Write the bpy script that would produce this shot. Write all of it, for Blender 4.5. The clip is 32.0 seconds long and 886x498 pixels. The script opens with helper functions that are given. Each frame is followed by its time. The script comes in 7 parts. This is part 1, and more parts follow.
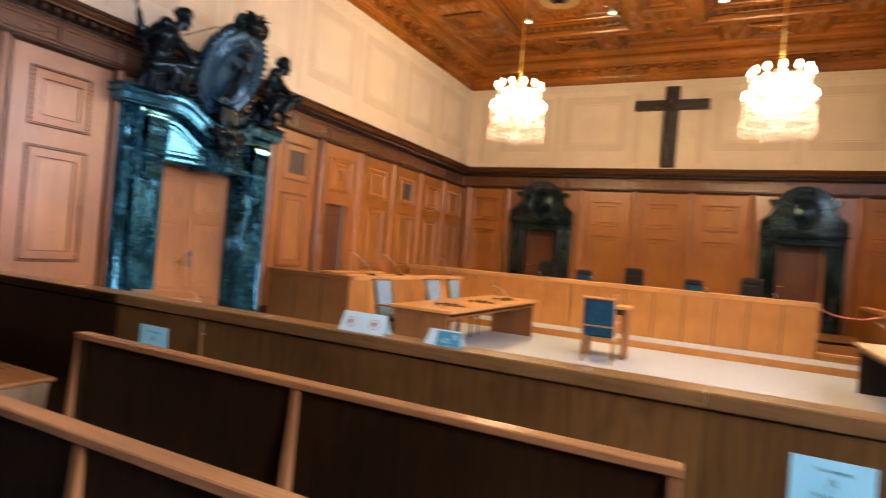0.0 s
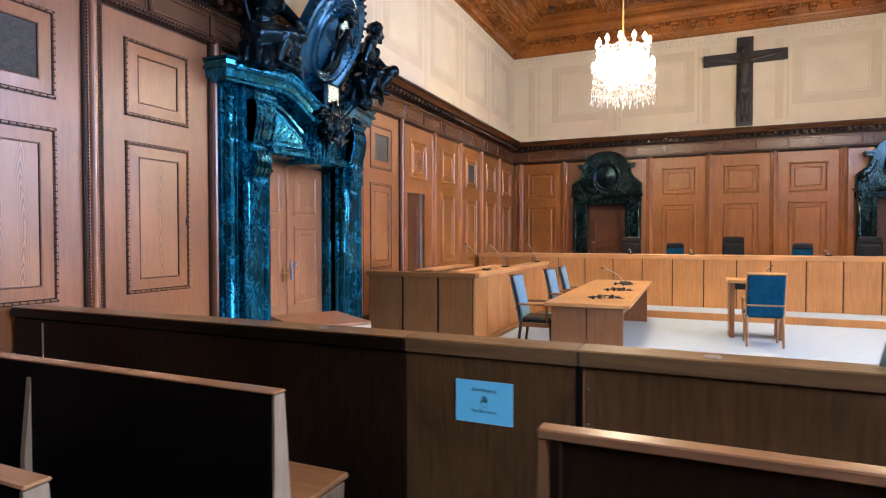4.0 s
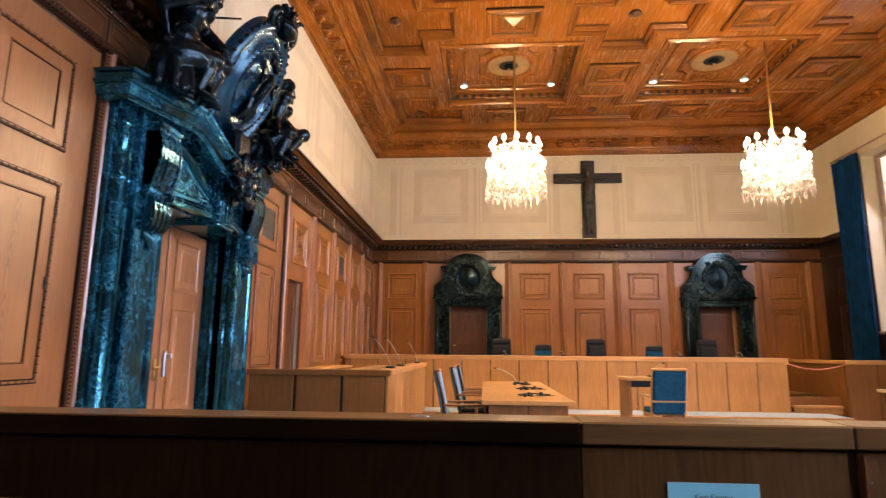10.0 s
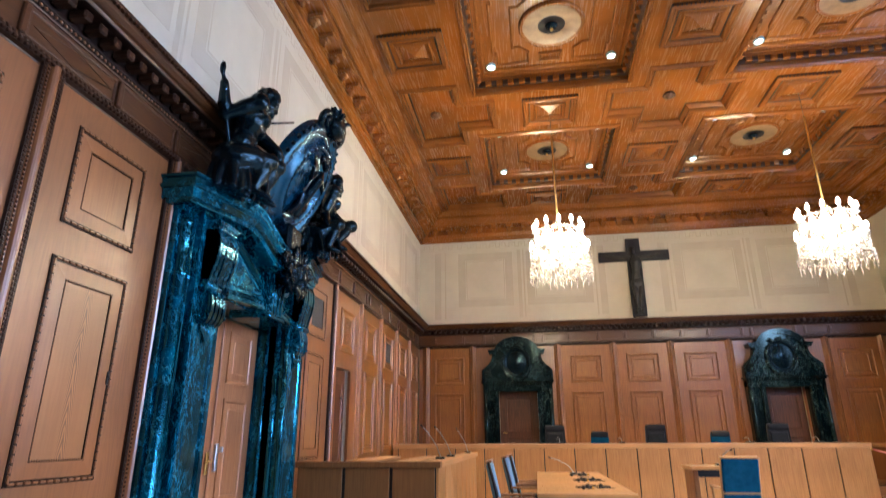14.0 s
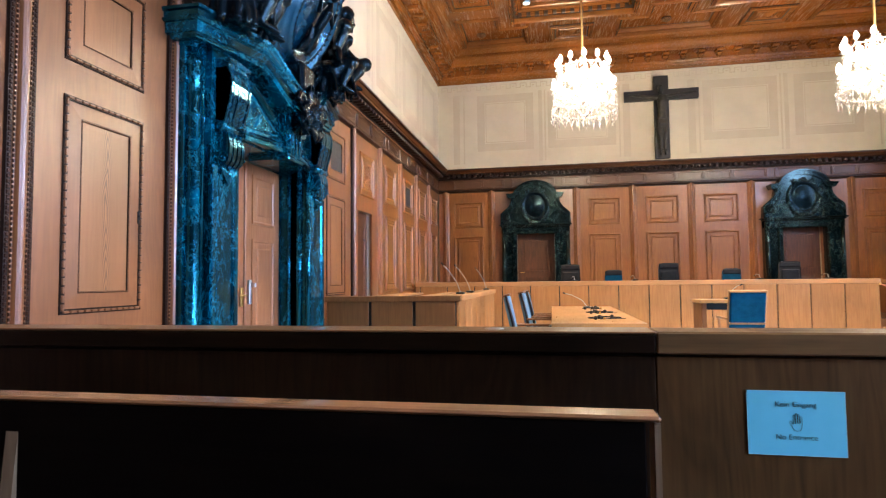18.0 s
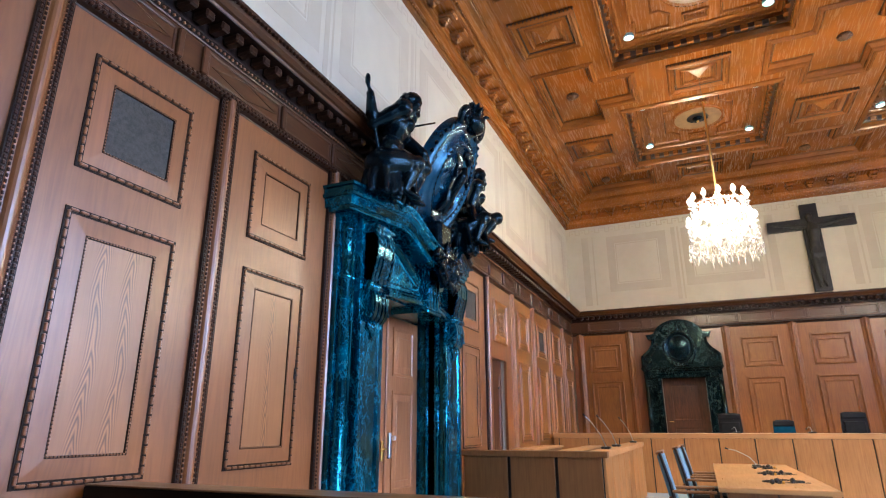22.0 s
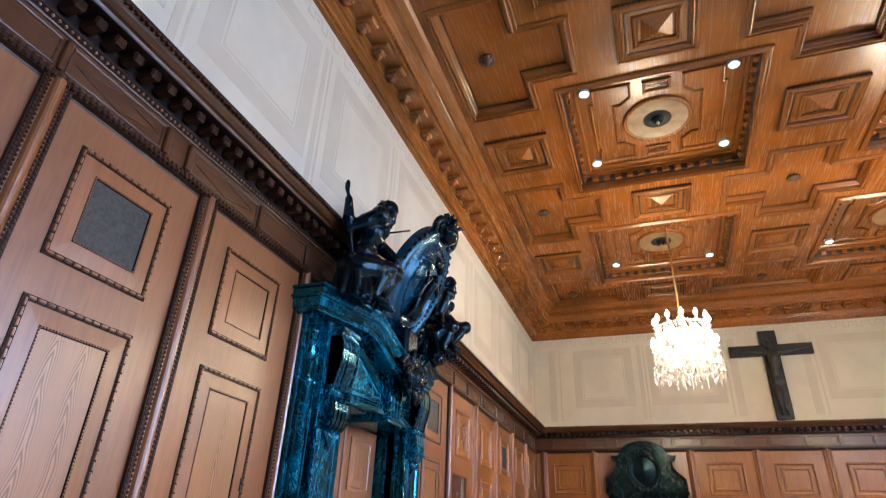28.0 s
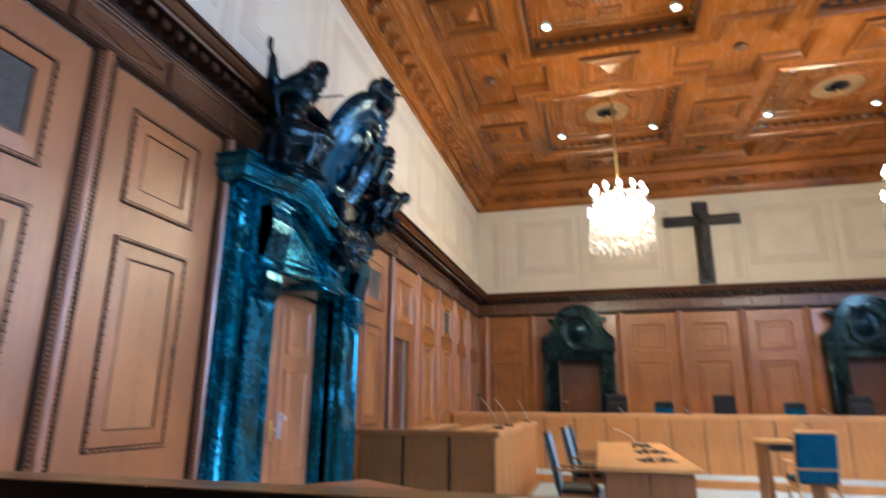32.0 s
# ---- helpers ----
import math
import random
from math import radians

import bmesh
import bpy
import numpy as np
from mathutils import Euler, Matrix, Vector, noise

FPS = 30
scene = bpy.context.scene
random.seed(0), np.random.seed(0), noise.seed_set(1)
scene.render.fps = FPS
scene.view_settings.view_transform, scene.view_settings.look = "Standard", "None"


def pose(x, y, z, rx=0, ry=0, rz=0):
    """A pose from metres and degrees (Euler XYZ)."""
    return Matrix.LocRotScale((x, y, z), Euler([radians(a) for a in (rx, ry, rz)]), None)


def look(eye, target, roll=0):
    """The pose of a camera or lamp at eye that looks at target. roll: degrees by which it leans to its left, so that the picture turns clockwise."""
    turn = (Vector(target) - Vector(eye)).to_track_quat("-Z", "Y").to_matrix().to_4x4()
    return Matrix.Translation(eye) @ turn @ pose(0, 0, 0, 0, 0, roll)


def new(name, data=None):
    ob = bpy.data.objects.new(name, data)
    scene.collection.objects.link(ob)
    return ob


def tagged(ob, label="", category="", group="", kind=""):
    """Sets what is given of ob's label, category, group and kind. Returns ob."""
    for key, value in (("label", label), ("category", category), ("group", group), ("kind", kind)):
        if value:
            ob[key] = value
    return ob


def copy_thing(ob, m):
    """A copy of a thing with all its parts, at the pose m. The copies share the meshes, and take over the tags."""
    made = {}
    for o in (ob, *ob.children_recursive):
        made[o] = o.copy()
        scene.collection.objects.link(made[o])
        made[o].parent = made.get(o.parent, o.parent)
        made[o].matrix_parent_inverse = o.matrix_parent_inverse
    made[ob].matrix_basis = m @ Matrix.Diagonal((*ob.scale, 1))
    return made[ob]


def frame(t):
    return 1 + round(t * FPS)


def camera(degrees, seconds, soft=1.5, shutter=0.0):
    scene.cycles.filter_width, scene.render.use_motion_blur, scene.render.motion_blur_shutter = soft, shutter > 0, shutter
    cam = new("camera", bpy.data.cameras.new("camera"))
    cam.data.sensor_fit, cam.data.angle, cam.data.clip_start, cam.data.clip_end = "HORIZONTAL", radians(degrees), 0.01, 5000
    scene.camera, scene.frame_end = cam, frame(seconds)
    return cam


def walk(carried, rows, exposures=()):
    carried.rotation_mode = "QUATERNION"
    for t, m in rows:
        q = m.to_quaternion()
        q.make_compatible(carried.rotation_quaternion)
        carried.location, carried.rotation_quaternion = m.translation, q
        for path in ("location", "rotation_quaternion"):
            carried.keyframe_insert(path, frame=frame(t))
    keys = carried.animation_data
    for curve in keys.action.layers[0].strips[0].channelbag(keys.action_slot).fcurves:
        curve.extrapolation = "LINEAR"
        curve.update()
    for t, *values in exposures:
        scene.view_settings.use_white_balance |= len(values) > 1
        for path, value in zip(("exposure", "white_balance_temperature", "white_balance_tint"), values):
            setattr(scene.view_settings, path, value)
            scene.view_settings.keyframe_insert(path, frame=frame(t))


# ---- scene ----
cam = camera(75.3, 32.0, soft=1.1, shutter=0.5)
PATH = [
    (0, (0.05, -0.033, 1.591), (-0.84, 1.758, 1.601), 4.8),
    (0.5, (-0.241, 0.057, 1.586), (-1.413, 1.677, 1.619), 4.0),
    (1, (-0.618, 0.171, 1.615), (-1.411, 2.007, 1.631), -0.5),
    (1.5, (-0.911, 0.235, 1.605), (-1.478, 2.152, 1.608), -0.3),
    (2, (-1.244, 0.197, 1.608), (-2.042, 2.031, 1.589), -0.5),
    (2.5, (-1.609, 0.113, 1.621), (-2.414, 1.943, 1.551), -0.4),
    (4.5, (-3.029, 0.194, 1.567), (-3.816, 2.032, 1.531), 0.2),
    (5, (-3.288, 0.314, 1.55), (-3.887, 2.221, 1.485), 0.2),
    (5.5, (-3.473, 0.342, 1.576), (-3.533, 2.338, 1.457), 1.0),
    (6, (-3.652, 0.46, 1.566), (-3.57, 2.455, 1.452), 1.1),
    (6.5, (-3.85, 0.754, 1.563), (-3.831, 2.754, 1.541), 2.2),
    (7, (-3.973, 0.875, 1.552), (-4.058, 2.87, 1.441), 1.7),
    (7.5, (-4.097, 0.941, 1.501), (-3.667, 2.894, 1.451), 0.3),
    (8, (-4.155, 0.929, 1.383), (-3.543, 2.833, 1.394), -1.1),
    (8.5, (-4.224, 0.863, 1.317), (-3.56, 2.75, 1.292), -0.8),
    (9, (-4.336, 0.771, 1.314), (-4.002, 2.74, 1.424), -0.3),
    (9.5, (-4.382, 0.727, 1.311), (-4.299, 2.707, 1.58), 0.7),
    (10, (-4.408, 0.726, 1.307), (-4.55, 2.691, 1.654), 0.5),
    (10.5, (-4.416, 0.716, 1.306), (-4.608, 2.675, 1.656), 0.3),
    (11, (-4.411, 0.707, 1.306), (-4.603, 2.659, 1.695), -0.1),
    (11.5, (-4.44, 0.714, 1.323), (-4.684, 2.642, 1.796), -0.5),
    (11.9, (-4.429, 0.658, 1.342), (-4.698, 2.501, 2.071), 0.7),
    (12, (-4.425, 0.663, 1.344), (-4.697, 2.479, 2.137), 0.8),
    (12.5, (-4.409, 0.631, 1.348), (-4.705, 2.395, 2.243), 0.8),
    (13, (-4.413, 0.637, 1.342), (-4.721, 2.408, 2.219), 1.3),
    (13.5, (-4.434, 0.653, 1.334), (-4.767, 2.451, 2.144), 1.8),
    (14, (-4.419, 0.686, 1.321), (-4.706, 2.564, 1.947), -0.3),
    (14.5, (-4.431, 0.712, 1.313), (-4.74, 2.633, 1.779), -0.1),
    (15, (-4.414, 0.715, 1.293), (-4.769, 2.655, 1.624), 0.2),
    (15.5, (-4.431, 0.731, 1.288), (-4.804, 2.679, 1.547), 0.2),
    (17.5, (-4.43, 0.71, 1.265), (-4.777, 2.675, 1.39), -0.8),
    (18, (-4.425, 0.715, 1.253), (-4.796, 2.677, 1.362), -0.6),
    (18.5, (-4.455, 0.718, 1.242), (-5.063, 2.622, 1.306), 0.4),
    (19, (-4.511, 0.702, 1.255), (-5.315, 2.533, 1.301), 0.9),
    (19.5, (-4.511, 0.696, 1.247), (-5.357, 2.507, 1.321), 1.3),
    (20, (-4.505, 0.69, 1.251), (-5.345, 2.503, 1.341), 1.8),
    (20.5, (-4.51, 0.69, 1.275), (-5.337, 2.498, 1.492), 1.6),
    (21, (-4.495, 0.68, 1.306), (-5.276, 2.47, 1.738), -0.4),
    (21.5, (-4.492, 0.668, 1.322), (-5.273, 2.43, 1.855), -0.8),
    (22, (-4.493, 0.663, 1.336), (-5.253, 2.415, 1.928), -0.2),
    (22.5, (-4.486, 0.661, 1.333), (-5.239, 2.408, 1.951), 0.3),
    (23, (-4.49, 0.664, 1.336), (-5.249, 2.414, 1.937), 0.4),
    (23.5, (-4.5, 0.672, 1.328), (-5.264, 2.429, 1.9), 0.1),
    (24, (-4.498, 0.676, 1.327), (-5.265, 2.451, 1.837), 0.1),
    (24.5, (-4.491, 0.674, 1.317), (-5.263, 2.447, 1.83), 0.5),
    (26.5, (-4.495, 0.681, 1.318), (-5.275, 2.459, 1.798), -0.2),
    (27, (-4.496, 0.68, 1.315), (-5.27, 2.459, 1.802), 0.2),
    (27.5, (-4.489, 0.65, 1.377), (-5.191, 2.377, 2.1), 3.0),
    (28, (-4.477, 0.626, 1.381), (-5.096, 2.289, 2.303), 2.4),
    (28.5, (-4.479, 0.626, 1.379), (-5.098, 2.274, 2.329), 2.9),
    (29, (-4.482, 0.627, 1.371), (-5.122, 2.275, 2.306), 3.6),
    (29.5, (-4.479, 0.625, 1.375), (-5.132, 2.274, 2.298), 3.8),
    (30, (-4.483, 0.626, 1.369), (-5.145, 2.281, 2.278), 3.7),
    (30.5, (-4.486, 0.63, 1.373), (-5.153, 2.29, 2.268), 3.7),
    (31, (-4.494, 0.636, 1.368), (-5.175, 2.302, 2.24), 4.0),
    (31.5, (-4.479, 0.651, 1.379), (-5.174, 2.367, 2.135), 3.4),
    (32, (-4.359, 0.78, 1.383), (-4.857, 2.646, 1.901), 0.4),
]
walk(cam, [(t, look(eye, target, roll)) for t, eye, target, roll in PATH],
     exposures=[(0, 0.05, 9800, 23), (1, 0.05, 8000, 15), (2, 0.08, 6900, 13), (5, 0.25, 5900, 9), (7, 0.25, 6200, 14), (8.2, 0.25, 6250, 16), (9, 0.15, 7400, 20), (10, 0.15, 7900, 18),
                (11, 0.3, 6700, 13), (12, 0.22, 6600, 12), (13, 0.02, 6300, 10), (15, 0.16, 5850, 5), (18, 0.4, 5900, 6), (20, 0.42, 5500, 5), (21.5, 0.2, 5700, 5), (23, 0.12, 5700, 3), (25, 0.12, 5700, 3), (27, 0.18, 5700, 3), (29, 0.0, 6200, 9), (31, 0.0, 6150, 8), (32, 0.1, 5750, 4)])

# ---- world and large lights ----
CX, XL, XR, YB, YS = -1.625, -7.44, 4.35, 16.15, -3.5
world = bpy.data.worlds.new("sky")
scene.world = world
world.use_nodes = True
wn = world.node_tree.nodes
sky = wn.new("ShaderNodeTexSky")
sky.sky_type, sky.sun_disc = "NISHITA", False
sky.sun_elevation, sky.sun_rotation = radians(38), radians(150)
world.node_tree.links.new(sky.outputs[0], wn["Background"].inputs[0])
wn["Background"].inputs[1].default_value = 0.12


def lamp(name, kind, place, watts, colour, size=0.3, target=None, size_y=None):
    d = bpy.data.lights.new(name, kind)
    d.energy, d.color = watts, colour
    if kind == "AREA":
        d.size = size
        if size_y:
            d.shape, d.size_y = "RECTANGLE", size_y
    elif kind == "SPOT":
        d.spot_size, d.spot_blend, d.shadow_soft_size = radians(82), 0.5, size
    else:
        d.shadow_soft_size = size
    ob = new(name, d)
    ob.matrix_world = look(place, target) if target else pose(*place)
    return ob


WINDOWS = (13.07, 8.62, 4.17, -0.28)          # window axes along the east wall
for wy in WINDOWS:
    lamp("window_daylight", "AREA", (4.95, wy, 3.8), 1250 if wy < 0 else (90 if wy > 12 else 420 if wy > 8 else 560), (0.50, 0.63, 1.0) if wy < 5 else (0.62, 0.70, 1.0), 2.0, (0, wy, 1.0), 3.7)
COFFERS = [(cx, cy) for cx in (-3.84, 0.59) for cy in (12.68, 8.42, 4.16, -0.10)]
CHANDELIERS = ((-3.84, 10.55), (0.59, 10.55))
for cx, cy in CHANDELIERS:
    lamp("chandelier_light", "POINT", (cx, cy, 4.62), 540, (1.0, 0.76, 0.45), 0.28)
for cx, cy in COFFERS[:3] + COFFERS[4:7]:
    lamp("downlight_group", "SPOT", (cx, cy, 7.40), 640, (1.0, 0.80, 0.55), 0.5, (cx, cy, 0))

# ---- materials ----
def mat(name, colour, rough=0.5, metal=0.0, spec=0.5):
    m = bpy.data.materials.new(name)
    m.use_nodes = True
    b = m.node_tree.nodes["Principled BSDF"]
    b.inputs["Base Color"].default_value = (*colour, 1)
    b.inputs["Roughness"].default_value = rough
    b.inputs["Metallic"].default_value = metal
    b.inputs["Specular IOR Level"].default_value = spec
    return m


def node(m, kind, **kw):
    n = m.node_tree.nodes.new(kind)
    for k, v in kw.items():
        n.inputs[k.replace("_", " ")].default_value = v
    return n


def link(m, a, b):
    m.node_tree.links.new(a, b)


def ramp(m, fac, stops):
    r = m.node_tree.nodes.new("ShaderNodeValToRGB")
    e = r.color_ramp.elements
    while len(e) < len(stops):
        e.new(0.5)
    for el, (p, c) in zip(e, stops):
        el.position, el.color = p, (*c, 1)
    link(m, fac, r.inputs[0])
    return r


def stretched(m, scale):
    tc = m.node_tree.nodes.new("ShaderNodeTexCoord")
    oi = m.node_tree.nodes.new("ShaderNodeObjectInfo")
    mul = m.node_tree.nodes.new("ShaderNodeVectorMath")
    mul.operation = "MULTIPLY_ADD"
    cb = m.node_tree.nodes.new("ShaderNodeCombineXYZ")
    for i in range(3):
        link(m, oi.outputs["Random"], cb.inputs[i])
    mul.inputs[1].default_value = (13, 17, 11)
    link(m, cb.outputs[0], mul.inputs[0])
    link(m, tc.outputs["Object"], mul.inputs[2])
    mp = m.node_tree.nodes.new("ShaderNodeMapping")
    mp.inputs["Scale"].default_value = scale
    link(m, mul.outputs[0], mp.inputs[0])
    return mp.outputs[0]


def wood(name, dark, light, grain="z", rough=0.38, figure=0.0, bump=0.07, spec=0.5, coat=0.0, stain=(0.76, 1.1)):
    """Oiled wood: long fibres along one axis, broad cathedral figure, uneven stain."""
    m = mat(name, light, rough, 0.0, spec)
    b = m.node_tree.nodes["Principled BSDF"]
    b.inputs["Coat Weight"].default_value = coat
    b.inputs["Coat Roughness"].default_value = 0.31
    b.inputs["Coat IOR"].default_value = 1.8
    sc = {"x": (0.8, 17, 17), "y": (17, 0.8, 17), "z": (17, 17, 0.8)}[grain]
    v = stretched(m, sc)
    fine = node(m, "ShaderNodeTexNoise", Scale=2.6, Detail=7.0, Roughness=0.55, Distortion=0.25)
    link(m, v, fine.inputs["Vector"])
    v2 = stretched(m, tuple(0.62 if c < 1 else 4.4 for c in sc))
    broad = node(m, "ShaderNodeTexNoise", Scale=1.0, Detail=3.0, Distortion=1.2)
    link(m, v2, broad.inputs["Vector"])
    wave = node(m, "ShaderNodeMath")
    wave.operation = "MULTIPLY"
    wave.inputs[1].default_value = 17.0
    link(m, broad.outputs[0], wave.inputs[0])
    fr = m.node_tree.nodes.new("ShaderNodeMath")
    fr.operation = "PINGPONG"
    fr.inputs[1].default_value = 1.0
    link(m, wave.outputs[0], fr.inputs[0])
    mix = m.node_tree.nodes.new("ShaderNodeMix")
    mix.inputs[0].default_value = figure
    link(m, fine.outputs[0], mix.inputs[2])
    link(m, fr.outputs[0], mix.inputs[3])
    mid = tuple((a + c) / 2 for a, c in zip(dark, light))
    r = ramp(m, mix.outputs[0], [(0.22, dark), (0.48, mid), (0.80, light)])
    st = node(m, "ShaderNodeTexNoise", Scale=0.9, Detail=4.0)
    tc = m.node_tree.nodes.new("ShaderNodeTexCoord")
    link(m, tc.outputs["Object"], st.inputs["Vector"])
    rs = ramp(m, st.outputs[0], [(0.3, (stain[0],) * 3), (0.7, (stain[1],) * 3)])
    mm = m.node_tree.nodes.new("ShaderNodeMix")
    mm.data_type, mm.blend_type = "RGBA", "MULTIPLY"
    mm.inputs[0].default_value = 1.0
    link(m, r.outputs[0], mm.inputs[6])
    link(m, rs.outputs[0], mm.inputs[7])
    link(m, mm.outputs[2], b.inputs["Base Color"])
    rr = ramp(m, fine.outputs[0], [(0.3, (rough + 0.07,) * 3), (0.7, (rough - 0.03,) * 3)])
    link(m, rr.outputs[0], b.inputs["Roughness"])
    bp = node(m, "ShaderNodeBump", Strength=bump, Distance=0.004)
    link(m, fine.outputs[0], bp.inputs["Height"])
    link(m, bp.outputs[0], b.inputs["Normal"])
    return m


def cathedral(name, dark, light, apart=0.0):
    """A board with one narrow column of pointed growth rings, or two columns set apart."""
    m = wood(name, dark, light, "z", 0.42, 0.12, spec=0.25, coat=1.0)
    b = m.node_tree.nodes["Principled BSDF"]
    old = b.inputs["Base Color"].links[0].from_socket
    tc = m.node_tree.nodes.new("ShaderNodeTexCoord")
    sp = m.node_tree.nodes.new("ShaderNodeSeparateXYZ")
    link(m, tc.outputs["Object"], sp.inputs[0])
    wob = node(m, "ShaderNodeTexNoise", Scale=1.6, Detail=3.0)
    link(m, tc.outputs["Object"], wob.inputs["Vector"])
    def op(kind, a, c):
        n = m.node_tree.nodes.new("ShaderNodeMath")
        n.operation = kind
        for i, q in enumerate((a, c)):
            if hasattr(q, "is_linked"):
                link(m, q, n.inputs[i])
            else:
                n.inputs[i].default_value = q
        return n.outputs[0]
    wav = node(m, "ShaderNodeTexNoise", Scale=1.0, Detail=2.0)              # the heart line wanders up the board
    hz = m.node_tree.nodes.new("ShaderNodeCombineXYZ")
    oi = m.node_tree.nodes.new("ShaderNodeObjectInfo")
    link(m, op("MULTIPLY", sp.outputs[2], 1.3), hz.inputs[2])
    link(m, op("MULTIPLY", oi.outputs["Random"], 20.0), hz.inputs[0])
    link(m, hz.outputs[0], wav.inputs["Vector"])
    u = op("SUBTRACT", sp.outputs[1], op("MULTIPLY", op("SUBTRACT", wav.outputs[0], 0.45), 0.12))
    away = op("ABSOLUTE", op("SUBTRACT", op("ABSOLUTE", u, 0.0), apart), 0.0)
    arch = op("MULTIPLY", op("POWER", op("MULTIPLY", away, 24.0), 1.3), 2.4)
    ring = op("ADD", arch, op("MULTIPLY", sp.outputs[2], 9.0))
    ring = op("ADD", ring, op("MULTIPLY", wob.outputs[0], 7.0))
    saw = op("PINGPONG", ring, 0.5)
    heart = ramp(m, away, [(0.022, (1, 1, 1)), (0.052, (0.03, 0.03, 0.03))])
    r = ramp(m, saw, [(0.0, (0.34, 0.31, 0.30)), (0.24, (0.90, 0.90, 0.90)), (0.5, (1.40, 1.40, 1.40))])
    mm = m.node_tree.nodes.new("ShaderNodeMix")
    mm.data_type, mm.blend_type = "RGBA", "MULTIPLY"
    link(m, heart.outputs[0], mm.inputs[0])
    link(m, old, mm.inputs[6])
    link(m, r.outputs[0], mm.inputs[7])
    link(m, mm.outputs[2], b.inputs["Base Color"])
    return m


def mottled(name, a, c, scale=3.0, rough=0.6, bump=0.1, detail=6.0, metal=0.0, distance=0.004, lo=0.35, hi=0.65):
    m = mat(name, c, rough, metal)
    b = m.node_tree.nodes["Principled BSDF"]
    v = stretched(m, (1, 1, 1))
    n = node(m, "ShaderNodeTexNoise", Scale=scale, Detail=detail, Roughness=0.6)
    link(m, v, n.inputs["Vector"])
    r = ramp(m, n.outputs[0], [(lo, a), (hi, c)])
    link(m, r.outputs[0], b.inputs["Base Color"])
    f = node(m, "ShaderNodeTexNoise", Scale=scale * 14, Detail=4.0)
    link(m, v, f.inputs["Vector"])
    bp = node(m, "ShaderNodeBump", Strength=bump, Distance=distance)
    link(m, f.outputs[0], bp.inputs["Height"])
    link(m, bp.outputs[0], b.inputs["Normal"])
    return m


def marble(name, base, vein, rough=0.12):
    """Polished stone: soft clouds, thin broken veins and fine flecks."""
    m = mat(name, base, rough)
    b = m.node_tree.nodes["Principled BSDF"]
    v = stretched(m, (1, 1, 0.75))
    cloud = node(m, "ShaderNodeTexNoise", Scale=2.4, Detail=6.0, Roughness=0.62, Distortion=0.6)
    link(m, v, cloud.inputs["Vector"])
    low, high = tuple(c * 0.10 for c in base), tuple(c * 2.8 for c in base)
    rc = ramp(m, cloud.outputs[0], [(0.36, low), (0.52, base), (0.68, high)])
    crack = node(m, "ShaderNodeTexNoise", Scale=5.5, Detail=10.0, Roughness=0.72, Distortion=0.5)
    link(m, v, crack.inputs["Vector"])
    rv = ramp(m, crack.outputs[0], [(0.485, (0, 0, 0)), (0.5, (0.5, 0.5, 0.5)), (0.515, (0, 0, 0))])
    fleck = node(m, "ShaderNodeTexNoise", Scale=22.0, Detail=8.0, Roughness=0.7, Distortion=1.5)
    link(m, v, fleck.inputs["Vector"])
    rf = ramp(m, fleck.outputs[0], [(0.60, (0, 0, 0)), (0.72, (0.7, 0.7, 0.7))])
    add = m.node_tree.nodes.new("ShaderNodeMath")
    add.operation, add.use_clamp = "MAXIMUM", True
    link(m, rv.outputs[0], add.inputs[0])
    link(m, rf.outputs[0], add.inputs[1])
    where = m.node_tree.nodes.new("ShaderNodeMath")
    where.operation = "MULTIPLY"
    rm = ramp(m, cloud.outputs[0], [(0.38, (0, 0, 0)), (0.58, (1, 1, 1))])
    link(m, add.outputs[0], where.inputs[0])
    link(m, rm.outputs[0], where.inputs[1])
    mm = m.node_tree.nodes.new("ShaderNodeMix")
    mm.data_type = "RGBA"
    link(m, where.outputs[0], mm.inputs[0])
    link(m, rc.outputs[0], mm.inputs[6])
    mm.inputs[7].default_value = (*vein, 1)
    link(m, mm.outputs[2], b.inputs["Base Color"])
    return m


WALLWOOD = wood("wall_oak", (0.220, 0.069, 0.0140), (0.315, 0.110, 0.0255), "z", 0.42, 0.30, spec=0.25, coat=1.0)
WALLFIELD = wood("wall_oak_field", (0.230, 0.074, 0.0155), (0.335, 0.124, 0.030), "z", 0.42, 0.24, spec=0.25, coat=1.0)
FIGURED = cathedral("figured_oak_field", (0.285, 0.108, 0.029), (0.365, 0.150, 0.046))
TWOFIGURED = cathedral("twice_figured_oak_field", (0.285, 0.108, 0.029), (0.365, 0.150, 0.046), 0.09)
# Same oak in the far bays, warm lamplight put into its tone.
SATINWOOD = wood("lamplit_satin_oak", (0.225, 0.074, 0.0125), (0.350, 0.130, 0.0245), "z", 0.42, 0.30, spec=0.25, coat=0.35)
SATINFIELD = wood("lamplit_satin_field", (0.235, 0.079, 0.014), (0.375, 0.145, 0.028), "z", 0.42, 0.24, spec=0.25, coat=0.35)
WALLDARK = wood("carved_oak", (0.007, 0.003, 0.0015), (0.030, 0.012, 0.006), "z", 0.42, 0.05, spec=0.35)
# Groove shade and self-shadow of the carving are put into these two oaks.
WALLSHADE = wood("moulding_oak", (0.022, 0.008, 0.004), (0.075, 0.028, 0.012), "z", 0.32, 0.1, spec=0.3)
CARVE = wood("groove_shade_oak", (0.008, 0.0035, 0.002), (0.030, 0.012, 0.006), "z", 0.40, 0.05, spec=0.25)
# Cornice shadow on the frieze is put into this darker oak.
FRIEZEWOOD = wood("frieze_oak", (0.046, 0.014, 0.004), (0.115, 0.039, 0.0095), "y", 0.32, 0.15, spec=0.4, coat=0.3)
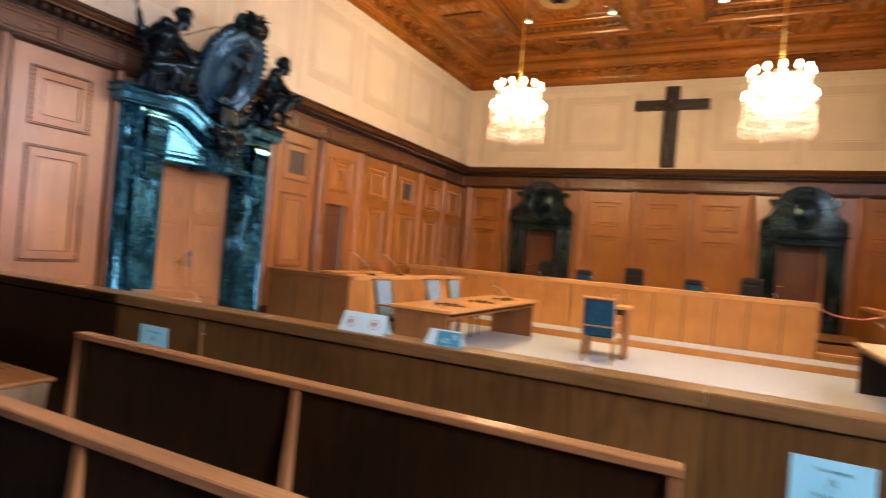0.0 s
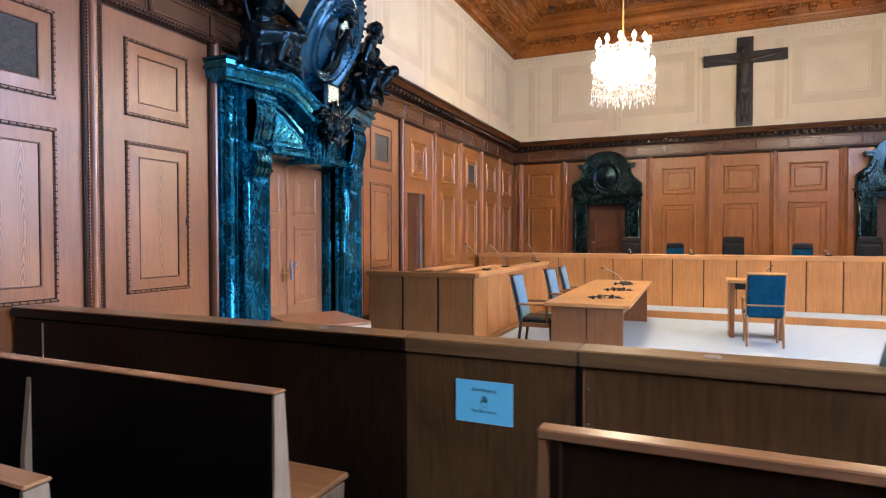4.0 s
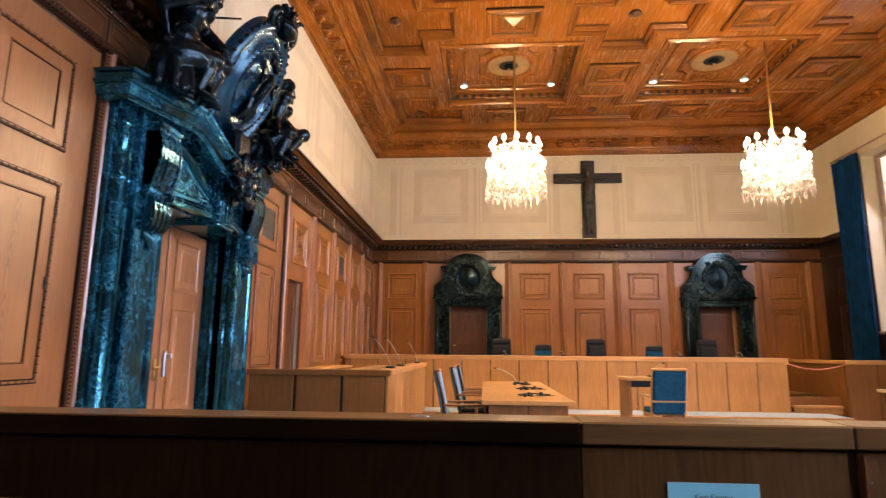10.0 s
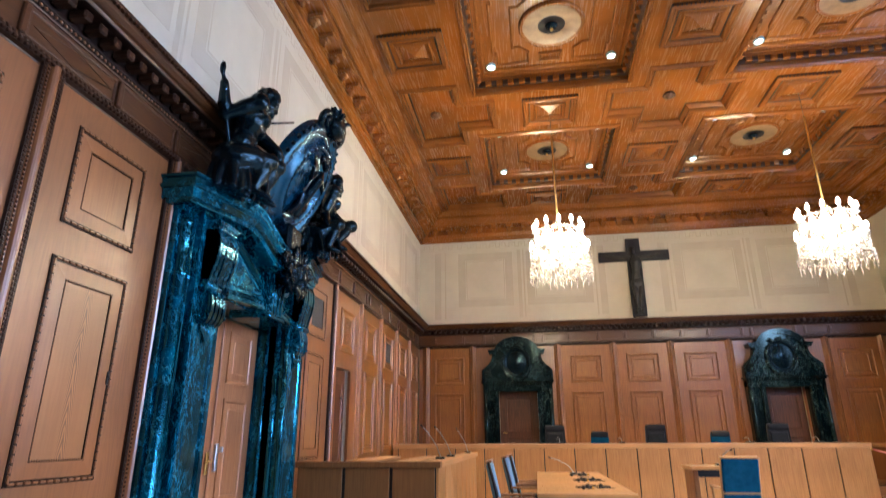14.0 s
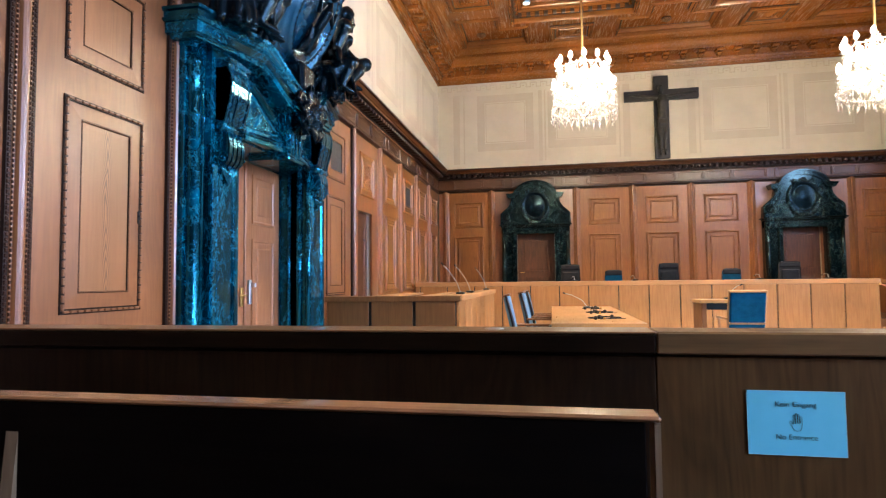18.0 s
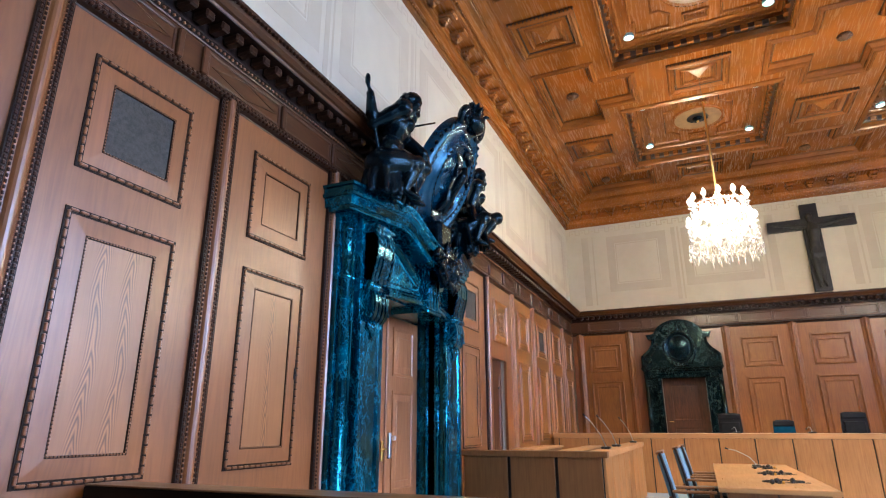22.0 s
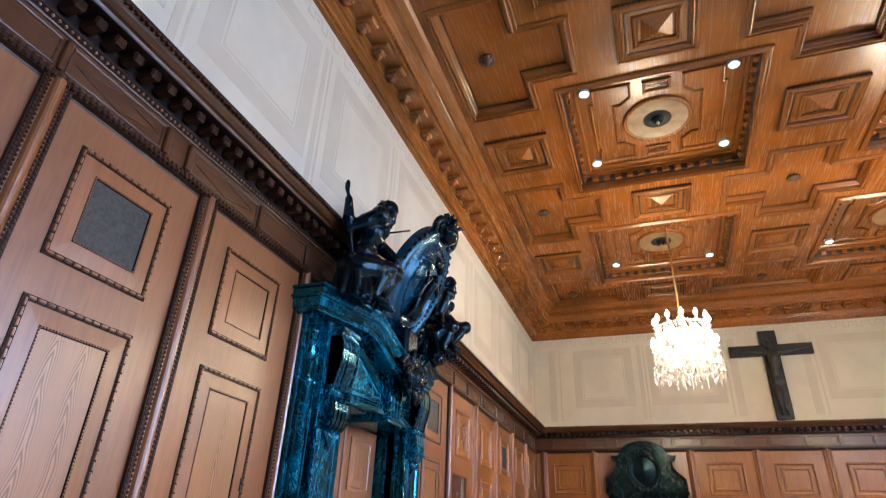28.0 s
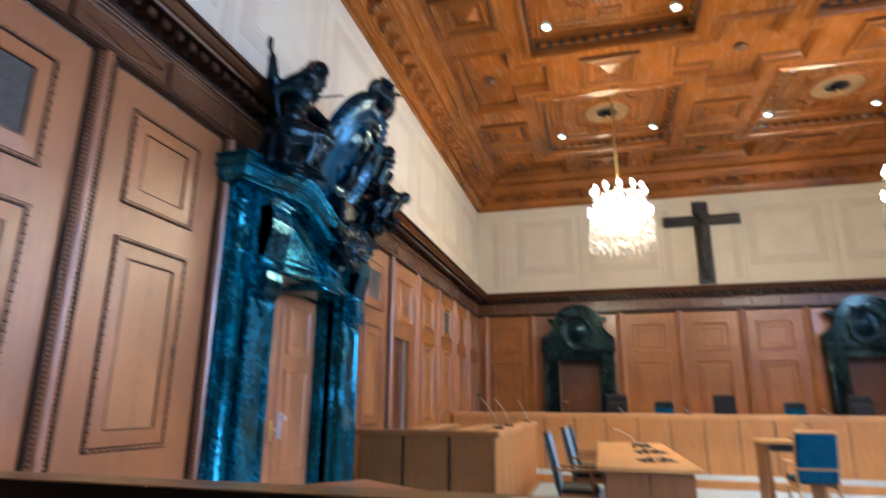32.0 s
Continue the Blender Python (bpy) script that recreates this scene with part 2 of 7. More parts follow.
CORNWOOD = wood("cornice_oak", (0.014, 0.005, 0.0025), (0.052, 0.020, 0.008), "x", 0.34, 0.05, spec=0.35)
CEILWOOD = wood("ceiling_oak", (0.235, 0.077, 0.012), (0.275, 0.093, 0.0152), "y", 0.24, 0.04, bump=0.02, stain=(0.6, 1.2))
CEILMOLD = wood("ceiling_moulding_oak", (0.17, 0.053, 0.008), (0.30, 0.105, 0.018), "y", 0.22, 0.06, bump=0.05, spec=0.5, stain=(0.6, 1.15))
# Shade of the coffer grooves is put into this near-black oak.
CEILDARK = wood("ceiling_shade_oak", (0.014, 0.005, 0.002), (0.055, 0.019, 0.007), "x", 0.35, 0.1, spec=0.3)
DARKDOOR = wood("dark_door_oak", (0.060, 0.020, 0.008), (0.16, 0.060, 0.023), "z", 0.36, 0.2)
SIDEDOOR = wood("side_door_oak", (0.07, 0.024, 0.009), (0.14, 0.050, 0.018), "z", 0.36, 0.2)
# Shade inside tables and on a desk side, put into wood; also dark legs.
DARKSIDE = wood("dark_wood_and_shade", (0.007, 0.0038, 0.0024), (0.020, 0.010, 0.006), "z", 0.4, 0.1)
# West pew backs: shade put into a near-black copy of the oak.
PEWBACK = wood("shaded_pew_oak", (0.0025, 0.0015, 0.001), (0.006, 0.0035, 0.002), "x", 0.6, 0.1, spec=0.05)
# West rail front: its shade is put into this near-black oak.
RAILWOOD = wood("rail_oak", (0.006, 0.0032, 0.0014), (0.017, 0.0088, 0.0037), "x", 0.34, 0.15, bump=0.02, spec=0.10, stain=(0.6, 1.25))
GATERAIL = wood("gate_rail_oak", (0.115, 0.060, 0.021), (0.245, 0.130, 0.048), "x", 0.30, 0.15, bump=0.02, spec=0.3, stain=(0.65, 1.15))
GREYCLOTH = mottled("grey_upholstery", (0.016, 0.019, 0.022), (0.032, 0.036, 0.040), 9, 0.5, 0.3)
BENCHWOOD = wood("bench_veneer", (0.40, 0.165, 0.047), (0.59, 0.275, 0.090), "z", 0.38, 0.12)
BENCHTOP = wood("bench_top_veneer", (0.50, 0.235, 0.085), (0.62, 0.32, 0.13), "x", 0.34, 0.06, bump=0.0)
TABLETOP = wood("table_top_veneer", (0.50, 0.245, 0.085), (0.60, 0.31, 0.115), "y", 0.30, 0.06, bump=0.0)
# Window reflection on the side tables is put into this pale tone.
PALETOP = wood("pale_table_top", (0.55, 0.40, 0.25), (0.66, 0.50, 0.33), "y", 0.26, 0.06, bump=0.0)
TABLESIDE = wood("table_side_veneer", (0.20, 0.082, 0.030), (0.31, 0.132, 0.051), "z", 0.42, 0.10, bump=0.03, spec=0.3)
BOXWOOD = wood("dock_veneer", (0.18, 0.072, 0.021), (0.28, 0.118, 0.036), "z", 0.40, 0.10, spec=0.35)
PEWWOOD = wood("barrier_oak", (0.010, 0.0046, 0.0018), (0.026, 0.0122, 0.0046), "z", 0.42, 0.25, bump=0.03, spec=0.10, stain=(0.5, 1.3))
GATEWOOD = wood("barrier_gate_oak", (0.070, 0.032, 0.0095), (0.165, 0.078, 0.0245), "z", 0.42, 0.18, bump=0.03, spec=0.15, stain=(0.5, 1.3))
PEWTOP = wood("pew_rail_oak", (0.21, 0.094, 0.038), (0.35, 0.168, 0.070), "x", 0.2, 0.1, bump=0.02)
PEWEND = wood("pew_end_oak", (0.19, 0.115, 0.058), (0.36, 0.24, 0.13), "z", 0.42, 0.12)
CHAIRWOOD = wood("chair_beech", (0.34, 0.16, 0.06), (0.55, 0.28, 0.11), "z", 0.38, 0.05)
DOORWOOD = wood("door_oak", (0.26, 0.105, 0.042), (0.39, 0.170, 0.073), "z", 0.34, 0.2)
# One stone in two copies: the teal one carries blue window light.
MARBLE = marble("teal_lit_marble", (0.0004, 0.029, 0.051), (0.09, 0.51, 0.66), 0.13)
GREENMARBLE = marble("green_black_marble", (0.0015, 0.006, 0.0065), (0.15, 0.20, 0.175), 0.13)
# The oval's blue reflection is put into this base colour.
SHIELD = mottled("blue_sheen_bronze", (0.002, 0.022, 0.045), (0.005, 0.045, 0.080), 5, 0.24, 0.05)
BRONZE = mottled("black_bronze", (0.0008, 0.0022, 0.0034), (0.002, 0.006, 0.009), 6, 0.21, 0.16)
# Tints put a blue-teal sheen into reflections on stone and bronze.
for m_, tint, ior in ((MARBLE, (0.12, 0.74, 1.0), 2.3), (GREENMARBLE, (0.6, 0.95, 0.95), 1.52), (BRONZE, (0.45, 0.82, 1.0), 1.42), (SHIELD, (0.4, 0.8, 1.0), 1.9)):
    p_ = m_.node_tree.nodes["Principled BSDF"]
    p_.inputs["Specular Tint"].default_value = (*tint, 1)
    p_.inputs["IOR"].default_value = ior
CREAM = mottled("cream_plaster", (0.545, 0.475, 0.345), (0.60, 0.53, 0.39), 1.5, 0.8, 0.08)
CREAM2 = mottled("cream_plaster_band", (0.485, 0.410, 0.290), (0.535, 0.46, 0.335), 1.5, 0.8, 0.08)
CORPUS = mottled("dull_dark_bronze", (0.012, 0.012, 0.009), (0.030, 0.027, 0.019), 9, 0.55, 0.3)
CARPET = mottled("pale_carpet", (0.315, 0.372, 0.430), (0.335, 0.392, 0.450), 14, 0.95, 0.5, 8, 0, 0.01)
BLUECARPET = mottled("dark_blue_carpet", (0.010, 0.028, 0.05), (0.02, 0.05, 0.085), 6, 0.95, 0.5, 8, 0, 0.01)
CURTAIN = mottled("blue_velvet", (0.0003, 0.018, 0.060), (0.0008, 0.036, 0.11), 4, 0.9, 0.3)
CURTAIN.node_tree.nodes["Principled BSDF"].inputs["Specular IOR Level"].default_value = 0.1
BLUECLOTH = mottled("blue_upholstery", (0.003, 0.055, 0.105), (0.008, 0.085, 0.155), 9, 0.9, 0.4)
BLUECLOTH.node_tree.nodes["Principled BSDF"].inputs["Specular IOR Level"].default_value = 0.15
PALECLOTH = mottled("grey_blue_upholstery", (0.11, 0.22, 0.31), (0.17, 0.29, 0.38), 9, 0.8, 0.4)
BEIGECLOTH = mottled("beige_upholstery", (0.26, 0.22, 0.18), (0.34, 0.29, 0.24), 9, 0.8, 0.4)
BLACKLEATHER = mottled("black_leather", (0.005, 0.0055, 0.006), (0.012, 0.013, 0.014), 8, 0.45, 0.3)
BLACKLEATHER.node_tree.nodes["Principled BSDF"].inputs["Specular IOR Level"].default_value = 0.3
BLACK = mat("black_plastic", (0.012, 0.012, 0.013), 0.4)
CHROME = mat("brushed_steel", (0.62, 0.63, 0.64), 0.28, 1.0)
BRASS = mat("brass", (0.72, 0.46, 0.14), 0.3, 1.0)
WHITEP = mottled("white_paper", (0.46, 0.76, 0.82), (0.52, 0.82, 0.87), 8, 0.7, 0.05)
SIGNBLUE = mottled("blue_paper", (0.21, 0.74, 0.88), (0.24, 0.78, 0.91), 6, 0.6, 0.03)
TEAL = mat("teal_print", (0.005, 0.26, 0.38), 0.5)
INK = mat("dark_ink", (0.02, 0.03, 0.05), 0.6)
RED = mat("red_print", (0.66, 0.31, 0.31), 0.6)
WHITEPAINT = mottled("window_paint", (0.24, 0.165, 0.13), (0.32, 0.225, 0.18), 4, 0.45, 0.1)
GRILLE = mottled("dark_grille", (0.040, 0.034, 0.027), (0.075, 0.066, 0.052), 40, 0.7, 0.6)
TEALPANEL = mottled("dark_teal_panel", (0.003, 0.009, 0.011), (0.007, 0.017, 0.020), 6, 0.5, 0.2)
ROPE = mottled("red_rope", (0.40, 0.10, 0.08), (0.55, 0.20, 0.15), 40, 0.8, 0.5)
CROSSWOOD = mottled("blackened_wood", (0.006, 0.006, 0.0055), (0.018, 0.016, 0.014), 6, 0.5, 0.3)
DISH = mottled("bronze_dish", (0.20, 0.115, 0.050), (0.32, 0.19, 0.085), 5, 0.34, 0.1)
ROSETTE = mottled("dark_bronze_rosette", (0.060, 0.024, 0.008), (0.13, 0.055, 0.020), 9, 0.35, 0.2)
PALEGILT = mat("pale_gilt", (0.85, 0.76, 0.60), 0.35, 0.6)


def glow(name, colour, power):
    m = mat(name, colour, 0.3)
    b = m.node_tree.nodes["Principled BSDF"]
    b.inputs["Emission Color"].default_value = (*colour, 1)
    b.inputs["Emission Strength"].default_value = power
    return m


BULB = glow("lit_bulb", (1.0, 0.93, 0.83), 22)
SPOTGLOW = glow("lit_downlight", (1.0, 0.90, 0.76), 14)
SKYGLOW = glow("bright_overcast_sky", (1.0, 0.90, 0.85), 0.95)
GLASS = mat("window_glass", (1, 1, 1), 0.02)
GLASS.node_tree.nodes["Principled BSDF"].inputs["Transmission Weight"].default_value = 1.0
CRYSTAL = mat("cut_crystal", (1.0, 0.97, 0.92), 0.03)
cb_ = CRYSTAL.node_tree.nodes["Principled BSDF"]
cb_.inputs["Transmission Weight"].default_value = 0.9
cb_.inputs["IOR"].default_value = 1.6


# ---- mesh helpers ----
class Mesh:
    """Collects vertices and faces for one mesh object."""

    def __init__(self):
        self.v, self.f, self.smooth = [], [], []

    def add(self, verts, faces, smooth=False):
        o = len(self.v)
        self.v += [tuple(p) for p in verts]
        self.f += [tuple(i + o for i in q) for q in faces]
        self.smooth += [smooth] * len(faces)
        return self

    def box(self, x0, x1, y0, y1, z0, z1, c=0.0, m=None):
        x0, x1, y0, y1, z0, z1 = min(x0, x1), max(x0, x1), min(y0, y1), max(y0, y1), min(z0, z1), max(z0, z1)
        c = min(c, (x1 - x0) * 0.45, (y1 - y0) * 0.45, (z1 - z0) * 0.45)
        if c <= 0:
            v = [(x, y, z) for x in (x0, x1) for y in (y0, y1) for z in (z0, z1)]
            f = [(0, 1, 3, 2), (4, 6, 7, 5), (0, 4, 5, 1), (2, 3, 7, 6), (0, 2, 6, 4), (1, 5, 7, 3)]
        else:
            v, f = [], []
            X, Y, Z = (x0, x1), (y0, y1), (z0, z1)
            ix = {}
            for i in (0, 1):
                for j in (0, 1):
                    for k in (0, 1):
                        sx, sy, sz = (1, -1)[i] * c, (1, -1)[j] * c, (1, -1)[k] * c
                        for a, p in (("x", (X[i], Y[j] + sy, Z[k] + sz)), ("y", (X[i] + sx, Y[j], Z[k] + sz)), ("z", (X[i] + sx, Y[j] + sy, Z[k]))):
                            ix[i, j, k, a] = len(v)
                            v.append(p)
            def face(*ids):
                q = [ix[t] for t in ids]
                a, b_, d = (Vector(v[t]) for t in q[:3])
                n = (b_ - a).cross(d - a)
                mid = sum((Vector(v[t]) for t in q), Vector()) / len(q) - Vector(((x0 + x1) / 2, (y0 + y1) / 2, (z0 + z1) / 2))
                f.append(tuple(q if n.dot(mid) > 0 else q[::-1]))
            for i in (0, 1):
                face((i, 0, 0, "x"), (i, 1, 0, "x"), (i, 1, 1, "x"), (i, 0, 1, "x"))
                face((0, i, 0, "y"), (1, i, 0, "y"), (1, i, 1, "y"), (0, i, 1, "y"))
                face((0, 0, i, "z"), (1, 0, i, "z"), (1, 1, i, "z"), (0, 1, i, "z"))
                for j in (0, 1):
                    face((i, j, 0, "x"), (i, j, 0, "y"), (i, j, 1, "y"), (i, j, 1, "x"))
                    face((i, 0, j, "x"), (i, 0, j, "z"), (i, 1, j, "z"), (i, 1, j, "x"))
                    face((0, i, j, "y"), (0, i, j, "z"), (1, i, j, "z"), (1, i, j, "y"))
                    for k in (0, 1):
                        face((i, j, k, "x"), (i, j, k, "y"), (i, j, k, "z"))
        if m is not None:
            v = [m @ Vector(p) for p in v]
        return self.add(v, f)

    def prism(self, pts, axis, a, b):
        """A closed outline pushed along an axis from a to b. Outline: (u, v) in the two other axes, in order."""
        def put(u, w, t):
            return {"x": (t, u, w), "y": (u, t, w), "z": (u, w, t)}[axis]
        n = len(pts)
        v = [put(u, w, a) for u, w in pts] + [put(u, w, b) for u, w in pts]
        f = [(i, (i + 1) % n, n + (i + 1) % n, n + i) for i in range(n)] + [tuple(range(n))[::-1], tuple(range(n, 2 * n))]
        return self.add(v, f)

    def sweep(self, profile, path, closed=False, side=1):
        """A profile (offset to the inner side, z) run along a plan line with mitred corners."""
        n, rows = len(path), []
        for i, p in enumerate(path):
            p = Vector(p)
            before = Vector(path[i - 1]) if i or closed else None
            after = Vector(path[(i + 1) % n]) if i < n - 1 or closed else None
            ds = [(p - before).normalized()] if before is not None else []
            ds += [(after - p).normalized()] if after is not None else []
            ns = [Vector((-d.y, d.x)) * side for d in ds]
            off = ns[0] if len(ns) == 1 else (ns[0] + ns[1]) / (1 + ns[0].dot(ns[1]))
            rows.append([(p.x + off.x * d, p.y + off.y * d, z) for d, z in profile])
        k = len(profile)
        v = [q for r in rows for q in r]
        f = []
        for i in range(n if closed else n - 1):
            j = (i + 1) % n
            for a in range(k - 1):
                f.append((i * k + a, j * k + a, j * k + a + 1, i * k + a + 1))
        return self.add(v, f)

    def lathe(self, prof, centre=(0, 0, 0), seg=20, m=None, smooth=True, caps=True):
        """Radius and height pairs turned about the z axis."""
        v, f = [], []
        for r, z in prof:
            for s in range(seg):
                a = 2 * math.pi * s / seg
                v.append(Vector((r * math.cos(a), r * math.sin(a), z)))
        for i in range(len(prof) - 1):
            for s in range(seg):
                t = (s + 1) % seg
                f.append((i * seg + s, i * seg + t, (i + 1) * seg + t, (i + 1) * seg + s))
        if caps and prof[0][0] > 1e-4:
            f.append(tuple(range(seg))[::-1])
        if caps and prof[-1][0] > 1e-4:
            f.append(tuple(range((len(prof) - 1) * seg, len(prof) * seg)))
        v = [(m @ p if m is not None else p) + Vector(centre) for p in v]
        return self.add(v, f, smooth)

    def tube(self, pts, radii, seg=8, smooth=True):
        pts = [Vector(p) for p in pts]
        if not hasattr(radii, "__len__"):
            radii = [radii] * len(pts)
        v, f, up = [], [], None
        for i, p in enumerate(pts):
            d = (pts[min(i + 1, len(pts) - 1)] - pts[max(i - 1, 0)]).normalized()
            if up is None:
                up = d.orthogonal().normalized()
            up = (up - d * up.dot(d)).normalized()
            w = d.cross(up)
            for s in range(seg):
                a = 2 * math.pi * s / seg
                v.append(p + (up * math.cos(a) + w * math.sin(a)) * radii[i])
        for i in range(len(pts) - 1):
            for s in range(seg):
                t = (s + 1) % seg
                f.append((i * seg + s, i * seg + t, (i + 1) * seg + t, (i + 1) * seg + s))
        f += [tuple(range(seg))[::-1], tuple(range((len(pts) - 1) * seg, len(pts) * seg))]
        return self.add(v, f, smooth)

    def blob(self, c, r, seg=10, rings=7, m=None):
        """An ellipsoid."""
        r = r if hasattr(r, "__len__") else (r, r, r)
        v, f = [], []
        for i in range(rings + 1):
            th = math.pi * i / rings
            for s in range(seg):
                a = 2 * math.pi * s / seg
                p = Vector((r[0] * math.sin(th) * math.cos(a), r[1] * math.sin(th) * math.sin(a), r[2] * math.cos(th)))
                v.append((m @ p if m is not None else p) + Vector(c))
        for i in range(rings):
            for s in range(seg):
                t = (s + 1) % seg
                f.append((i * seg + s, (i + 1) * seg + s, (i + 1) * seg + t, i * seg + t))
        return self.add(v, f, True)

    def rim(self, axis, at, u0, u1, w0, w1, prof):
        """A rectangular moulding on a plane. prof: pairs of inset from the outer edge and height off the plane; at: (plane, direction)."""
        plane, sign = at
        v, f, k = [], [], len(prof)
        for ins, h in prof:
            t = plane + sign * h
            for u, w in ((u0 + ins, w0 + ins), (u1 - ins, w0 + ins), (u1 - ins, w1 - ins), (u0 + ins, w1 - ins)):
                v.append({"x": (t, u, w), "y": (u, t, w), "z": (u, w, t)}[axis])
        for i in range(k - 1):
            for s in range(4):
                t = (s + 1) % 4
                f.append((i * 4 + s, i * 4 + t, (i + 1) * 4 + t, (i + 1) * 4 + s))
        return self.add(v, f)


def build(name, mesh, material, origin=(0, 0, 0)):
    d = bpy.data.meshes.new(name)
    o = Vector(origin)
    d.from_pydata([tuple(Vector(p) - o) for p in mesh.v], [], mesh.f)
    d.polygons.foreach_set("use_smooth", mesh.smooth)
    bm = bmesh.new()
    bm.from_mesh(d)
    bmesh.ops.recalc_face_normals(bm, faces=bm.faces)
    bm.to_mesh(d)
    bm.free()
    d.materials.append(material)
    ob = new(name, d)
    ob.location = o
    return ob


def base_of(ob):
    p = Vector(ob.location)
    while ob.parent:
        ob = ob.parent
        p += Vector(ob.location)
    return p


def part(name, mesh, material, parent, label="", origin=None):
    """One mesh under a thing or a part. Vertices are given in the thing's own room; parts sit at their middle."""
    b = base_of(parent)
    if origin is None:
        n = len(mesh.v)
        origin = [sum(p[i] for p in mesh.v) / n for i in range(3)]
    ob = build(name, mesh, material, origin)
    ob.parent = parent
    ob.location = Vector(origin) - b
    if label:
        ob["label"] = label
    return ob


def thing(name, place, label, category, group="", kind=""):
    ob = new(name)
    ob.empty_display_size = 0.1
    ob.location = place
    return tagged(ob, label, category, group, kind)


def setting(name, mesh, material, label, origin=(0, 0, 0)):
    return tagged(build(name, mesh, material, origin), label, kind="structure")


# ---- floor, outer walls, ceiling ----
setting("floor", Mesh().box(XL - 0.3, XR + 0.6, YS - 0.3, YB + 0.3, -0.2, 0.0), CARPET, "pale grey carpet over the courtroom floor")
setting("floor_gallery", Mesh().box(XL, XR, YS, 2.78, 0.0, 0.006), BLUECARPET, "dark blue carpet in the public gallery")
CORN = 6.67
# west wall: wainscot zone with the portal and service door openings, plaster above
w = Mesh()
for y0, y1, z0 in ((YS - 0.3, 5.50, 0), (5.50, 7.15, 2.6), (7.15, 9.46, 0), (9.46, 10.18, 2.42), (10.18, YB + 0.3, 0)):
    w.box(XL - 0.40, XL - 0.06, y0, y1, z0, 4.2)
w.box(XL - 0.40, XL, YS - 0.3, YB + 0.3, 4.2, 7.6)
w.box(XL - 1.0, XL - 0.9, 5.0, 10.6, -0.1, 2.9)
setting("wall_west", w, CREAM, "cream plaster wall above tall oak wainscot")
# north wall with two door openings
w = Mesh()
for x0, x1, z0 in ((XL, -5.32, 0), (-5.32, -4.33, 2.5), (-4.33, 1.12, 0), (1.12, 2.02, 2.5), (2.02, XR + 0.5, 0)):
    w.box(x0, x1, YB + 0.02, YB + 0.4, z0, 4.2)
w.box(XL, XR + 0.5, YB, YB + 0.4, 4.2, 7.6)
setting("wall_north", w, CREAM, "cream plaster wall above oak wainscot")
# east wall with four tall windows
w = Mesh()
WH = 1.12
ys = [YS - 0.3] + [e for c in sorted(WINDOWS) for e in (c - WH, c + WH)] + [YB + 0.3]
for i in range(0, len(ys), 2):
    w.box(XR, XR + 0.45, ys[i], ys[i + 1], 0, 7.6)
for c in WINDOWS:
    w.box(XR, XR + 0.45, c - WH, c + WH, 0, 1.80)
    w.box(XR, XR + 0.45, c - WH, c + WH, 5.85, 7.6)
setting("wall_east", w, CREAM, "cream plaster window wall with oak piers")
setting("wall_south", Mesh().box(XL - 0.4, XR + 0.5, YS - 0.4, YS, 4.2, 7.6), CREAM, "plain cream plaster rear wall")
# Unseen dark lining, added to cut light bounced onto the pew backs.
setting("wainscot_south", Mesh().box(XL - 0.4, XR + 0.5, YS - 0.4, YS + 0.03, 0, 4.2), WALLDARK, "unseen dark oak lining, added to cut bounce off the rear wall")
# painted bands on the plaster: broad frames, slim stripes and a key pattern under the ceiling
def band(pn, axis, plane, sign, u0, u1, w0, w1, wide):
    pn.rim(axis, (plane, sign), u0 - wide, u1 + wide, w0 - wide, w1 + wide, ((0, 0), (0, 0.0015), (wide - 0.045, 0.0015), (wide - 0.045, 0.0)))
    pn.rim(axis, (plane, sign), u0 - 0.022, u1 + 0.022, w0 - 0.022, w1 + 0.022, ((0, 0), (0, 0.0015), (0.022, 0.0015), (0.022, 0.0)))


def key_row(pn, axis, plane, sign, u0, u1):
    u = u0
    while u < u1 - 0.2:
        for a, b, c, d in ((0, 0.16, 6.56, 6.585), (0.0, 0.025, 6.44, 6.56), (0.16, 0.185, 6.44, 6.585), (0.16, 0.27, 6.44, 6.465), (0.06, 0.12, 6.49, 6.515)):
            if axis == "y":
                pn.box(u + a, u + b, plane + sign * 0.0015, plane, c, d)
            else:
                pn.box(plane, plane + sign * 0.0015, u + a, u + b, c, d)
        u += 0.27


pn = Mesh()
for x0, x1 in ((-6.10, -5.08), (-4.20, -2.95), (-0.30, 0.95), (1.83, 2.85)):
    band(pn, "y", YB, -1, x0, x1, 5.00, 6.04, 0.25)
for d, w2 in ((5.30, 0.09), (5.09, 0.02), (3.02, 0.05), (2.90, 0.02), (0.98, 0.02), (0.80, 0.09)):
    for sg in (-1, 1):
        pn.box(CX + sg * d - w2, CX + sg * d + w2, YB - 0.0015, YB, 4.42, 6.34)
key_row(pn, "y", YB, -1, XL + 0.1, XR)
part("painted_band", pn, CREAM2, bpy.data.objects["wall_north"], "slightly darker beige painted bands")
pn = Mesh()
y1 = YB - 0.75
while y1 > 0:
    band(pn, "x", XL, 1, y1 - 1.02, y1, 5.00, 6.04, 0.25)
    for o, w2 in ((0.36, 0.04), (0.46, 0.015)):
        pn.box(XL, XL + 0.0015, y1 + o - w2, y1 + o + w2, 4.42, 6.34)
    y1 -= 1.86
key_row(pn, "x", XL, 1, 1.0, YB)
part("painted_band", pn, CREAM2, bpy.data.objects["wall_west"], "slightly darker beige painted bands")

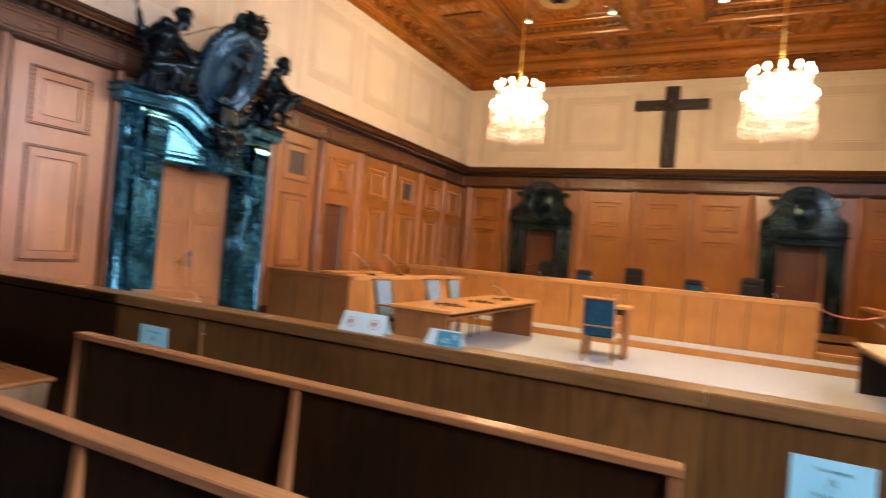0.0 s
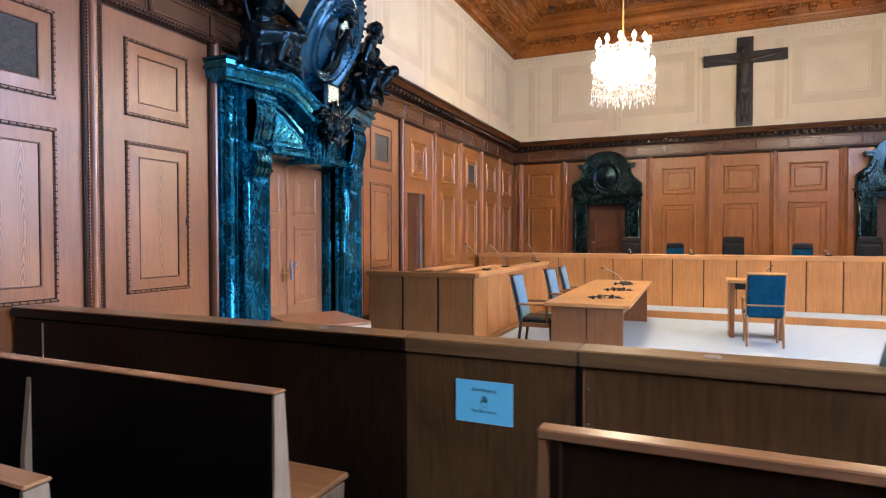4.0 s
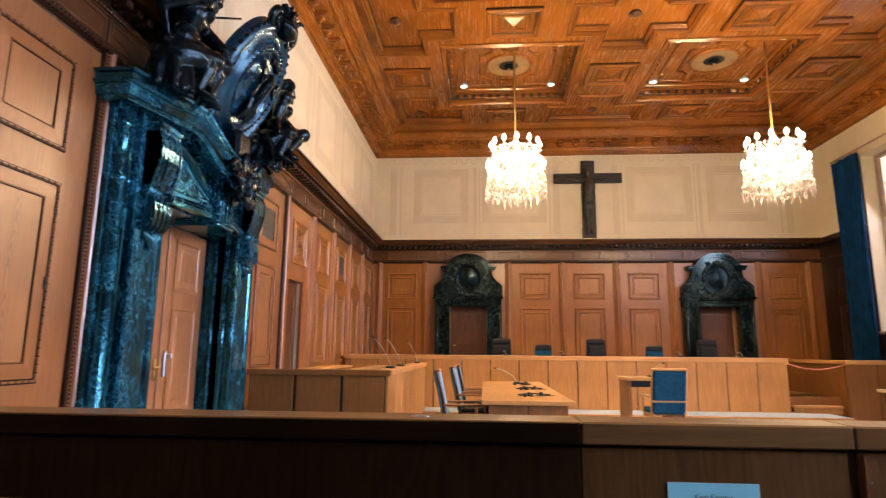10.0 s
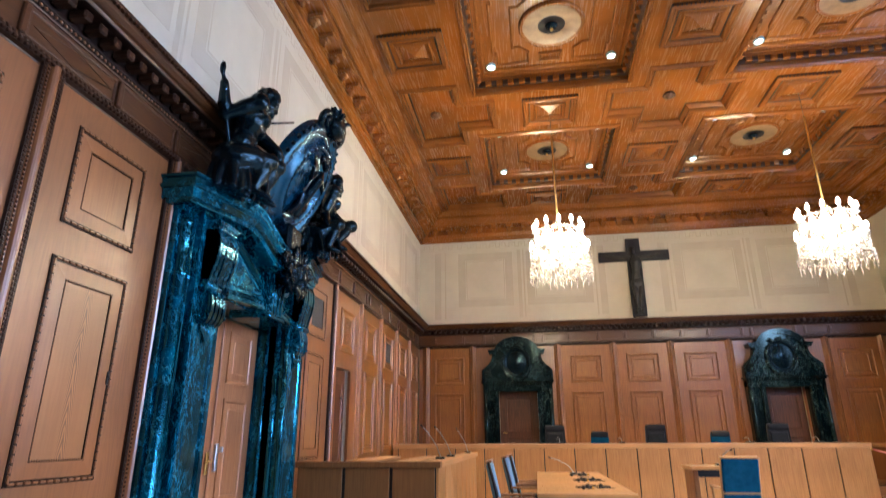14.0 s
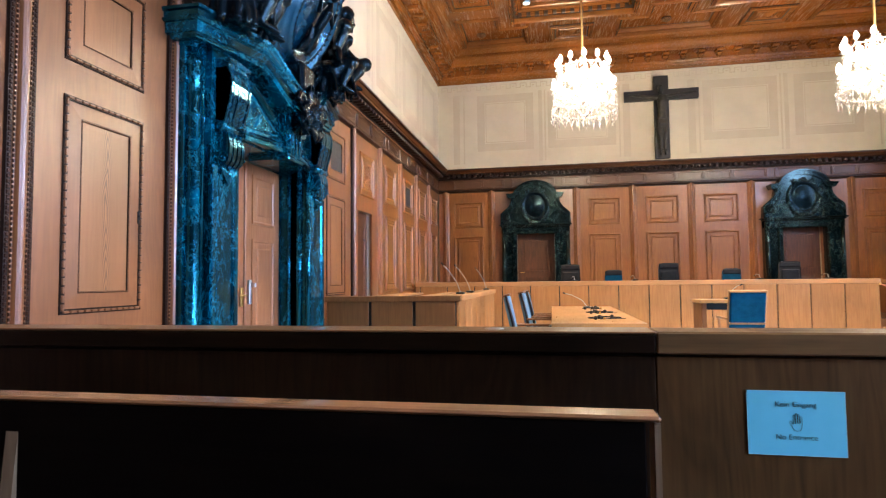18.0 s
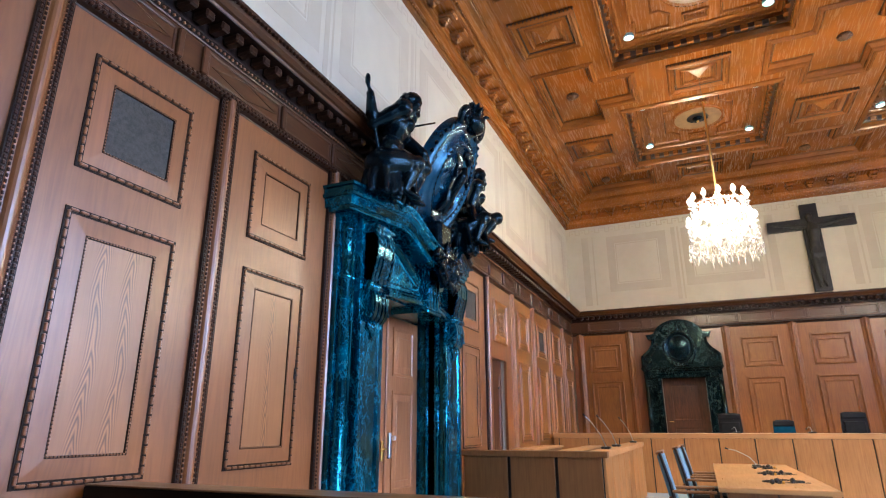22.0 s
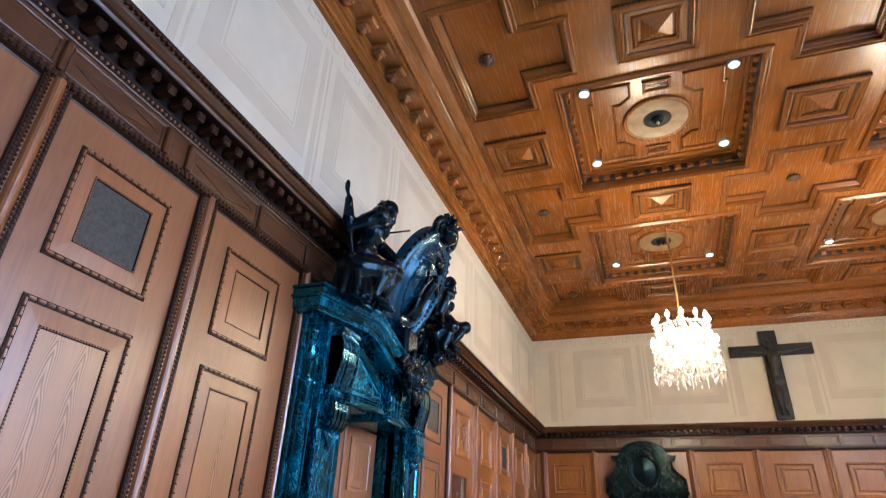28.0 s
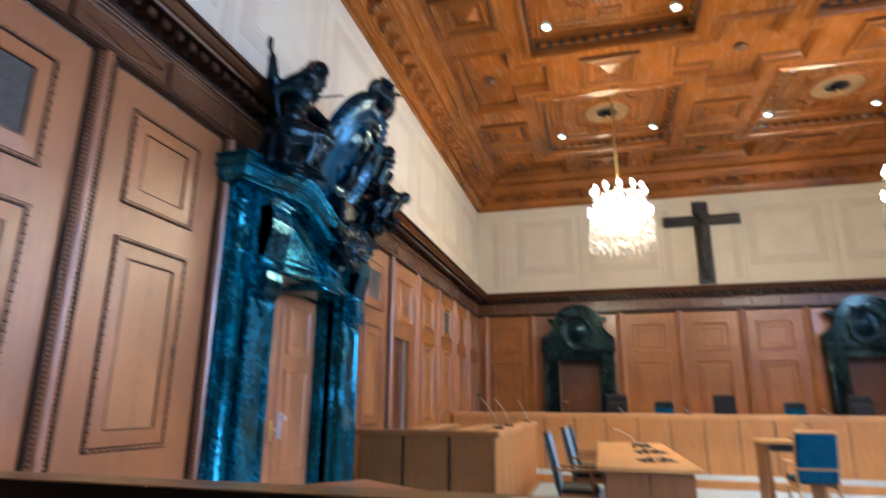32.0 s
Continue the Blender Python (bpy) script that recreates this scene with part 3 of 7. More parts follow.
# coffered ceiling: levels on a plan grid, then mouldings
BEAM, SINK, COFF = 7.31, 7.43, 7.57
CX0, CX1, CY0, CY1 = XL + 0.82, XR - 0.82, YS + 0.82, YB - 0.82
rects = []                                     # x0, x1, y0, y1, level
for cx, cy in COFFERS:
    rects.append((cx - 1.35, cx + 1.35, cy - 1.32, cy + 1.32, COFF))
CROSS_X = (-6.05, CX, 2.80)
CROSS_Y = (14.81, 10.55, 6.29, 2.03, -2.23)
for kx in CROSS_X:
    for ky in CROSS_Y:
        ax = 1.10
        x0 = kx - (0.46 if kx < -5 else ax)
        x1 = kx + (0.46 if kx > 2 else ax)
        y0 = ky - (0.44 if ky < -2 else 1.02)
        y1 = ky + (0.44 if ky > 14 else 1.02)
        rects.append((x0, x1, ky - 0.44, ky + 0.44, SINK))
        rects.append((kx - 0.46, kx + 0.46, y0, y1, SINK))
xs = sorted({CX0, CX1} | {r[i] for r in rects for i in (0, 1)})
yy = sorted({CY0, CY1} | {r[i] for r in rects for i in (2, 3)})
xs, yy = [x for x in xs if CX0 <= x <= CX1], [y for y in yy if CY0 <= y <= CY1]


def level(x, y):
    for r in rects:
        if r[0] < x < r[1] and r[2] < y < r[3]:
            return r[4]
    return BEAM


lv = [[level((a + b) / 2, (c + d) / 2) for c, d in zip(yy, yy[1:])] for a, b in zip(xs, xs[1:])]
ceil = Mesh()
for i, (a, b) in enumerate(zip(xs, xs[1:])):
    for j, (c, d) in enumerate(zip(yy, yy[1:])):
        z = lv[i][j]
        ceil.add([(a, c, z), (a, d, z), (b, d, z), (b, c, z)], [(0, 1, 2, 3)])
        if i + 1 < len(lv) and lv[i + 1][j] != z:
            q = lv[i + 1][j]
            ceil.add([(b, c, z), (b, d, z), (b, d, q), (b, c, q)], [(0, 1, 2, 3)])
        if j + 1 < len(lv[i]) and lv[i][j + 1] != z:
            q = lv[i][j + 1]
            ceil.add([(a, d, z), (b, d, z), (b, d, q), (a, d, q)], [(0, 1, 2, 3)])
DOWN = -1
mold, dark = Mesh(), Mesh()
for cx, cy in COFFERS:
    # rim moulding, dentil course, inner fields
    mold.rim("z", (BEAM, DOWN), cx - 1.43, cx + 1.43, cy - 1.40, cy + 1.40, ((0, 0), (0.0, 0.03), (0.02, 0.045), (0.035, 0.05), (0.045, 0.034), (0.06, 0.038), (0.075, 0.05), (0.09, 0.02), (0.10, -0.06)))
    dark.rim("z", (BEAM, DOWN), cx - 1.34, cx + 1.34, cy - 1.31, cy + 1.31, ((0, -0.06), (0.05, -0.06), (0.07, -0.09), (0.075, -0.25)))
    mold.rim("z", (COFF, DOWN), cx - 1.26, cx + 1.26, cy - 1.23, cy + 1.23, ((0, 0.1), (0.02, 0.1), (0.03, 0.05), (0.10, 0.05), (0.12, 0.02), (0.2, 0.02), (0.2, 0)))
    for s in (-1, 1):
        for k in range(12):
            o = -1.10 + k * 0.20
            mold.box(cx + o - 0.055, cx + o + 0.055, cy + s * 1.25 - 0.04, cy + s * 1.25 + 0.04, COFF - 0.20, COFF - 0.10, 0.010)
            mold.box(cx + s * 1.27 - 0.04, cx + s * 1.27 + 0.04, cy + o - 0.055, cy + o + 0.055, COFF - 0.20, COFF - 0.10, 0.010)
        for k in range(40):
            o = -1.13 + k * 0.058
            mold.box(cx + o - 0.018, cx + o + 0.018, cy + s * 1.145 - 0.014, cy + s * 1.145 + 0.014, COFF - 0.068, COFF - 0.045)
            mold.box(cx + s * 1.175 - 0.014, cx + s * 1.175 + 0.014, cy + o - 0.018, cy + o + 0.018, COFF - 0.068, COFF - 0.045)
        # small slatted panel, and a long field with an octagonal bite round the dish
        mold.rim("z", (COFF, DOWN), cx - 0.20, cx + 0.20, cy + s * 0.79 - 0.115, cy + s * 0.79 + 0.115, ((0, 0), (0, 0.036), (0.016, 0.042), (0.036, 0.034), (0.05, 0.006), (0.05, 0.0)))
        for k in range(3):
            ceil.box(cx - 0.14, cx + 0.14, cy + s * 0.79 - 0.045 + k * 0.04, cy + s * 0.79 - 0.030 + k * 0.04, COFF - 0.012, COFF)
        out = [(0.36, 0.93), (0.94, 0.93), (0.94, 0.62), (0.99, 0.62), (0.99, -0.62), (0.94, -0.62), (0.94, -0.93), (0.36, -0.93), (0.36, -0.62), (0.52, -0.46), (0.62, -0.46), (0.62, 0.46), (0.52, 0.46), (0.36, 0.62)]
        mold.sweep(((0.0, COFF), (0.0, COFF - 0.026), (0.012, COFF - 0.034), (0.026, COFF - 0.030), (0.040, COFF - 0.010), (0.042, COFF)), [(cx + s * u, cy + t) for u, t in out], True, -s)
PYR = [(kx, cy) for kx in CROSS_X for cy in (12.68, 8.42, 4.16, -0.10)] + [(cx, ky) for cx in (-3.84, 0.59) for ky in CROSS_Y[:-1]]
for px_, py_ in PYR:
    hx, hy = 0.50, 0.47
    if py_ > 14:
        hy = 0.40
    mold.rim("z", (BEAM, DOWN), px_ - hx, px_ + hx, py_ - hy, py_ + hy, ((0, 0), (0.0, 0.05), (0.02, 0.065), (0.04, 0.07), (0.055, 0.052), (0.07, 0.058), (0.10, 0.045), (0.115, 0.02), (0.13, 0.02), (0.20, 0.015), (0.215, 0.04), (0.235, 0.046), (0.25, 0.03), (0.27, 0.034), (0.28, 0.0)))
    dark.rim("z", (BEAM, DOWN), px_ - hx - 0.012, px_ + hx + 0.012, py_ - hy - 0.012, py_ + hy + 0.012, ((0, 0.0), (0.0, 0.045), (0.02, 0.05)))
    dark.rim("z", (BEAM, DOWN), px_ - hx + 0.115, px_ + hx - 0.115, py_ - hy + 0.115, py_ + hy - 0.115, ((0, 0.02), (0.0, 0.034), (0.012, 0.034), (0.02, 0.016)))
    for sx, sy, ln in ((1, 0, hy), (-1, 0, hy), (0, 1, hx), (0, -1, hx)):
        k = int(ln * 2 / 0.062)
        for i in range(k):
            o = -ln + (i + 0.5) * 2 * ln / k
            qx, qy = px_ + (sx * (hx + 0.004) if sx else o), py_ + (sy * (hy + 0.004) if sy else o)
            ax_, ay_ = (0.010, 0.020) if sx else (0.020, 0.010)
            mold.box(qx - ax_, qx + ax_, qy - ay_, qy + ay_, BEAM - 0.052, BEAM - 0.026)
    b = [(px_ - 0.19, py_ - hy * 0.4, BEAM - 0.005), (px_ + 0.19, py_ - hy * 0.4, BEAM - 0.005), (px_ + 0.19, py_ + hy * 0.4, BEAM - 0.005), (px_ - 0.19, py_ + hy * 0.4, BEAM - 0.005), (px_, py_, BEAM - 0.09)]
    ceil.add(b, [(0, 1, 4), (1, 2, 4), (2, 3, 4), (3, 0, 4)])
for kx in CROSS_X:
    for ky in CROSS_Y:
        w_, h_ = 0.46, 0.44
        ex0, ex1 = (0.46 if kx < -5 else 1.10), (0.46 if kx > 2 else 1.10)
        ey0, ey1 = (0.44 if ky < -2 else 1.02), (0.44 if ky > 14 else 1.02)
        out = [(-w_, -ey0), (w_, -ey0), (w_, -h_), (ex1, -h_), (ex1, h_), (w_, h_), (w_, ey1), (-w_, ey1), (-w_, h_), (-ex0, h_), (-ex0, -h_), (-w_, -h_)]
        line = []
        for p in out:
            q = (kx + p[0], ky + p[1])
            if not line or (Vector(q) - Vector(line[-1])).length > 0.01:
                line.append(q)
        if (Vector(line[0]) - Vector(line[-1])).length < 0.01:
            line.pop()
        mold.sweep(((-0.085, BEAM), (-0.085, BEAM - 0.015), (-0.07, BEAM - 0.030), (-0.055, BEAM - 0.030), (-0.05, BEAM - 0.014), (-0.03, BEAM - 0.018), (-0.012, BEAM - 0.036), (0.004, BEAM - 0.030), (0.012, BEAM - 0.004), (0.014, BEAM + 0.03), (0.03, BEAM + 0.04), (0.05, BEAM + 0.072), (0.062, BEAM + 0.080), (0.066, SINK)), line, True, 1)
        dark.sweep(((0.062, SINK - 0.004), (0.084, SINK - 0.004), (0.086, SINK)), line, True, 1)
# ceiling cornice with beads and brackets
room = [(XL, YS), (XR, YS), (XR, YB), (XL, YB)]
ceil.sweep(((0.0, CORN - 0.02), (0.05, CORN - 0.02), (0.055, CORN + 0.03), (0.075, CORN + 0.05), (0.085, CORN + 0.09), (0.13, CORN + 0.11), (0.14, CORN + 0.14), (0.17, CORN + 0.15), (0.18, CORN + 0.30), (0.44, CORN + 0.31), (0.45, CORN + 0.36), (0.49, CORN + 0.38), (0.54, CORN + 0.46), (0.60, CORN + 0.49), (0.61, CORN + 0.55), (0.72, CORN + 0.60), (0.76, CORN + 0.64), (0.83, CORN + 0.645)), room, True, 1)
mold.sweep(((0.0, CORN - 0.024), (0.054, CORN - 0.024), (0.059, CORN + 0.012), (0.05, CORN + 0.012)), room, True, 1)
mold.sweep(((0.60, CORN + 0.475), (0.615, CORN + 0.485), (0.62, CORN + 0.55), (0.60, CORN + 0.56)), room, True, 1)
def bracket(axis, at, sign, u):
    """A scroll bracket with a carved gilt-lit tip."""
    def put(m, d0, d1, half, z0, z1, c):
        a, b = at + sign * d0, at + sign * d1
        if axis == "x":
            m.box(a, b, u - half, u + half, z0, z1, c)
        else:
            m.box(u - half, u + half, a, b, z0, z1, c)
    put(ceil, 0.17, 0.41, 0.085, CORN + 0.235, CORN + 0.306, 0.014)
    put(ceil, 0.165, 0.33, 0.070, CORN + 0.175, CORN + 0.240, 0.028)
    put(mold, 0.20, 0.29, 0.052, CORN + 0.135, CORN + 0.215, 0.030)
    c = Vector((at + sign * 0.245, u, CORN + 0.135)) if axis == "x" else Vector((u, at + sign * 0.245, CORN + 0.135))
    mold.blob(c, (0.034, 0.034, 0.030), 8, 5)
    for k in (-1, 1):
        e = c + (Vector((sign * 0.02, 0.03 * k, 0.03)) if axis == "x" else Vector((0.03 * k, sign * 0.02, 0.03)))
        mold.blob(e, 0.022, 6, 4)


y = 15.92
while y > YS + 0.4:
    bracket("x", XL, 1, y)
    bracket("x", XR, -1, y)
    y -= 0.425
x = XL + 0.45
while x < XR - 0.4:
    bracket("y", YB, -1, x)
    bracket("y", YS, 1, x)
    x += 0.425
y = 1.5
while y < YB:
    for d, z0, z1 in ((0.612, 0.50, 0.535), (0.066, 0.015, 0.045), (0.470, 0.335, 0.362)):
        ceil.box(XL + d - 0.014, XL + d + 0.016, y - 0.017, y + 0.017, CORN + z0, CORN + z1)
    y += 0.060
x = XL + 0.2
while x < XR:
    for d, z0, z1 in ((0.612, 0.50, 0.535), (0.066, 0.015, 0.045)):
        ceil.box(x - 0.017, x + 0.017, YB - d - 0.016, YB - d + 0.014, CORN + z0, CORN + z1)
    x += 0.060
ceil.box(XL - 0.3, XR + 0.5, YS - 0.3, YB + 0.3, 7.75, 7.9)
tagged(build("ceiling", ceil, CEILWOOD), "coffered oak ceiling with square coffers and a bracketed cornice", kind="structure")
setting("ceiling_moulding", mold, CEILMOLD, "darker oak mouldings and dentils of the coffered ceiling")
setting("ceiling_recess", dark, CEILDARK, "coffer grooves with their shade put into near-black oak")


# ---- oak wainscot ----
def field_panel(parent, axis, plane, sign, u0, u1, w0, w1, fill=None, rope=True):
    """A framed panel: bead-and-reel moulding, splayed margin, fine inner beading and a sunk field."""
    if not rope:                                # plain bolection moulding of the far bays
        fr = Mesh().rim(axis, (plane, sign), u0, u1, w0, w1, ((0, 0), (0.0, 0.012), (0.008, 0.026), (0.024, 0.030), (0.036, 0.020), (0.050, 0.003), (0.108, 0.002), (0.114, 0.010), (0.126, 0.018), (0.142, 0.016), (0.155, 0.004)))
        part("panel_frame", fr, SATINWOOD, parent)
    else:
        part("panel_frame", Mesh().rim(axis, (plane, sign), u0 + 0.03, u1 - 0.03, w0 + 0.03, w1 - 0.03, ((0.0, 0.001), (0.004, 0.007), (0.10, 0.012), (0.106, 0.012))), WALLWOOD, parent, "splayed oak margin")
        groove = Mesh().rim(axis, (plane, sign), u0, u1, w0, w1, ((0, 0.0), (0.0, 0.009), (0.036, 0.009), (0.036, 0.0)))
        groove.rim(axis, (plane, sign), u0 + 0.133, u1 - 0.133, w0 + 0.133, w1 - 0.133, ((0, 0.010), (0.0, 0.013), (0.012, 0.013), (0.012, 0.0)))
        part("groove", groove, CARVE, parent, "bed of the beading, groove shade put into its colour")
        for ins, pitch, length, half, h0, h1, nm in ((0.017, 0.053, 0.0225, 0.0080, 0.006, 0.022, "bead_and_reel"), (0.1405, 0.019, 0.0072, 0.0040, 0.010, 0.017, "fine_beading")):
            beads = Mesh()
            d0, d1 = plane + sign * h0, plane + sign * h1
            for a0, a1, horiz in ((u0 + ins, u1 - ins, True), (w0 + ins, w1 - ins, False)):
                k = int((a1 - a0) / pitch)
                for i in range(k):
                    t = a0 + (i + 0.5) * (a1 - a0) / k
                    for e in ((w0 + ins, w1 - ins) if horiz else (u0 + ins, u1 - ins)):
                        uu, ww = (t, e) if horiz else (e, t)
                        a, b = (length, half) if horiz else (half, length)
                        if axis == "x":
                            beads.box(d0, d1, uu - a, uu + a, ww - b, ww + b, 0.004)
                        else:
                            beads.box(uu - a, uu + a, d0, d1, ww - b, ww + b, 0.004)
            part(nm, beads, WALLWOOD, parent, "row of carved oak beads")["kind"] = "stuff"
    g = Mesh()
    t0, t1 = plane + sign * -0.02, plane + sign * 0.004
    if axis == "x":
        g.box(t0, t1, u0 + 0.148, u1 - 0.148, w0 + 0.148, w1 - 0.148)
    else:
        g.box(u0 + 0.148, u1 - 0.148, t0, t1, w0 + 0.148, w1 - 0.148)
    tall = w1 - w0 > 1.0
    part("field", g, fill or (SATINFIELD if not rope else WALLFIELD if not tall else FIGURED if u0 > 3.5 else TWOFIGURED), parent, "dark ventilation grille" if fill else "")


def pilaster(parent, axis, plane, sign, u, z0=0.35, z1=3.66, rope=True):
    """A half-round strip between two bays, with carved mouldings that slope down to either side."""
    m = Mesh()
    half = [(0.0, 0.064), (0.014, 0.061), (0.026, 0.052), (0.033, 0.040), (0.036, 0.030), (0.044, 0.028), (0.047, 0.036), (0.054, 0.036), (0.058, 0.026), (0.088, 0.008), (0.092, 0.0)]
    h = [(-o, d) for o, d in reversed(half)] + half[1:]
    pts = [(plane + sign * d, u + o) if axis == "x" else (u + o, plane + sign * d) for o, d in h]
    m.prism(pts, "z", z0, z1)
    part("pilaster", m, WALLWOOD if rope else SATINWOOD, parent, "moulded half-round oak strip")
    c, beads = Mesh(), Mesh()
    if rope:
        k = int((z1 - z0) / 0.030)
        for i in range(k):
            z = z0 + (i + 0.5) * (z1 - z0) / k
            for sd in (-1, 1):
                for o, w_, d0, d1, l in ((0.050, 0.006, 0.030, 0.043, 0.010), (0.074, 0.009, 0.016, 0.036, 0.011)):
                    q = u + sd * o
                    if axis == "x":
                        beads.box(plane + sign * d0, plane + sign * d1, q - w_, q + w_, z - l, z + l, 0.003)
                    else:
                        beads.box(q - w_, q + w_, plane + sign * d0, plane + sign * d1, z - l, z + l, 0.003)
        for sd in (-1, 1):
            a, b = sorted((u + sd * 0.058, u + sd * 0.090))
            if axis == "x":
                c.box(plane, plane + sign * 0.029, a, b, z0, z1)
            else:
                c.box(a, b, plane, plane + sign * 0.029, z0, z1)
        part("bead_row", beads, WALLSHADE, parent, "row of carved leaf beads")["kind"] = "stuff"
        part("carved_moulding", c, CARVE, parent, "bed of the carved edging, shade put into its colour")


def bay(parent, axis, plane, sign, u0, u1, grille=False, rope=True, zs=(1.06, 2.47, 2.70, 3.41), half=0.36):
    back = Mesh()
    if axis == "x":
        back.box(plane - sign * 0.05, plane, u0, u1, 0.0, 3.72)
    else:
        back.box(u0, u1, plane - sign * 0.05, plane, 0.0, 3.72)
    part("panel", back, WALLWOOD if rope else SATINWOOD, parent)
    m = (u0 + u1) / 2 - (0.015 if axis == "x" and u0 < 5 else 0.0)
    field_panel(parent, axis, plane, sign, m - half, m + half, zs[2], zs[3], fill=GRILLE if grille else None, rope=rope)
    field_panel(parent, axis, plane, sign, m - half, m + half, zs[0], zs[1], rope=rope)
    f = Mesh()
    if axis == "x":
        f.box(plane, plane + sign * 0.03, u0, u1, 0.0, 0.35, 0.008)
    else:
        f.box(u0, u1, plane, plane + sign * 0.03, 0.0, 0.35, 0.008)
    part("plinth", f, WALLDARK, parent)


WX = -7.46                                   # wood face of the west wainscot
wsw = thing("wainscot_west", (WX, 6, 0), "tall red-brown oak wainscot with carved panels", "wainscot", kind="structure")
PIL_W = (-1.94, -0.56, 0.82, 2.20, 3.49, 4.87, 7.80, 9.20, 10.62, 12.03, 13.42, 14.82)
for y in PIL_W:
    pilaster(wsw, "x", WX, 1, y, rope=y < 9.5)
BAYS = [(-3.32, -1.94), (-1.94, -0.56), (-0.56, 0.82), (0.82, 2.20), (2.20, 3.49), (3.49, 4.87), (7.80, 9.20), (10.62, 12.03), (12.03, 13.42), (13.42, 14.82), (14.82, 16.10)]
for i, (a, b) in enumerate(BAYS):
    bay(wsw, "x", WX, 1, a, b, grille=i in (2, 4, 6, 8), rope=a < 7.9)
part("panel", Mesh().box(WX - 0.05, WX, 4.87, 5.5, 0, 3.72), WALLWOOD, wsw)
part("panel", Mesh().box(WX - 0.05, WX, 7.15, 7.8, 0, 3.72), WALLWOOD, wsw)
part("panel", Mesh().box(WX - 0.05, WX, 5.5, 7.15, 2.6, 3.72), WALLWOOD, wsw)
# bay with the service door
part("panel", Mesh().box(WX - 0.05, WX, 9.20, 9.46, 0, 3.72), WALLWOOD, wsw)
part("panel", Mesh().box(WX - 0.05, WX, 10.18, 10.62, 0, 3.72), WALLWOOD, wsw)
part("panel", Mesh().box(WX - 0.05, WX, 9.46, 10.18, 2.40, 3.72), WALLWOOD, wsw)
field_panel(wsw, "x", WX, 1, 9.55, 10.27, 2.66, 3.37, rope=False)
m = Mesh()
rl = random.Random(11)
for k in range(26):                             # carved foliage on the field over the service door
    a, q = k * 2.399, 0.03 + 0.006 * k
    m.blob((WX + 0.010, 9.91 + 0.8 * q * math.cos(a), 3.015 + 1.1 * q * math.sin(a)), (0.014, rl.uniform(0.012, 0.024), rl.uniform(0.012, 0.03)), 7, 5)
m.tube([(WX + 0.014, 9.91 + 0.10 * math.sin(t * 5), 2.88 + 0.27 * t) for t in [i / 12 for i in range(13)]], 0.009, 6)
part("carved_ornament", m, WALLFIELD, wsw, "carved foliage relief")
sd = thing("door_service", (WX - 0.1, 9.46, 0), "narrow oak service door, closed, with a steel plate", "door", kind="structure")
part("door_leaf", Mesh().box(WX - 0.13, WX - 0.09, 9.47, 10.17, 0.0, 2.40, 0.004), SIDEDOOR, sd)
part("door_panel", Mesh().rim("x", (WX - 0.09, 1), 9.58, 10.06, 0.25, 2.2, ((0, 0), (0.0, 0.012), (0.03, 0.012), (0.04, 0.003), (0.06, 0.003), (0.06, 0.0))), SIDEDOOR, sd)
part("push_plate", Mesh().box(WX + 0.0, WX + 0.012, 9.30, 9.36, 1.38, 1.72, 0.003), CHROME, sd, "brushed steel plate")
part("door_knob", Mesh().blob((WX - 0.07, 9.95, 1.95), 0.02, 8, 6), BLACK, sd)

WY = 16.12
wsn = thing("wainscot_north", (CX, WY, 0), "tall oak wainscot with framed panels behind the bench", "wainscot", kind="structure")
PIL_N = [CX + d for d in (-5.62, -4.37, -2.13, -0.71, 0.71, 2.12, 4.36, 5.62)]
for x in PIL_N:
    pilaster(wsn, "y", WY, -1, x, rope=False)
for i, (a, b) in enumerate(zip([XL + 0.0] + PIL_N, PIL_N + [XR])):
    if i in (2, 6):
        continue
    if i in (0, 8):
        part("panel", Mesh().box(a, b, WY, WY + 0.03, 0, 3.72), WALLWOOD, wsn)
        continue
    bay(wsn, "y", WY, -1, a, b, rope=False, zs=(1.00, 2.43, 2.66, 3.36), half=0.40)
for a, b, d0, d1 in ((PIL_N[1], PIL_N[2], -5.32, -4.33), (PIL_N[5], PIL_N[6], 1.12, 2.02)):
    part("panel", Mesh().box(a, d0, WY, WY + 0.03, 0, 3.72), WALLWOOD, wsn)
    part("panel", Mesh().box(d1, b, WY, WY + 0.03, 0, 3.72), WALLWOOD, wsn)
    part("panel", Mesh().box(d0, d1, WY, WY + 0.03, 2.48, 3.72), WALLWOOD, wsn)

# frieze and cornice of the wainscot along west and north
CORNLINE = [(WX - 0.02, YS), (WX - 0.02, WY + 0.02), (XR, WY + 0.02)]


def cornice_band(prof):
    return Mesh().sweep(prof, CORNLINE, False, -1)


trim = setting("trim_cornice", cornice_band(((0.0, 3.715), (0.014, 3.715), (0.014, 3.968), (0.026, 3.972), (0.030, 3.985), (0.0, 3.985))), FRIEZEWOOD, "oak frieze and cornice on top of the wainscot")
part("architrave", cornice_band(((0.0, 3.62), (0.020, 3.62), (0.024, 3.635), (0.052, 3.645), (0.066, 3.665), (0.066, 3.675), (0.046, 3.685), (0.046, 3.700), (0.030, 3.716), (0.0, 3.716))), CORNWOOD, trim, "dark carved architrave moulding")
# Shade under the crown moulding is put into this near-black band.
part("soffit_band", cornice_band(((0.0, 3.984), (0.032, 3.984), (0.048, 4.000), (0.060, 4.010), (0.066, 4.100), (0.250, 4.104), (0.252, 4.112), (0.0, 4.112))), WALLDARK, trim, "soffit band, its shade put into near-black oak")
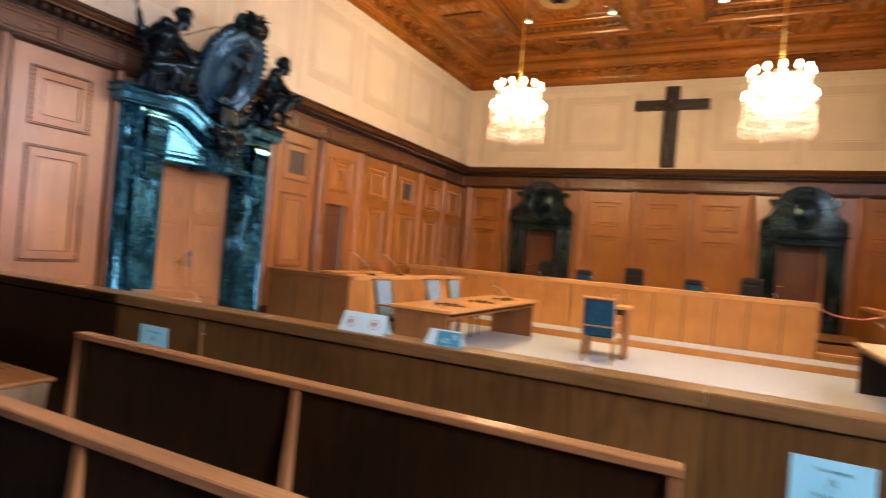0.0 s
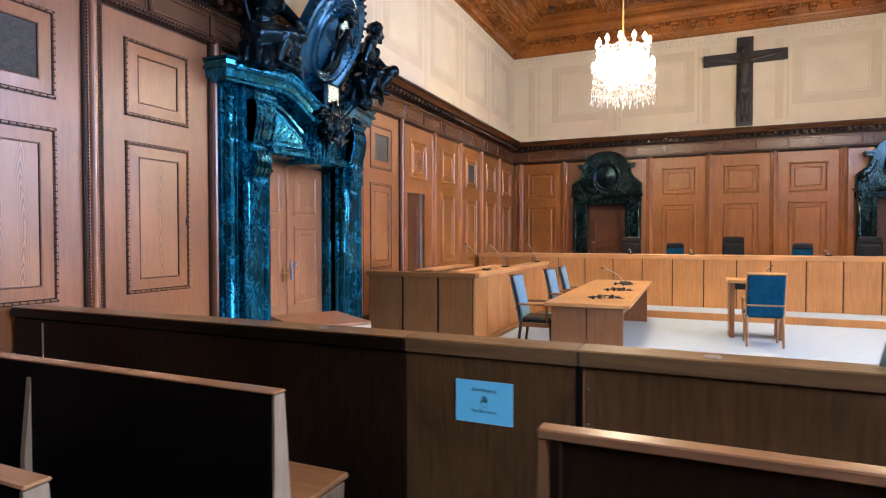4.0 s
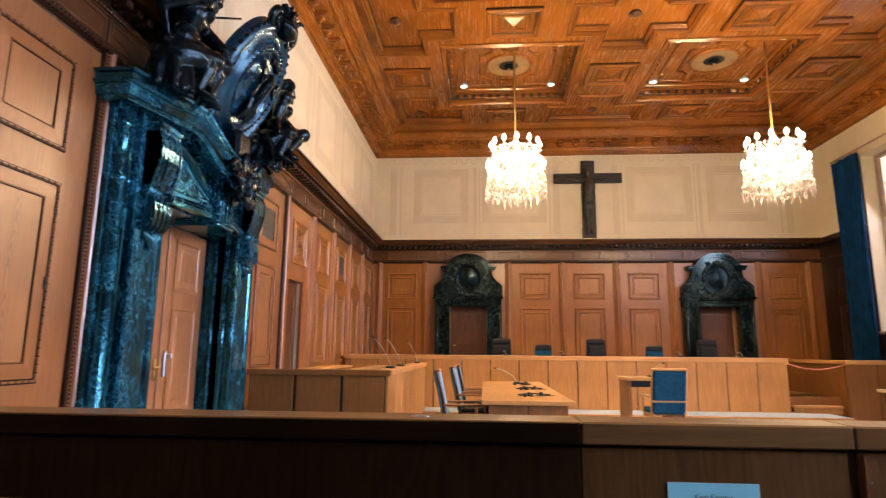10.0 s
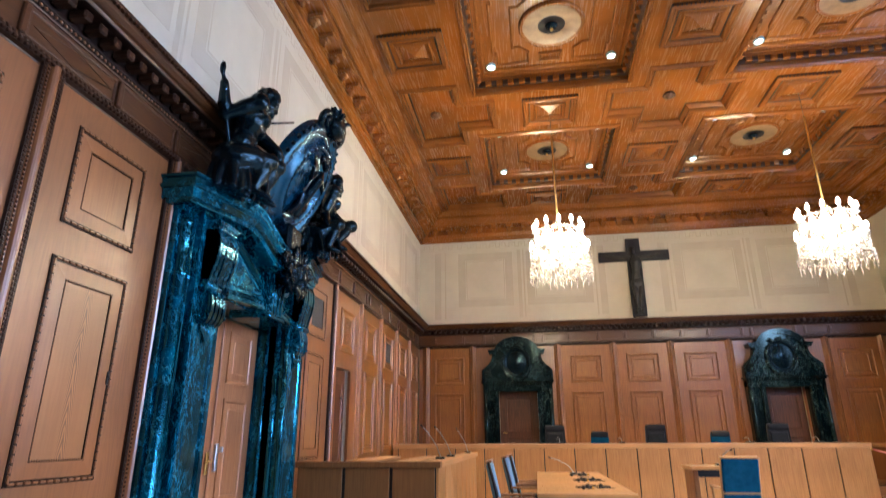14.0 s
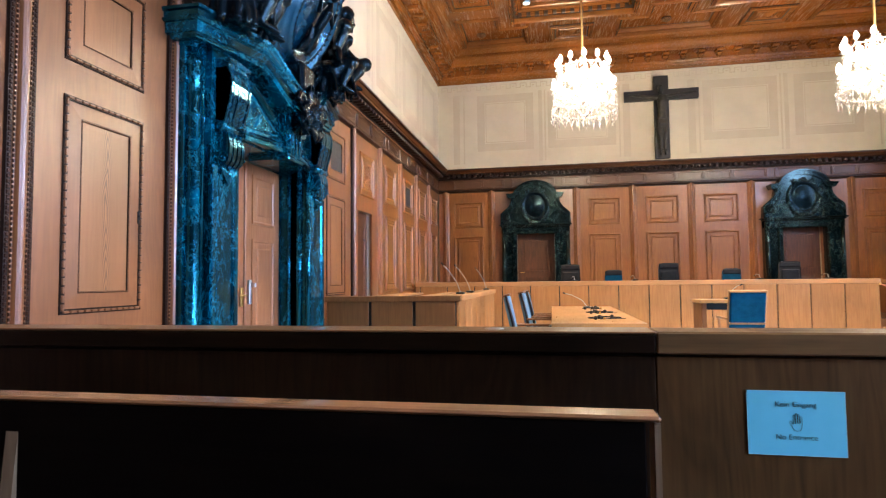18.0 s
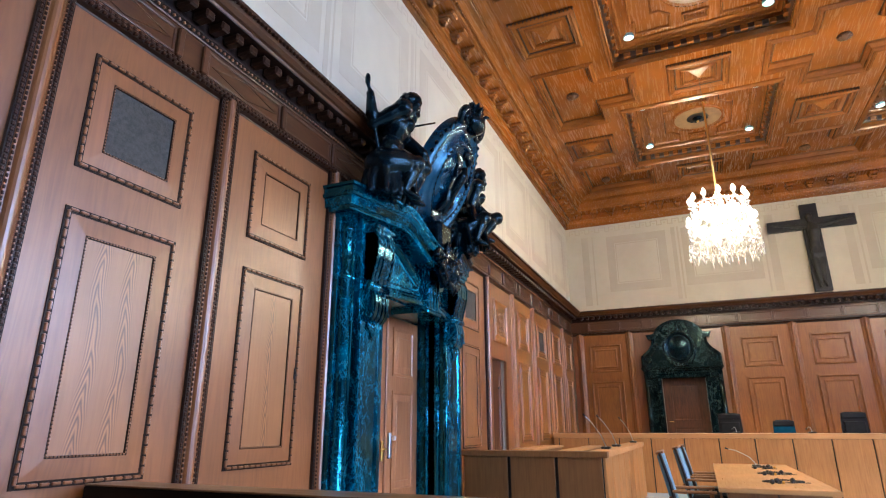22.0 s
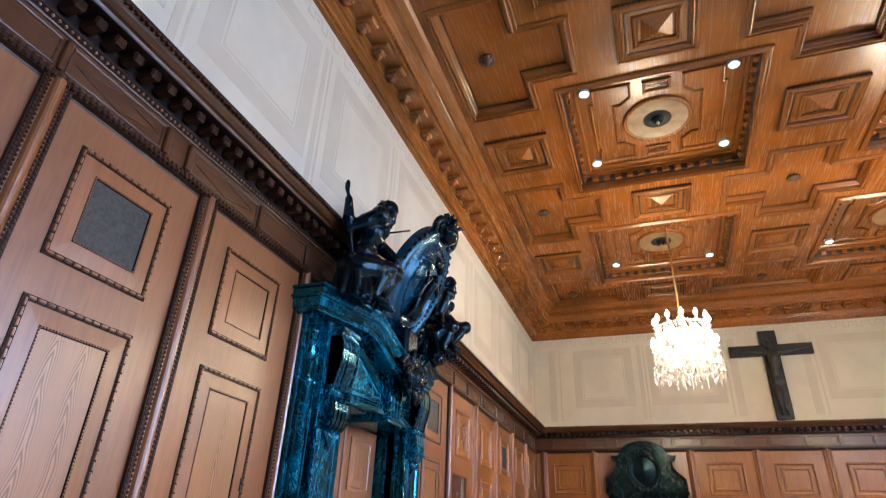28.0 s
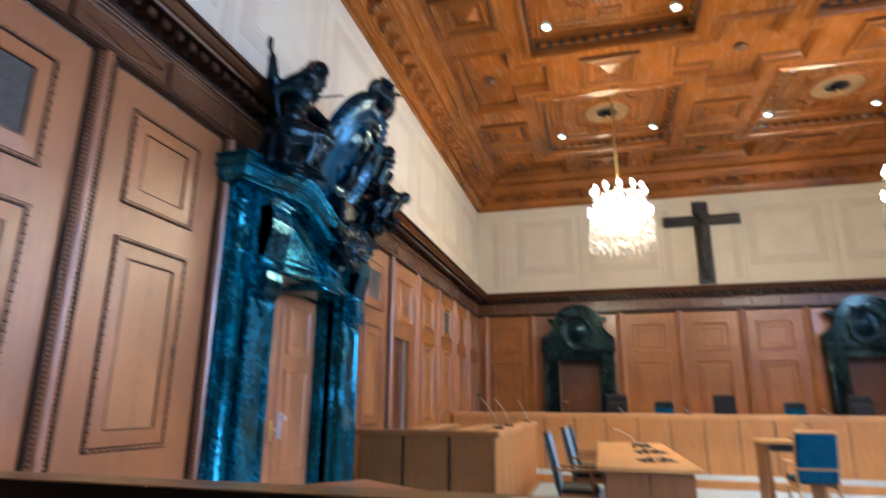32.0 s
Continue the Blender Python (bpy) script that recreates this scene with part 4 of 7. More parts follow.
part("cap_moulding", cornice_band(((0.0, 4.111), (0.254, 4.111), (0.262, 4.128), (0.285, 4.136), (0.318, 4.160), (0.334, 4.182), (0.338, 4.190), (0.0, 4.190))), FRIEZEWOOD, trim, "orange-brown oak crown moulding")
part("cap_edge", cornice_band(((0.0, 4.189), (0.340, 4.189), (0.352, 4.196), (0.352, 4.225), (0.0, 4.225))), CORNWOOD, trim, "dark carved top edge")
dm = Mesh()
y = 0.6
while y < 15.9:
    dm.box(WX + 0.05, WX + 0.19, y - 0.040, y + 0.040, 4.030, 4.102, 0.014)
    y += 0.145
x = XL + 0.3
while x < XR - 0.05:
    dm.box(x - 0.040, x + 0.040, WY - 0.19, WY - 0.05, 4.030, 4.102, 0.014)
    x += 0.145
part("modillions", dm, CORNWOOD, trim, "row of small carved blocks")["kind"] = "stuff"
fz = Mesh()
UPW = [(9.41 + k * 2.66 + d, wd) for k in range(-4, 3) for d, wd in ((0.0, 0.022), (0.75, 0.022), (1.57, 0.026), (1.79, 0.026))]
UPN = [-7.01, -6.22, -5.66, -5.43, -4.33, -4.11, -3.43, -2.68, -2.00, -1.28, -0.60, 0.06, 0.87, 1.07, 2.11, 2.33, 2.90, 3.6]
for y, wd in UPW:
    if YS < y < 15.9:
        fz.box(WX - 0.01, WX + 0.024, y - wd, y + wd, 3.735, 3.955, 0.008)
for x in UPN:
    fz.box(x - 0.024, x + 0.024, WY - 0.024, WY + 0.01, 3.735, 3.955, 0.008)
ys_ = sorted(y for y, wd in UPW if YS < y < 15.9)
for a, b in zip(ys_, ys_[1:]):
    if b - a > 0.3:
        fz.rim("x", (WX - 0.006, 1), a + 0.035, b - 0.035, 3.745, 3.945, ((0, 0), (0, 0.008), (0.008, 0.011), (0.016, 0.008), (0.022, 0.001)))
        if b - a > 0.77:
            mid, hw = (a + b) / 2, (b - a) / 2 - 0.08
            fz.tube([(WX - 0.004, mid + hw * u, 3.845 + 0.07 * v) for u, v in ((1, 0), (0, 1), (-1, 0), (0, -1), (1, 0))], 0.006, 5)
for a, b in zip(UPN, UPN[1:]):
    if b - a > 0.3:
        fz.rim("y", (WY + 0.006, -1), a + 0.035, b - 0.035, 3.745, 3.945, ((0, 0), (0, 0.008), (0.008, 0.011), (0.016, 0.008), (0.022, 0.001)))
part("frieze_panels", fz, FRIEZEWOOD, trim, "small framed frieze panels")
bd, pl_ = Mesh(), Mesh()
y = 0.3
while y < 13:
    pl_.blob((WX + 0.030, y, 3.992), 0.012, 6, 4)
    bd.box(WX + 0.315, WX + 0.345, y - 0.012, y + 0.012, 4.172, 4.192, 0.004)
    bd.box(WX + 0.026, WX + 0.058, y - 0.014, y + 0.014, 3.646, 3.668, 0.005)
    if y < 5.2:
        bd.box(WX + 0.020, WX + 0.034, y - 0.009, y + 0.009, 3.690, 3.712, 0.003)
    y += 0.042
part("bead_row", bd, WALLSHADE, trim, "fine carved leaf beads")["kind"] = "stuff"
part("pearl_row", pl_, WALLWOOD, trim, "string of small polished pearls")["kind"] = "stuff"

# east wall: oak dado and piers between the windows
wse = thing("wainscot_east", (XR, 6, 0), "dark oak wainscot on the window piers", "wainscot", kind="structure")
edges = [YS] + [e for c in sorted(WINDOWS) for e in (c - WH, c + WH)] + [YB]
for i in range(0, len(edges), 2):
    a, b = edges[i], edges[i + 1]
    m = (a + b) / 2
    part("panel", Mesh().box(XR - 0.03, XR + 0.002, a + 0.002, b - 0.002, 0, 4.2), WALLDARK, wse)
    if b - a > 1.0:
        for z0, z1 in ((1.06, 2.47), (2.70, 3.41)):
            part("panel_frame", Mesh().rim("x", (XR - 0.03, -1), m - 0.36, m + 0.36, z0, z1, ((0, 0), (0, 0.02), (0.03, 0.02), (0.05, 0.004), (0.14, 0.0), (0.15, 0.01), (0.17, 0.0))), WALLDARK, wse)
    part("cornice", Mesh().box(XR - 0.14, XR - 0.03, a + 0.002, b - 0.002, 4.1, 4.235, 0.02), CORNWOOD, wse)
    part("cornice", Mesh().box(XR - 0.07, XR - 0.03, a + 0.002, b - 0.002, 3.66, 3.73, 0.01), CORNWOOD, wse)
for c in WINDOWS:
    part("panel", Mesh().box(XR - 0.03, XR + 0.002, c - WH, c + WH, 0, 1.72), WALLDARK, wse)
    for k in (-1, 0, 1):
        part("heater_grille", Mesh().box(XR - 0.045, XR - 0.03, c + k * 0.7 - 0.27, c + k * 0.7 + 0.27, 0.35, 1.5, 0.006), TEALPANEL, wse, "dark recessed panel under the window")

# windows
for i, c in enumerate(WINDOWS):
    wnd = thing("window_%d" % (i + 1), (4.7, c, 1.8), "tall bright window with white-painted glazing bars", "window", kind="structure")
    fr = Mesh()
    fr.rim("x", (4.74, -1), c - WH, c + WH, 1.80, 5.85, ((0, 0), (0, 0.09), (0.07, 0.09), (0.09, 0.06), (0.09, 0)))
    part("window_frame", fr, WHITEPAINT, wnd)
    for o in (-0.36, 0.36):
        part("mullion", Mesh().box(4.65, 4.73, c + o - 0.045, c + o + 0.045, 1.86, 5.80, 0.01), WHITEPAINT, wnd)
    for z in (3.17, 4.43):
        part("transom", Mesh().box(4.63, 4.735, c - WH + 0.06, c + WH - 0.06, z - 0.06, z + 0.06, 0.012), WHITEPAINT, wnd)
    for z0, z1 in ((1.86, 3.11), (3.23, 4.37), (4.49, 5.80)):
        for o in (-0.72, 0.0, 0.72):
            part("pane", Mesh().box(4.70, 4.706, c + o - 0.32, c + o + 0.32, z0, z1), GLASS, wnd).visible_shadow = False
            part("glazing_bar", Mesh().box(4.69, 4.715, c + o - 0.32, c + o + 0.32, (z0 + z1) / 2 - 0.012, (z0 + z1) / 2 + 0.012, 0.004), WHITEPAINT, wnd)
    part("window_sill", Mesh().box(XR - 0.08, 4.66, c - WH - 0.02, c + WH + 0.02, 1.74, 1.80, 0.012), WHITEPAINT, wnd)
    part("latch", Mesh().box(4.62, 4.65, c - 0.375, c - 0.345, 2.4, 2.55, 0.006), BRASS, wnd)
backdrop = setting("backdrop", Mesh().box(9.0, 9.1, -14, 26, -4, 14), SKYGLOW, "pale overcast daylight outside the windows")
part("keyhole_plate", Mesh().box(WX, WX + 0.016, 4.475, 4.495, 1.70, 1.79, 0.003).blob((WX + 0.014, 4.485, 1.755), 0.012, 8, 5), BLACK, wsw, "small dark keyhole plate")

# ---- portals ----
def sculpted(ob, voxel):
    """Merge overlapping modelled volumes into one cast skin."""
    md = ob.modifiers.new("skin", "REMESH")
    md.mode, md.voxel_size, md.use_smooth_shade = "VOXEL", voxel, True
    sm = ob.modifiers.new("polish", "SMOOTH")
    sm.factor, sm.iterations = 0.5, 2
    return ob


def head_of(m, at, gaze, s=1.0):
    """Head with brow, nose, chin and a cap of short curls, looking along gaze."""
    a, g = Vector(at), Vector(gaze).normalized()
    side = Vector((0, 0, 1)).cross(g).normalized()
    up = g.cross(side)
    R = Matrix((g, side, up)).transposed()
    def P(x, y, z):
        return a + R @ Vector((x, y, z)) * s
    m.blob(P(0.0, 0, 0.015), (0.088 * s, 0.076 * s, 0.105 * s), 14, 10, R)
    m.blob(P(0.045, 0, -0.055), (0.052 * s, 0.048 * s, 0.055 * s), 10, 7, R)
    m.blob(P(0.094, 0, -0.012), (0.020 * s, 0.013 * s, 0.030 * s), 8, 6, R)
    m.blob(P(0.074, 0, 0.022), (0.020 * s, 0.050 * s, 0.013 * s), 8, 5, R)
    m.blob(P(0.080, 0, -0.090), (0.022 * s, 0.024 * s, 0.020 * s), 8, 5, R)
    for sd in (-1, 1):
        m.blob(P(-0.005, 0.078 * sd, -0.01), (0.02 * s, 0.012 * s, 0.028 * s), 6, 4, R)
    for k in range(46):
        th, ph = k * 2.399, math.acos(1 - 1.25 * (k + 0.5) / 46)
        d = Vector((math.sin(ph) * math.cos(th), math.sin(ph) * math.sin(th), math.cos(ph)))
        if d.x > 0.62 and d.z < 0.55:
            continue
        m.blob(P(-0.012 + 0.092 * d.x, 0.084 * d.y, 0.032 + 0.094 * d.z), (0.021 + 0.007 * (k % 3)) * s, 6, 4)


def limb(m, pts, r):
    m.tube(pts, r, 10)
    for p, q in zip(pts, r):
        m.blob(p, q * 1.02, 10, 7)


def seated_figure(name, label, head, gaze, chest, hip, facing, arms, legs, cloth, staff=None):
    """A bronze nude with drapery over the lap. arms: (elbow, hand) for each side; legs: (knee, ankle)."""
    m = Mesh()
    head, chest, hip, f = Vector(head), Vector(chest), Vector(hip), Vector(facing).normalized()
    up = (chest - hip).normalized()
    side = up.cross(f).normalized()
    f = side.cross(up)
    R = Matrix((f, side, up)).transposed()
    head_of(m, head, gaze, 1.16)
    m.tube([chest + up * 0.10, chest.lerp(head, 0.6), head - Vector((0, 0, 0.05))], [0.10, 0.075, 0.070], 10)
    m.blob(hip, (0.17, 0.215, 0.15), 14, 10, R)
    m.blob(hip.lerp(chest, 0.42) + f * 0.012, (0.135, 0.178, 0.16), 14, 10, R)
    m.blob(chest, (0.165, 0.225, 0.195), 14, 10, R)
    for sd in (-1, 1):
        m.blob(chest + f * 0.118 + side * 0.095 * sd + up * 0.05, (0.060, 0.10, 0.072), 10, 8, R)
        m.blob(chest + side * 0.12 * sd + up * 0.145, (0.085, 0.11, 0.06), 10, 7, R)
        m.blob(chest - f * 0.09 + side * 0.09 * sd + up * 0.03, (0.05, 0.08, 0.11), 10, 7, R)
    for k in range(3):
        for sd in (-1, 1):
            m.blob(hip.lerp(chest, 0.28 + 0.16 * k) + f * 0.130 + side * 0.040 * sd, (0.022, 0.034, 0.032), 7, 5, R)
    for sd, (elbow, tip) in zip((-1, 1), arms):
        sh = chest + side * 0.235 * sd + up * 0.125
        elbow, tip = Vector(elbow), Vector(tip)
        m.blob(sh, 0.098, 10, 8)
        limb(m, [sh, sh.lerp(elbow, 0.45), elbow, elbow.lerp(tip, 0.35), tip], [0.082, 0.078, 0.058, 0.062, 0.038])
        m.blob(tip, (0.042, 0.042, 0.05), 8, 6)
        for q in range(3):
            m.blob(tip + Vector((0.03, 0.018 * (q - 1), -0.03)), (0.016, 0.012, 0.03), 6, 4)
    for sd, (knee, foot) in zip((-1, 1), legs):
        h0 = hip + side * 0.085 * sd + f * 0.03
        knee, foot = Vector(knee), Vector(foot)
        calf = knee.lerp(foot, 0.38) - f * 0.02
        limb(m, [h0, h0.lerp(knee, 0.5), knee, calf, foot], [0.135, 0.122, 0.086, 0.086, 0.050])
        m.blob(foot + f * 0.07 - Vector((0, 0, 0.03)), (0.105, 0.042, 0.034), 10, 6, R)
    rnd = random.Random(7)
    for k, (a, b) in enumerate(cloth):          # hanging folds
        a, b = Vector(a), Vector(b)
        for q in range(7):
            o = side * (q - 3) * 0.034 + Vector((rnd.uniform(-0.015, 0.015), 0, rnd.uniform(-0.03, 0.02)))
            e = side * (q - 3) * 0.050 + Vector((rnd.uniform(-0.02, 0.03), 0, rnd.uniform(-0.07, 0.03)))
            m.tube([a + o, a.lerp(b, 0.5) + o + f * 0.025, b + e], [0.042, 0.036, 0.020], 7)
    for k in range(22):                         # crumpled cloth and rock under the seat
        a = k * 2.399
        q = 0.04 + 0.006 * k
        p0 = hip + Vector((0.02 + 0.8 * q * math.cos(a), q * math.sin(a), -0.10))
        m.tube([p0, p0 + Vector((0.03 * math.cos(a), 0.03 * math.sin(a), -0.10)), p0 + Vector((0.05 * math.cos(a), 0.05 * math.sin(a), -0.24))], [0.050, 0.040, 0.030], 7)
    if staff:
        m.tube(staff, [0.020, 0.020, 0.016], 8)
        m.blob(staff[0], (0.03, 0.03, 0.075), 8, 6)
    ob = sculpted(build(name, m, BRONZE, (hip.x, hip.y, hip.z - 0.3)), 0.0125)
    return tagged(ob, label, "statue", "figures on the great portal")


def spiral(c, r, turns, axis, start=0.0, n=26, flip=1):
    pts = []
    for i in range(n):
        t = i / (n - 1)
        a = start + flip * turns * 2 * math.pi * t
        q = r * (1 - 0.85 * t)
        u, w = q * math.cos(a), q * math.sin(a)
        pts.append(Vector(c) + (Vector((0, u, w)) if axis == "x" else Vector((u, 0, w))))
    return pts


PY = 6.245                                   # axis of the great portal
por = thing("great_portal", (WX, PY, 0), "black-green marble door surround with bronze cartouche above", "portal", kind="structure")


def loft(rings, closed=True):
    """Skin a row of equal outlines, capped at both ends."""
    k = len(rings[0])
    m = Mesh()
    f = []
    for i in range(len(rings) - 1):
        for a in range(k if closed else k - 1):
            b = (a + 1) % k
            f.append((i * k + a, i * k + b, (i + 1) * k + b, (i + 1) * k + a))
    f += [tuple(range(k))[::-1], tuple(range((len(rings) - 1) * k, len(rings) * k))]
    return m.add([p for r in rings for p in r], f)


# half of the pediment seen in plan and height: offset from the axis, front of the fascia, foot of the band
SWEEP = ((1.42, -7.15, 3.235), (0.80, -6.985, 3.235), (0.70, -6.965, 3.23), (0.60, -6.945, 3.19), (0.50, -6.925, 3.125), (0.40, -6.905, 3.055), (0.31, -6.89, 3.00), (0.22, -6.88, 2.965), (0.12, -6.875, 2.95))
BANDS = (("fillet", ((-0.085, 0.0), (-0.052, 0.0), (-0.047, 0.010), (-0.047, 0.026), (-0.035, 0.036))),
         ("fascia", ((-0.035, 0.036), (-0.022, 0.038), (-0.022, 0.112), (-0.012, 0.120))),
         ("ovolo", ((-0.012, 0.120), (0.004, 0.124), (0.020, 0.138), (0.018, 0.152), (-0.004, 0.160))),
         ("slab", ((-0.004, 0.160), (0.0, 0.205), (0.018, 0.215), (0.024, 0.238), (-0.05, 0.252))))
for s in (-1, 1):
    def yb(a, b):
        return sorted((PY + s * a, PY + s * b))
    # outer round shaft with a ring and a thin companion in the groove
    part("shaft", Mesh().lathe(((0.072, 0.0), (0.072, 0.30), (0.060, 0.32), (0.058, 2.60), (0.068, 2.615), (0.072, 2.64), (0.068, 2.665), (0.058, 2.68), (0.057, 3.06), (0.066, 3.07), (0.070, 3.10), (0.060, 3.12), (0.060, 3.235)), (-7.318, PY + s * 1.30, 0), 18), MARBLE, por, "polished round marble shaft")
    part("thin_shaft", Mesh().lathe(((0.024, 0.3), (0.024, 2.60), (0.032, 2.62), (0.032, 2.66), (0.024, 2.68), (0.024, 3.235)), (-7.292, PY + s * 1.222, 0), 10), MARBLE, por)
    part("jamb_back", Mesh().box(WX - 0.01, -7.345, *yb(0.80, 1.385), 0.0, 3.235, 0.006), MARBLE, por)
    # flat jamb with a raised border and a sunk panel
    y0, y1 = yb(0.80, 1.195)
    part("jamb_body", Mesh().box(-7.34, -7.222, y0 + 0.002, y1 - 0.002, 0.30, 3.235, 0.004), MARBLE, por)
    part("jamb_face", Mesh().rim("x", (-7.205, 1), y0, y1, 0.30, 2.26, ((0, -0.02), (0, 0.0), (0.006, 0.006), (0.052, 0.006), (0.058, -0.002), (0.066, -0.004), (0.074, 0.002), (0.084, -0.010), (0.197, -0.012))), MARBLE, por, "polished veined jamb")
    part("jamb_plinth", Mesh().box(WX - 0.01, -7.185, *yb(0.77, 1.40), 0.0, 0.30, 0.03), MARBLE, por)
    # deep reveal with three rolls
    part("jamb_reveal", Mesh().box(-7.70, -7.225, *yb(0.80, 0.90), 0.0, 2.60, 0.006), MARBLE, por)
    for x, r in ((-7.475, 0.022), (-7.345, 0.036), (-7.235, 0.030)):
        part("reveal_roll", Mesh().tube([(x, PY + s * 0.792, 0.0), (x, PY + s * 0.792, 2.585)], r, 12), MARBLE, por)
    part("entablature", Mesh().box(WX - 0.01, -7.30, *yb(0.30, 1.39), 3.20, 3.47, 0.01), MARBLE, por)
    # console: cap, swelling fluted body, roll, small curled foot
    cy0, cy1 = yb(0.825, 1.135)
    part("console_cap", Mesh().box(-7.30, -7.075, cy0 - 0.02, cy1 + 0.02, 3.135, 3.18, 0.008).box(-7.30, -7.095, cy0 - 0.01, cy1 + 0.01, 3.10, 3.137, 0.006), MARBLE, por)
    m = Mesh()
    line = ((-7.115, 3.10), (-7.088, 3.04), (-7.078, 2.96), (-7.085, 2.87), (-7.105, 2.78), (-7.130, 2.70), (-7.145, 2.62))
    for a, b, g in ((0.825, 1.135, 0.0), (0.825, 0.850, 0.014), (0.872, 0.922, 0.010), (0.938, 1.022, 0.013), (1.038, 1.088, 0.010), (1.110, 1.135, 0.014)):
        m.prism([(-7.225, 3.10)] + [(x + g, z) for x, z in line] + [(-7.225, 2.62)], "y", *yb(a, b))
    part("console", m, MARBLE, por, "scrolled marble console")
    part("console_roll", Mesh().tube([(-7.165, cy0 - 0.018, 2.585), (-7.165, cy1 + 0.018, 2.585)], 0.042, 14).box(-7.22, -7.145, cy0 - 0.006, cy1 + 0.006, 2.62, 2.640, 0.006), MARBLE, por)
    m = Mesh()
    foot = ((-7.150, 2.55), (-7.128, 2.50), (-7.118, 2.43), (-7.122, 2.36), (-7.140, 2.30), (-7.165, 2.265), (-7.19, 2.255))
    for a, b, g in ((0.850, 1.110, 0.0), (0.862, 0.905, 0.012), (0.925, 0.970, 0.014), (0.990, 1.035, 0.014), (1.055, 1.098, 0.012)):
        m.prism([(-7.222, 2.56)] + [(x + g, z) for x, z in foot] + [(-7.222, 2.255)], "y", *yb(a, b))
    for a in (0.845, 1.115):
        m.tube(spiral((-7.165, PY + s * a, 2.325), 0.048, 1.6, "y"), [0.012] * 18 + [0.009] * 8, 6)
    part("console_foot", m, MARBLE, por, "small fluted marble scroll")
    m = Mesh()
    for k in range(9):
        o = (k - 4) / 4
        m.tube([(-7.20, PY + s * (0.98 + 0.10 * o), 2.27), (-7.188, PY + s * (0.98 + 0.10 * o), 2.20 + 0.02 * abs(o)), (-7.198, PY + s * (0.98 + 0.045 * o), 2.10 + 0.06 * abs(o))], [0.022, 0.020, 0.006], 7)
    part("leaf_drop", m, MARBLE, por, "carved leaf under the console")
    # swan-neck pediment that steps forward and sinks towards the middle
    for nm, prof in BANDS:
        rings = []
        for a, xf, z0 in SWEEP:
            y = PY + s * a
            if a > 1.4:                         # the moulding turns the corner and runs back to the wall
                rings.append([(WX - 0.001, y + s * (prof[0][0] + 0.085), z0 + prof[0][1])] + [(WX, y + s * (dx + 0.085), z0 + dz) for dx, dz in prof] + [(WX - 0.001, y + s * (prof[-1][0] + 0.085), z0 + prof[-1][1])])
                rings.append([(WX, y + s * (prof[0][0] + 0.085), z0 + prof[0][1])] + [(xf + dx, y + s * (dx + 0.085), z0 + dz) for dx, dz in prof] + [(WX, y + s * (prof[-1][0] + 0.085), z0 + prof[-1][1])])
            else:
                rings.append([(WX, y, z0 + prof[0][1])] + [(xf + dx, y, z0 + dz) for dx, dz in prof] + [(WX, y, z0 + prof[-1][1])])
        part("pediment_" + nm, loft(rings), MARBLE, por, "moulded swan-neck pediment" if nm == "fascia" else "")
    # canted frieze between console and keystone, hollow head under the pediment
    st = ((0.81, -7.205, 3.10), (0.68, -7.180, 3.09), (0.56, -7.155, 3.02), (0.44, -7.130, 2.92), (0.32, -7.105, 2.83), (0.18, -7.09, 2.79))
    part("frieze_block", loft([[(-7.40, PY + s * a, 2.655), (xf, PY + s * a, 2.655), (xf, PY + s * a, top), (-7.40, PY + s * a, top)] for a, xf, top in st]), MARBLE, por, "canted marble frieze")
    part("frieze_foot", loft([[(-7.40, PY + s * a, 2.560)] + [(xf + dx, PY + s * a, z) for dx, z in ((0.020, 2.560), (0.026, 2.572), (0.026, 2.598), (0.012, 2.604), (0.012, 2.612), (0.024, 2.620), (0.028, 2.634), (0.020, 2.648), (0.004, 2.660))] + [(-7.40, PY + s * a, 2.660)] for a, xf, top in st]), MARBLE, por)
    inner = [(a + da, xf, z) for (a, xf, top), da, z in zip(st, (-0.06, 0, 0, 0, 0.0, 0.10), (3.02, 3.01, 2.945, 2.85, 2.765, 2.74))]
    edge = [Vector((xf + 0.004, PY + s * a, z)) for a, xf, z in inner] + [Vector((xf + 0.004, PY + s * a, 2.705)) for a, xf, z in reversed(inner)]
    part("frieze_moulding", Mesh().tube(edge + edge[:1], 0.011, 6), MARBLE, por)
    part("frieze_hood", loft([[(-7.40, PY + s * a, top + 0.03), (xf + 0.045, PY + s * a, top + 0.03), (xf + 0.045, PY + s * a, top - 0.012), (xf, PY + s * a, top - 0.03), (-7.40, PY + s * a, top - 0.03)] for a, xf, top in st]), MARBLE, por)
part("lintel", Mesh().box(WX - 0.01, -7.26, PY - 0.80, PY + 0.80, 2.57, 3.20, 0.01), MARBLE, por)
m = Mesh()
m.prism([(PY - 0.15, 2.50), (PY + 0.15, 2.50), (PY + 0.21, 2.96), (PY - 0.21, 2.96)], "x", WX - 0.01, -7.04)
for o in (-0.11, -0.04, 0.04, 0.11):
    m.tube([(-7.045, PY + o * 0.9, 2.53), (-7.035, PY + o * 1.2, 2.95)], 0.026, 10)
m.box(-7.2, -7.01, PY - 0.175, PY + 0.175, 2.49, 2.53, 0.010).box(-7.2, -7.02, PY - 0.165, PY + 0.165, 2.535, 2.555, 0.006)
part("keystone", m, MARBLE, por)
part("soffit", Mesh().box(-7.70, -7.20, PY - 0.80, PY + 0.80, 2.545, 2.60), MARBLE, por)

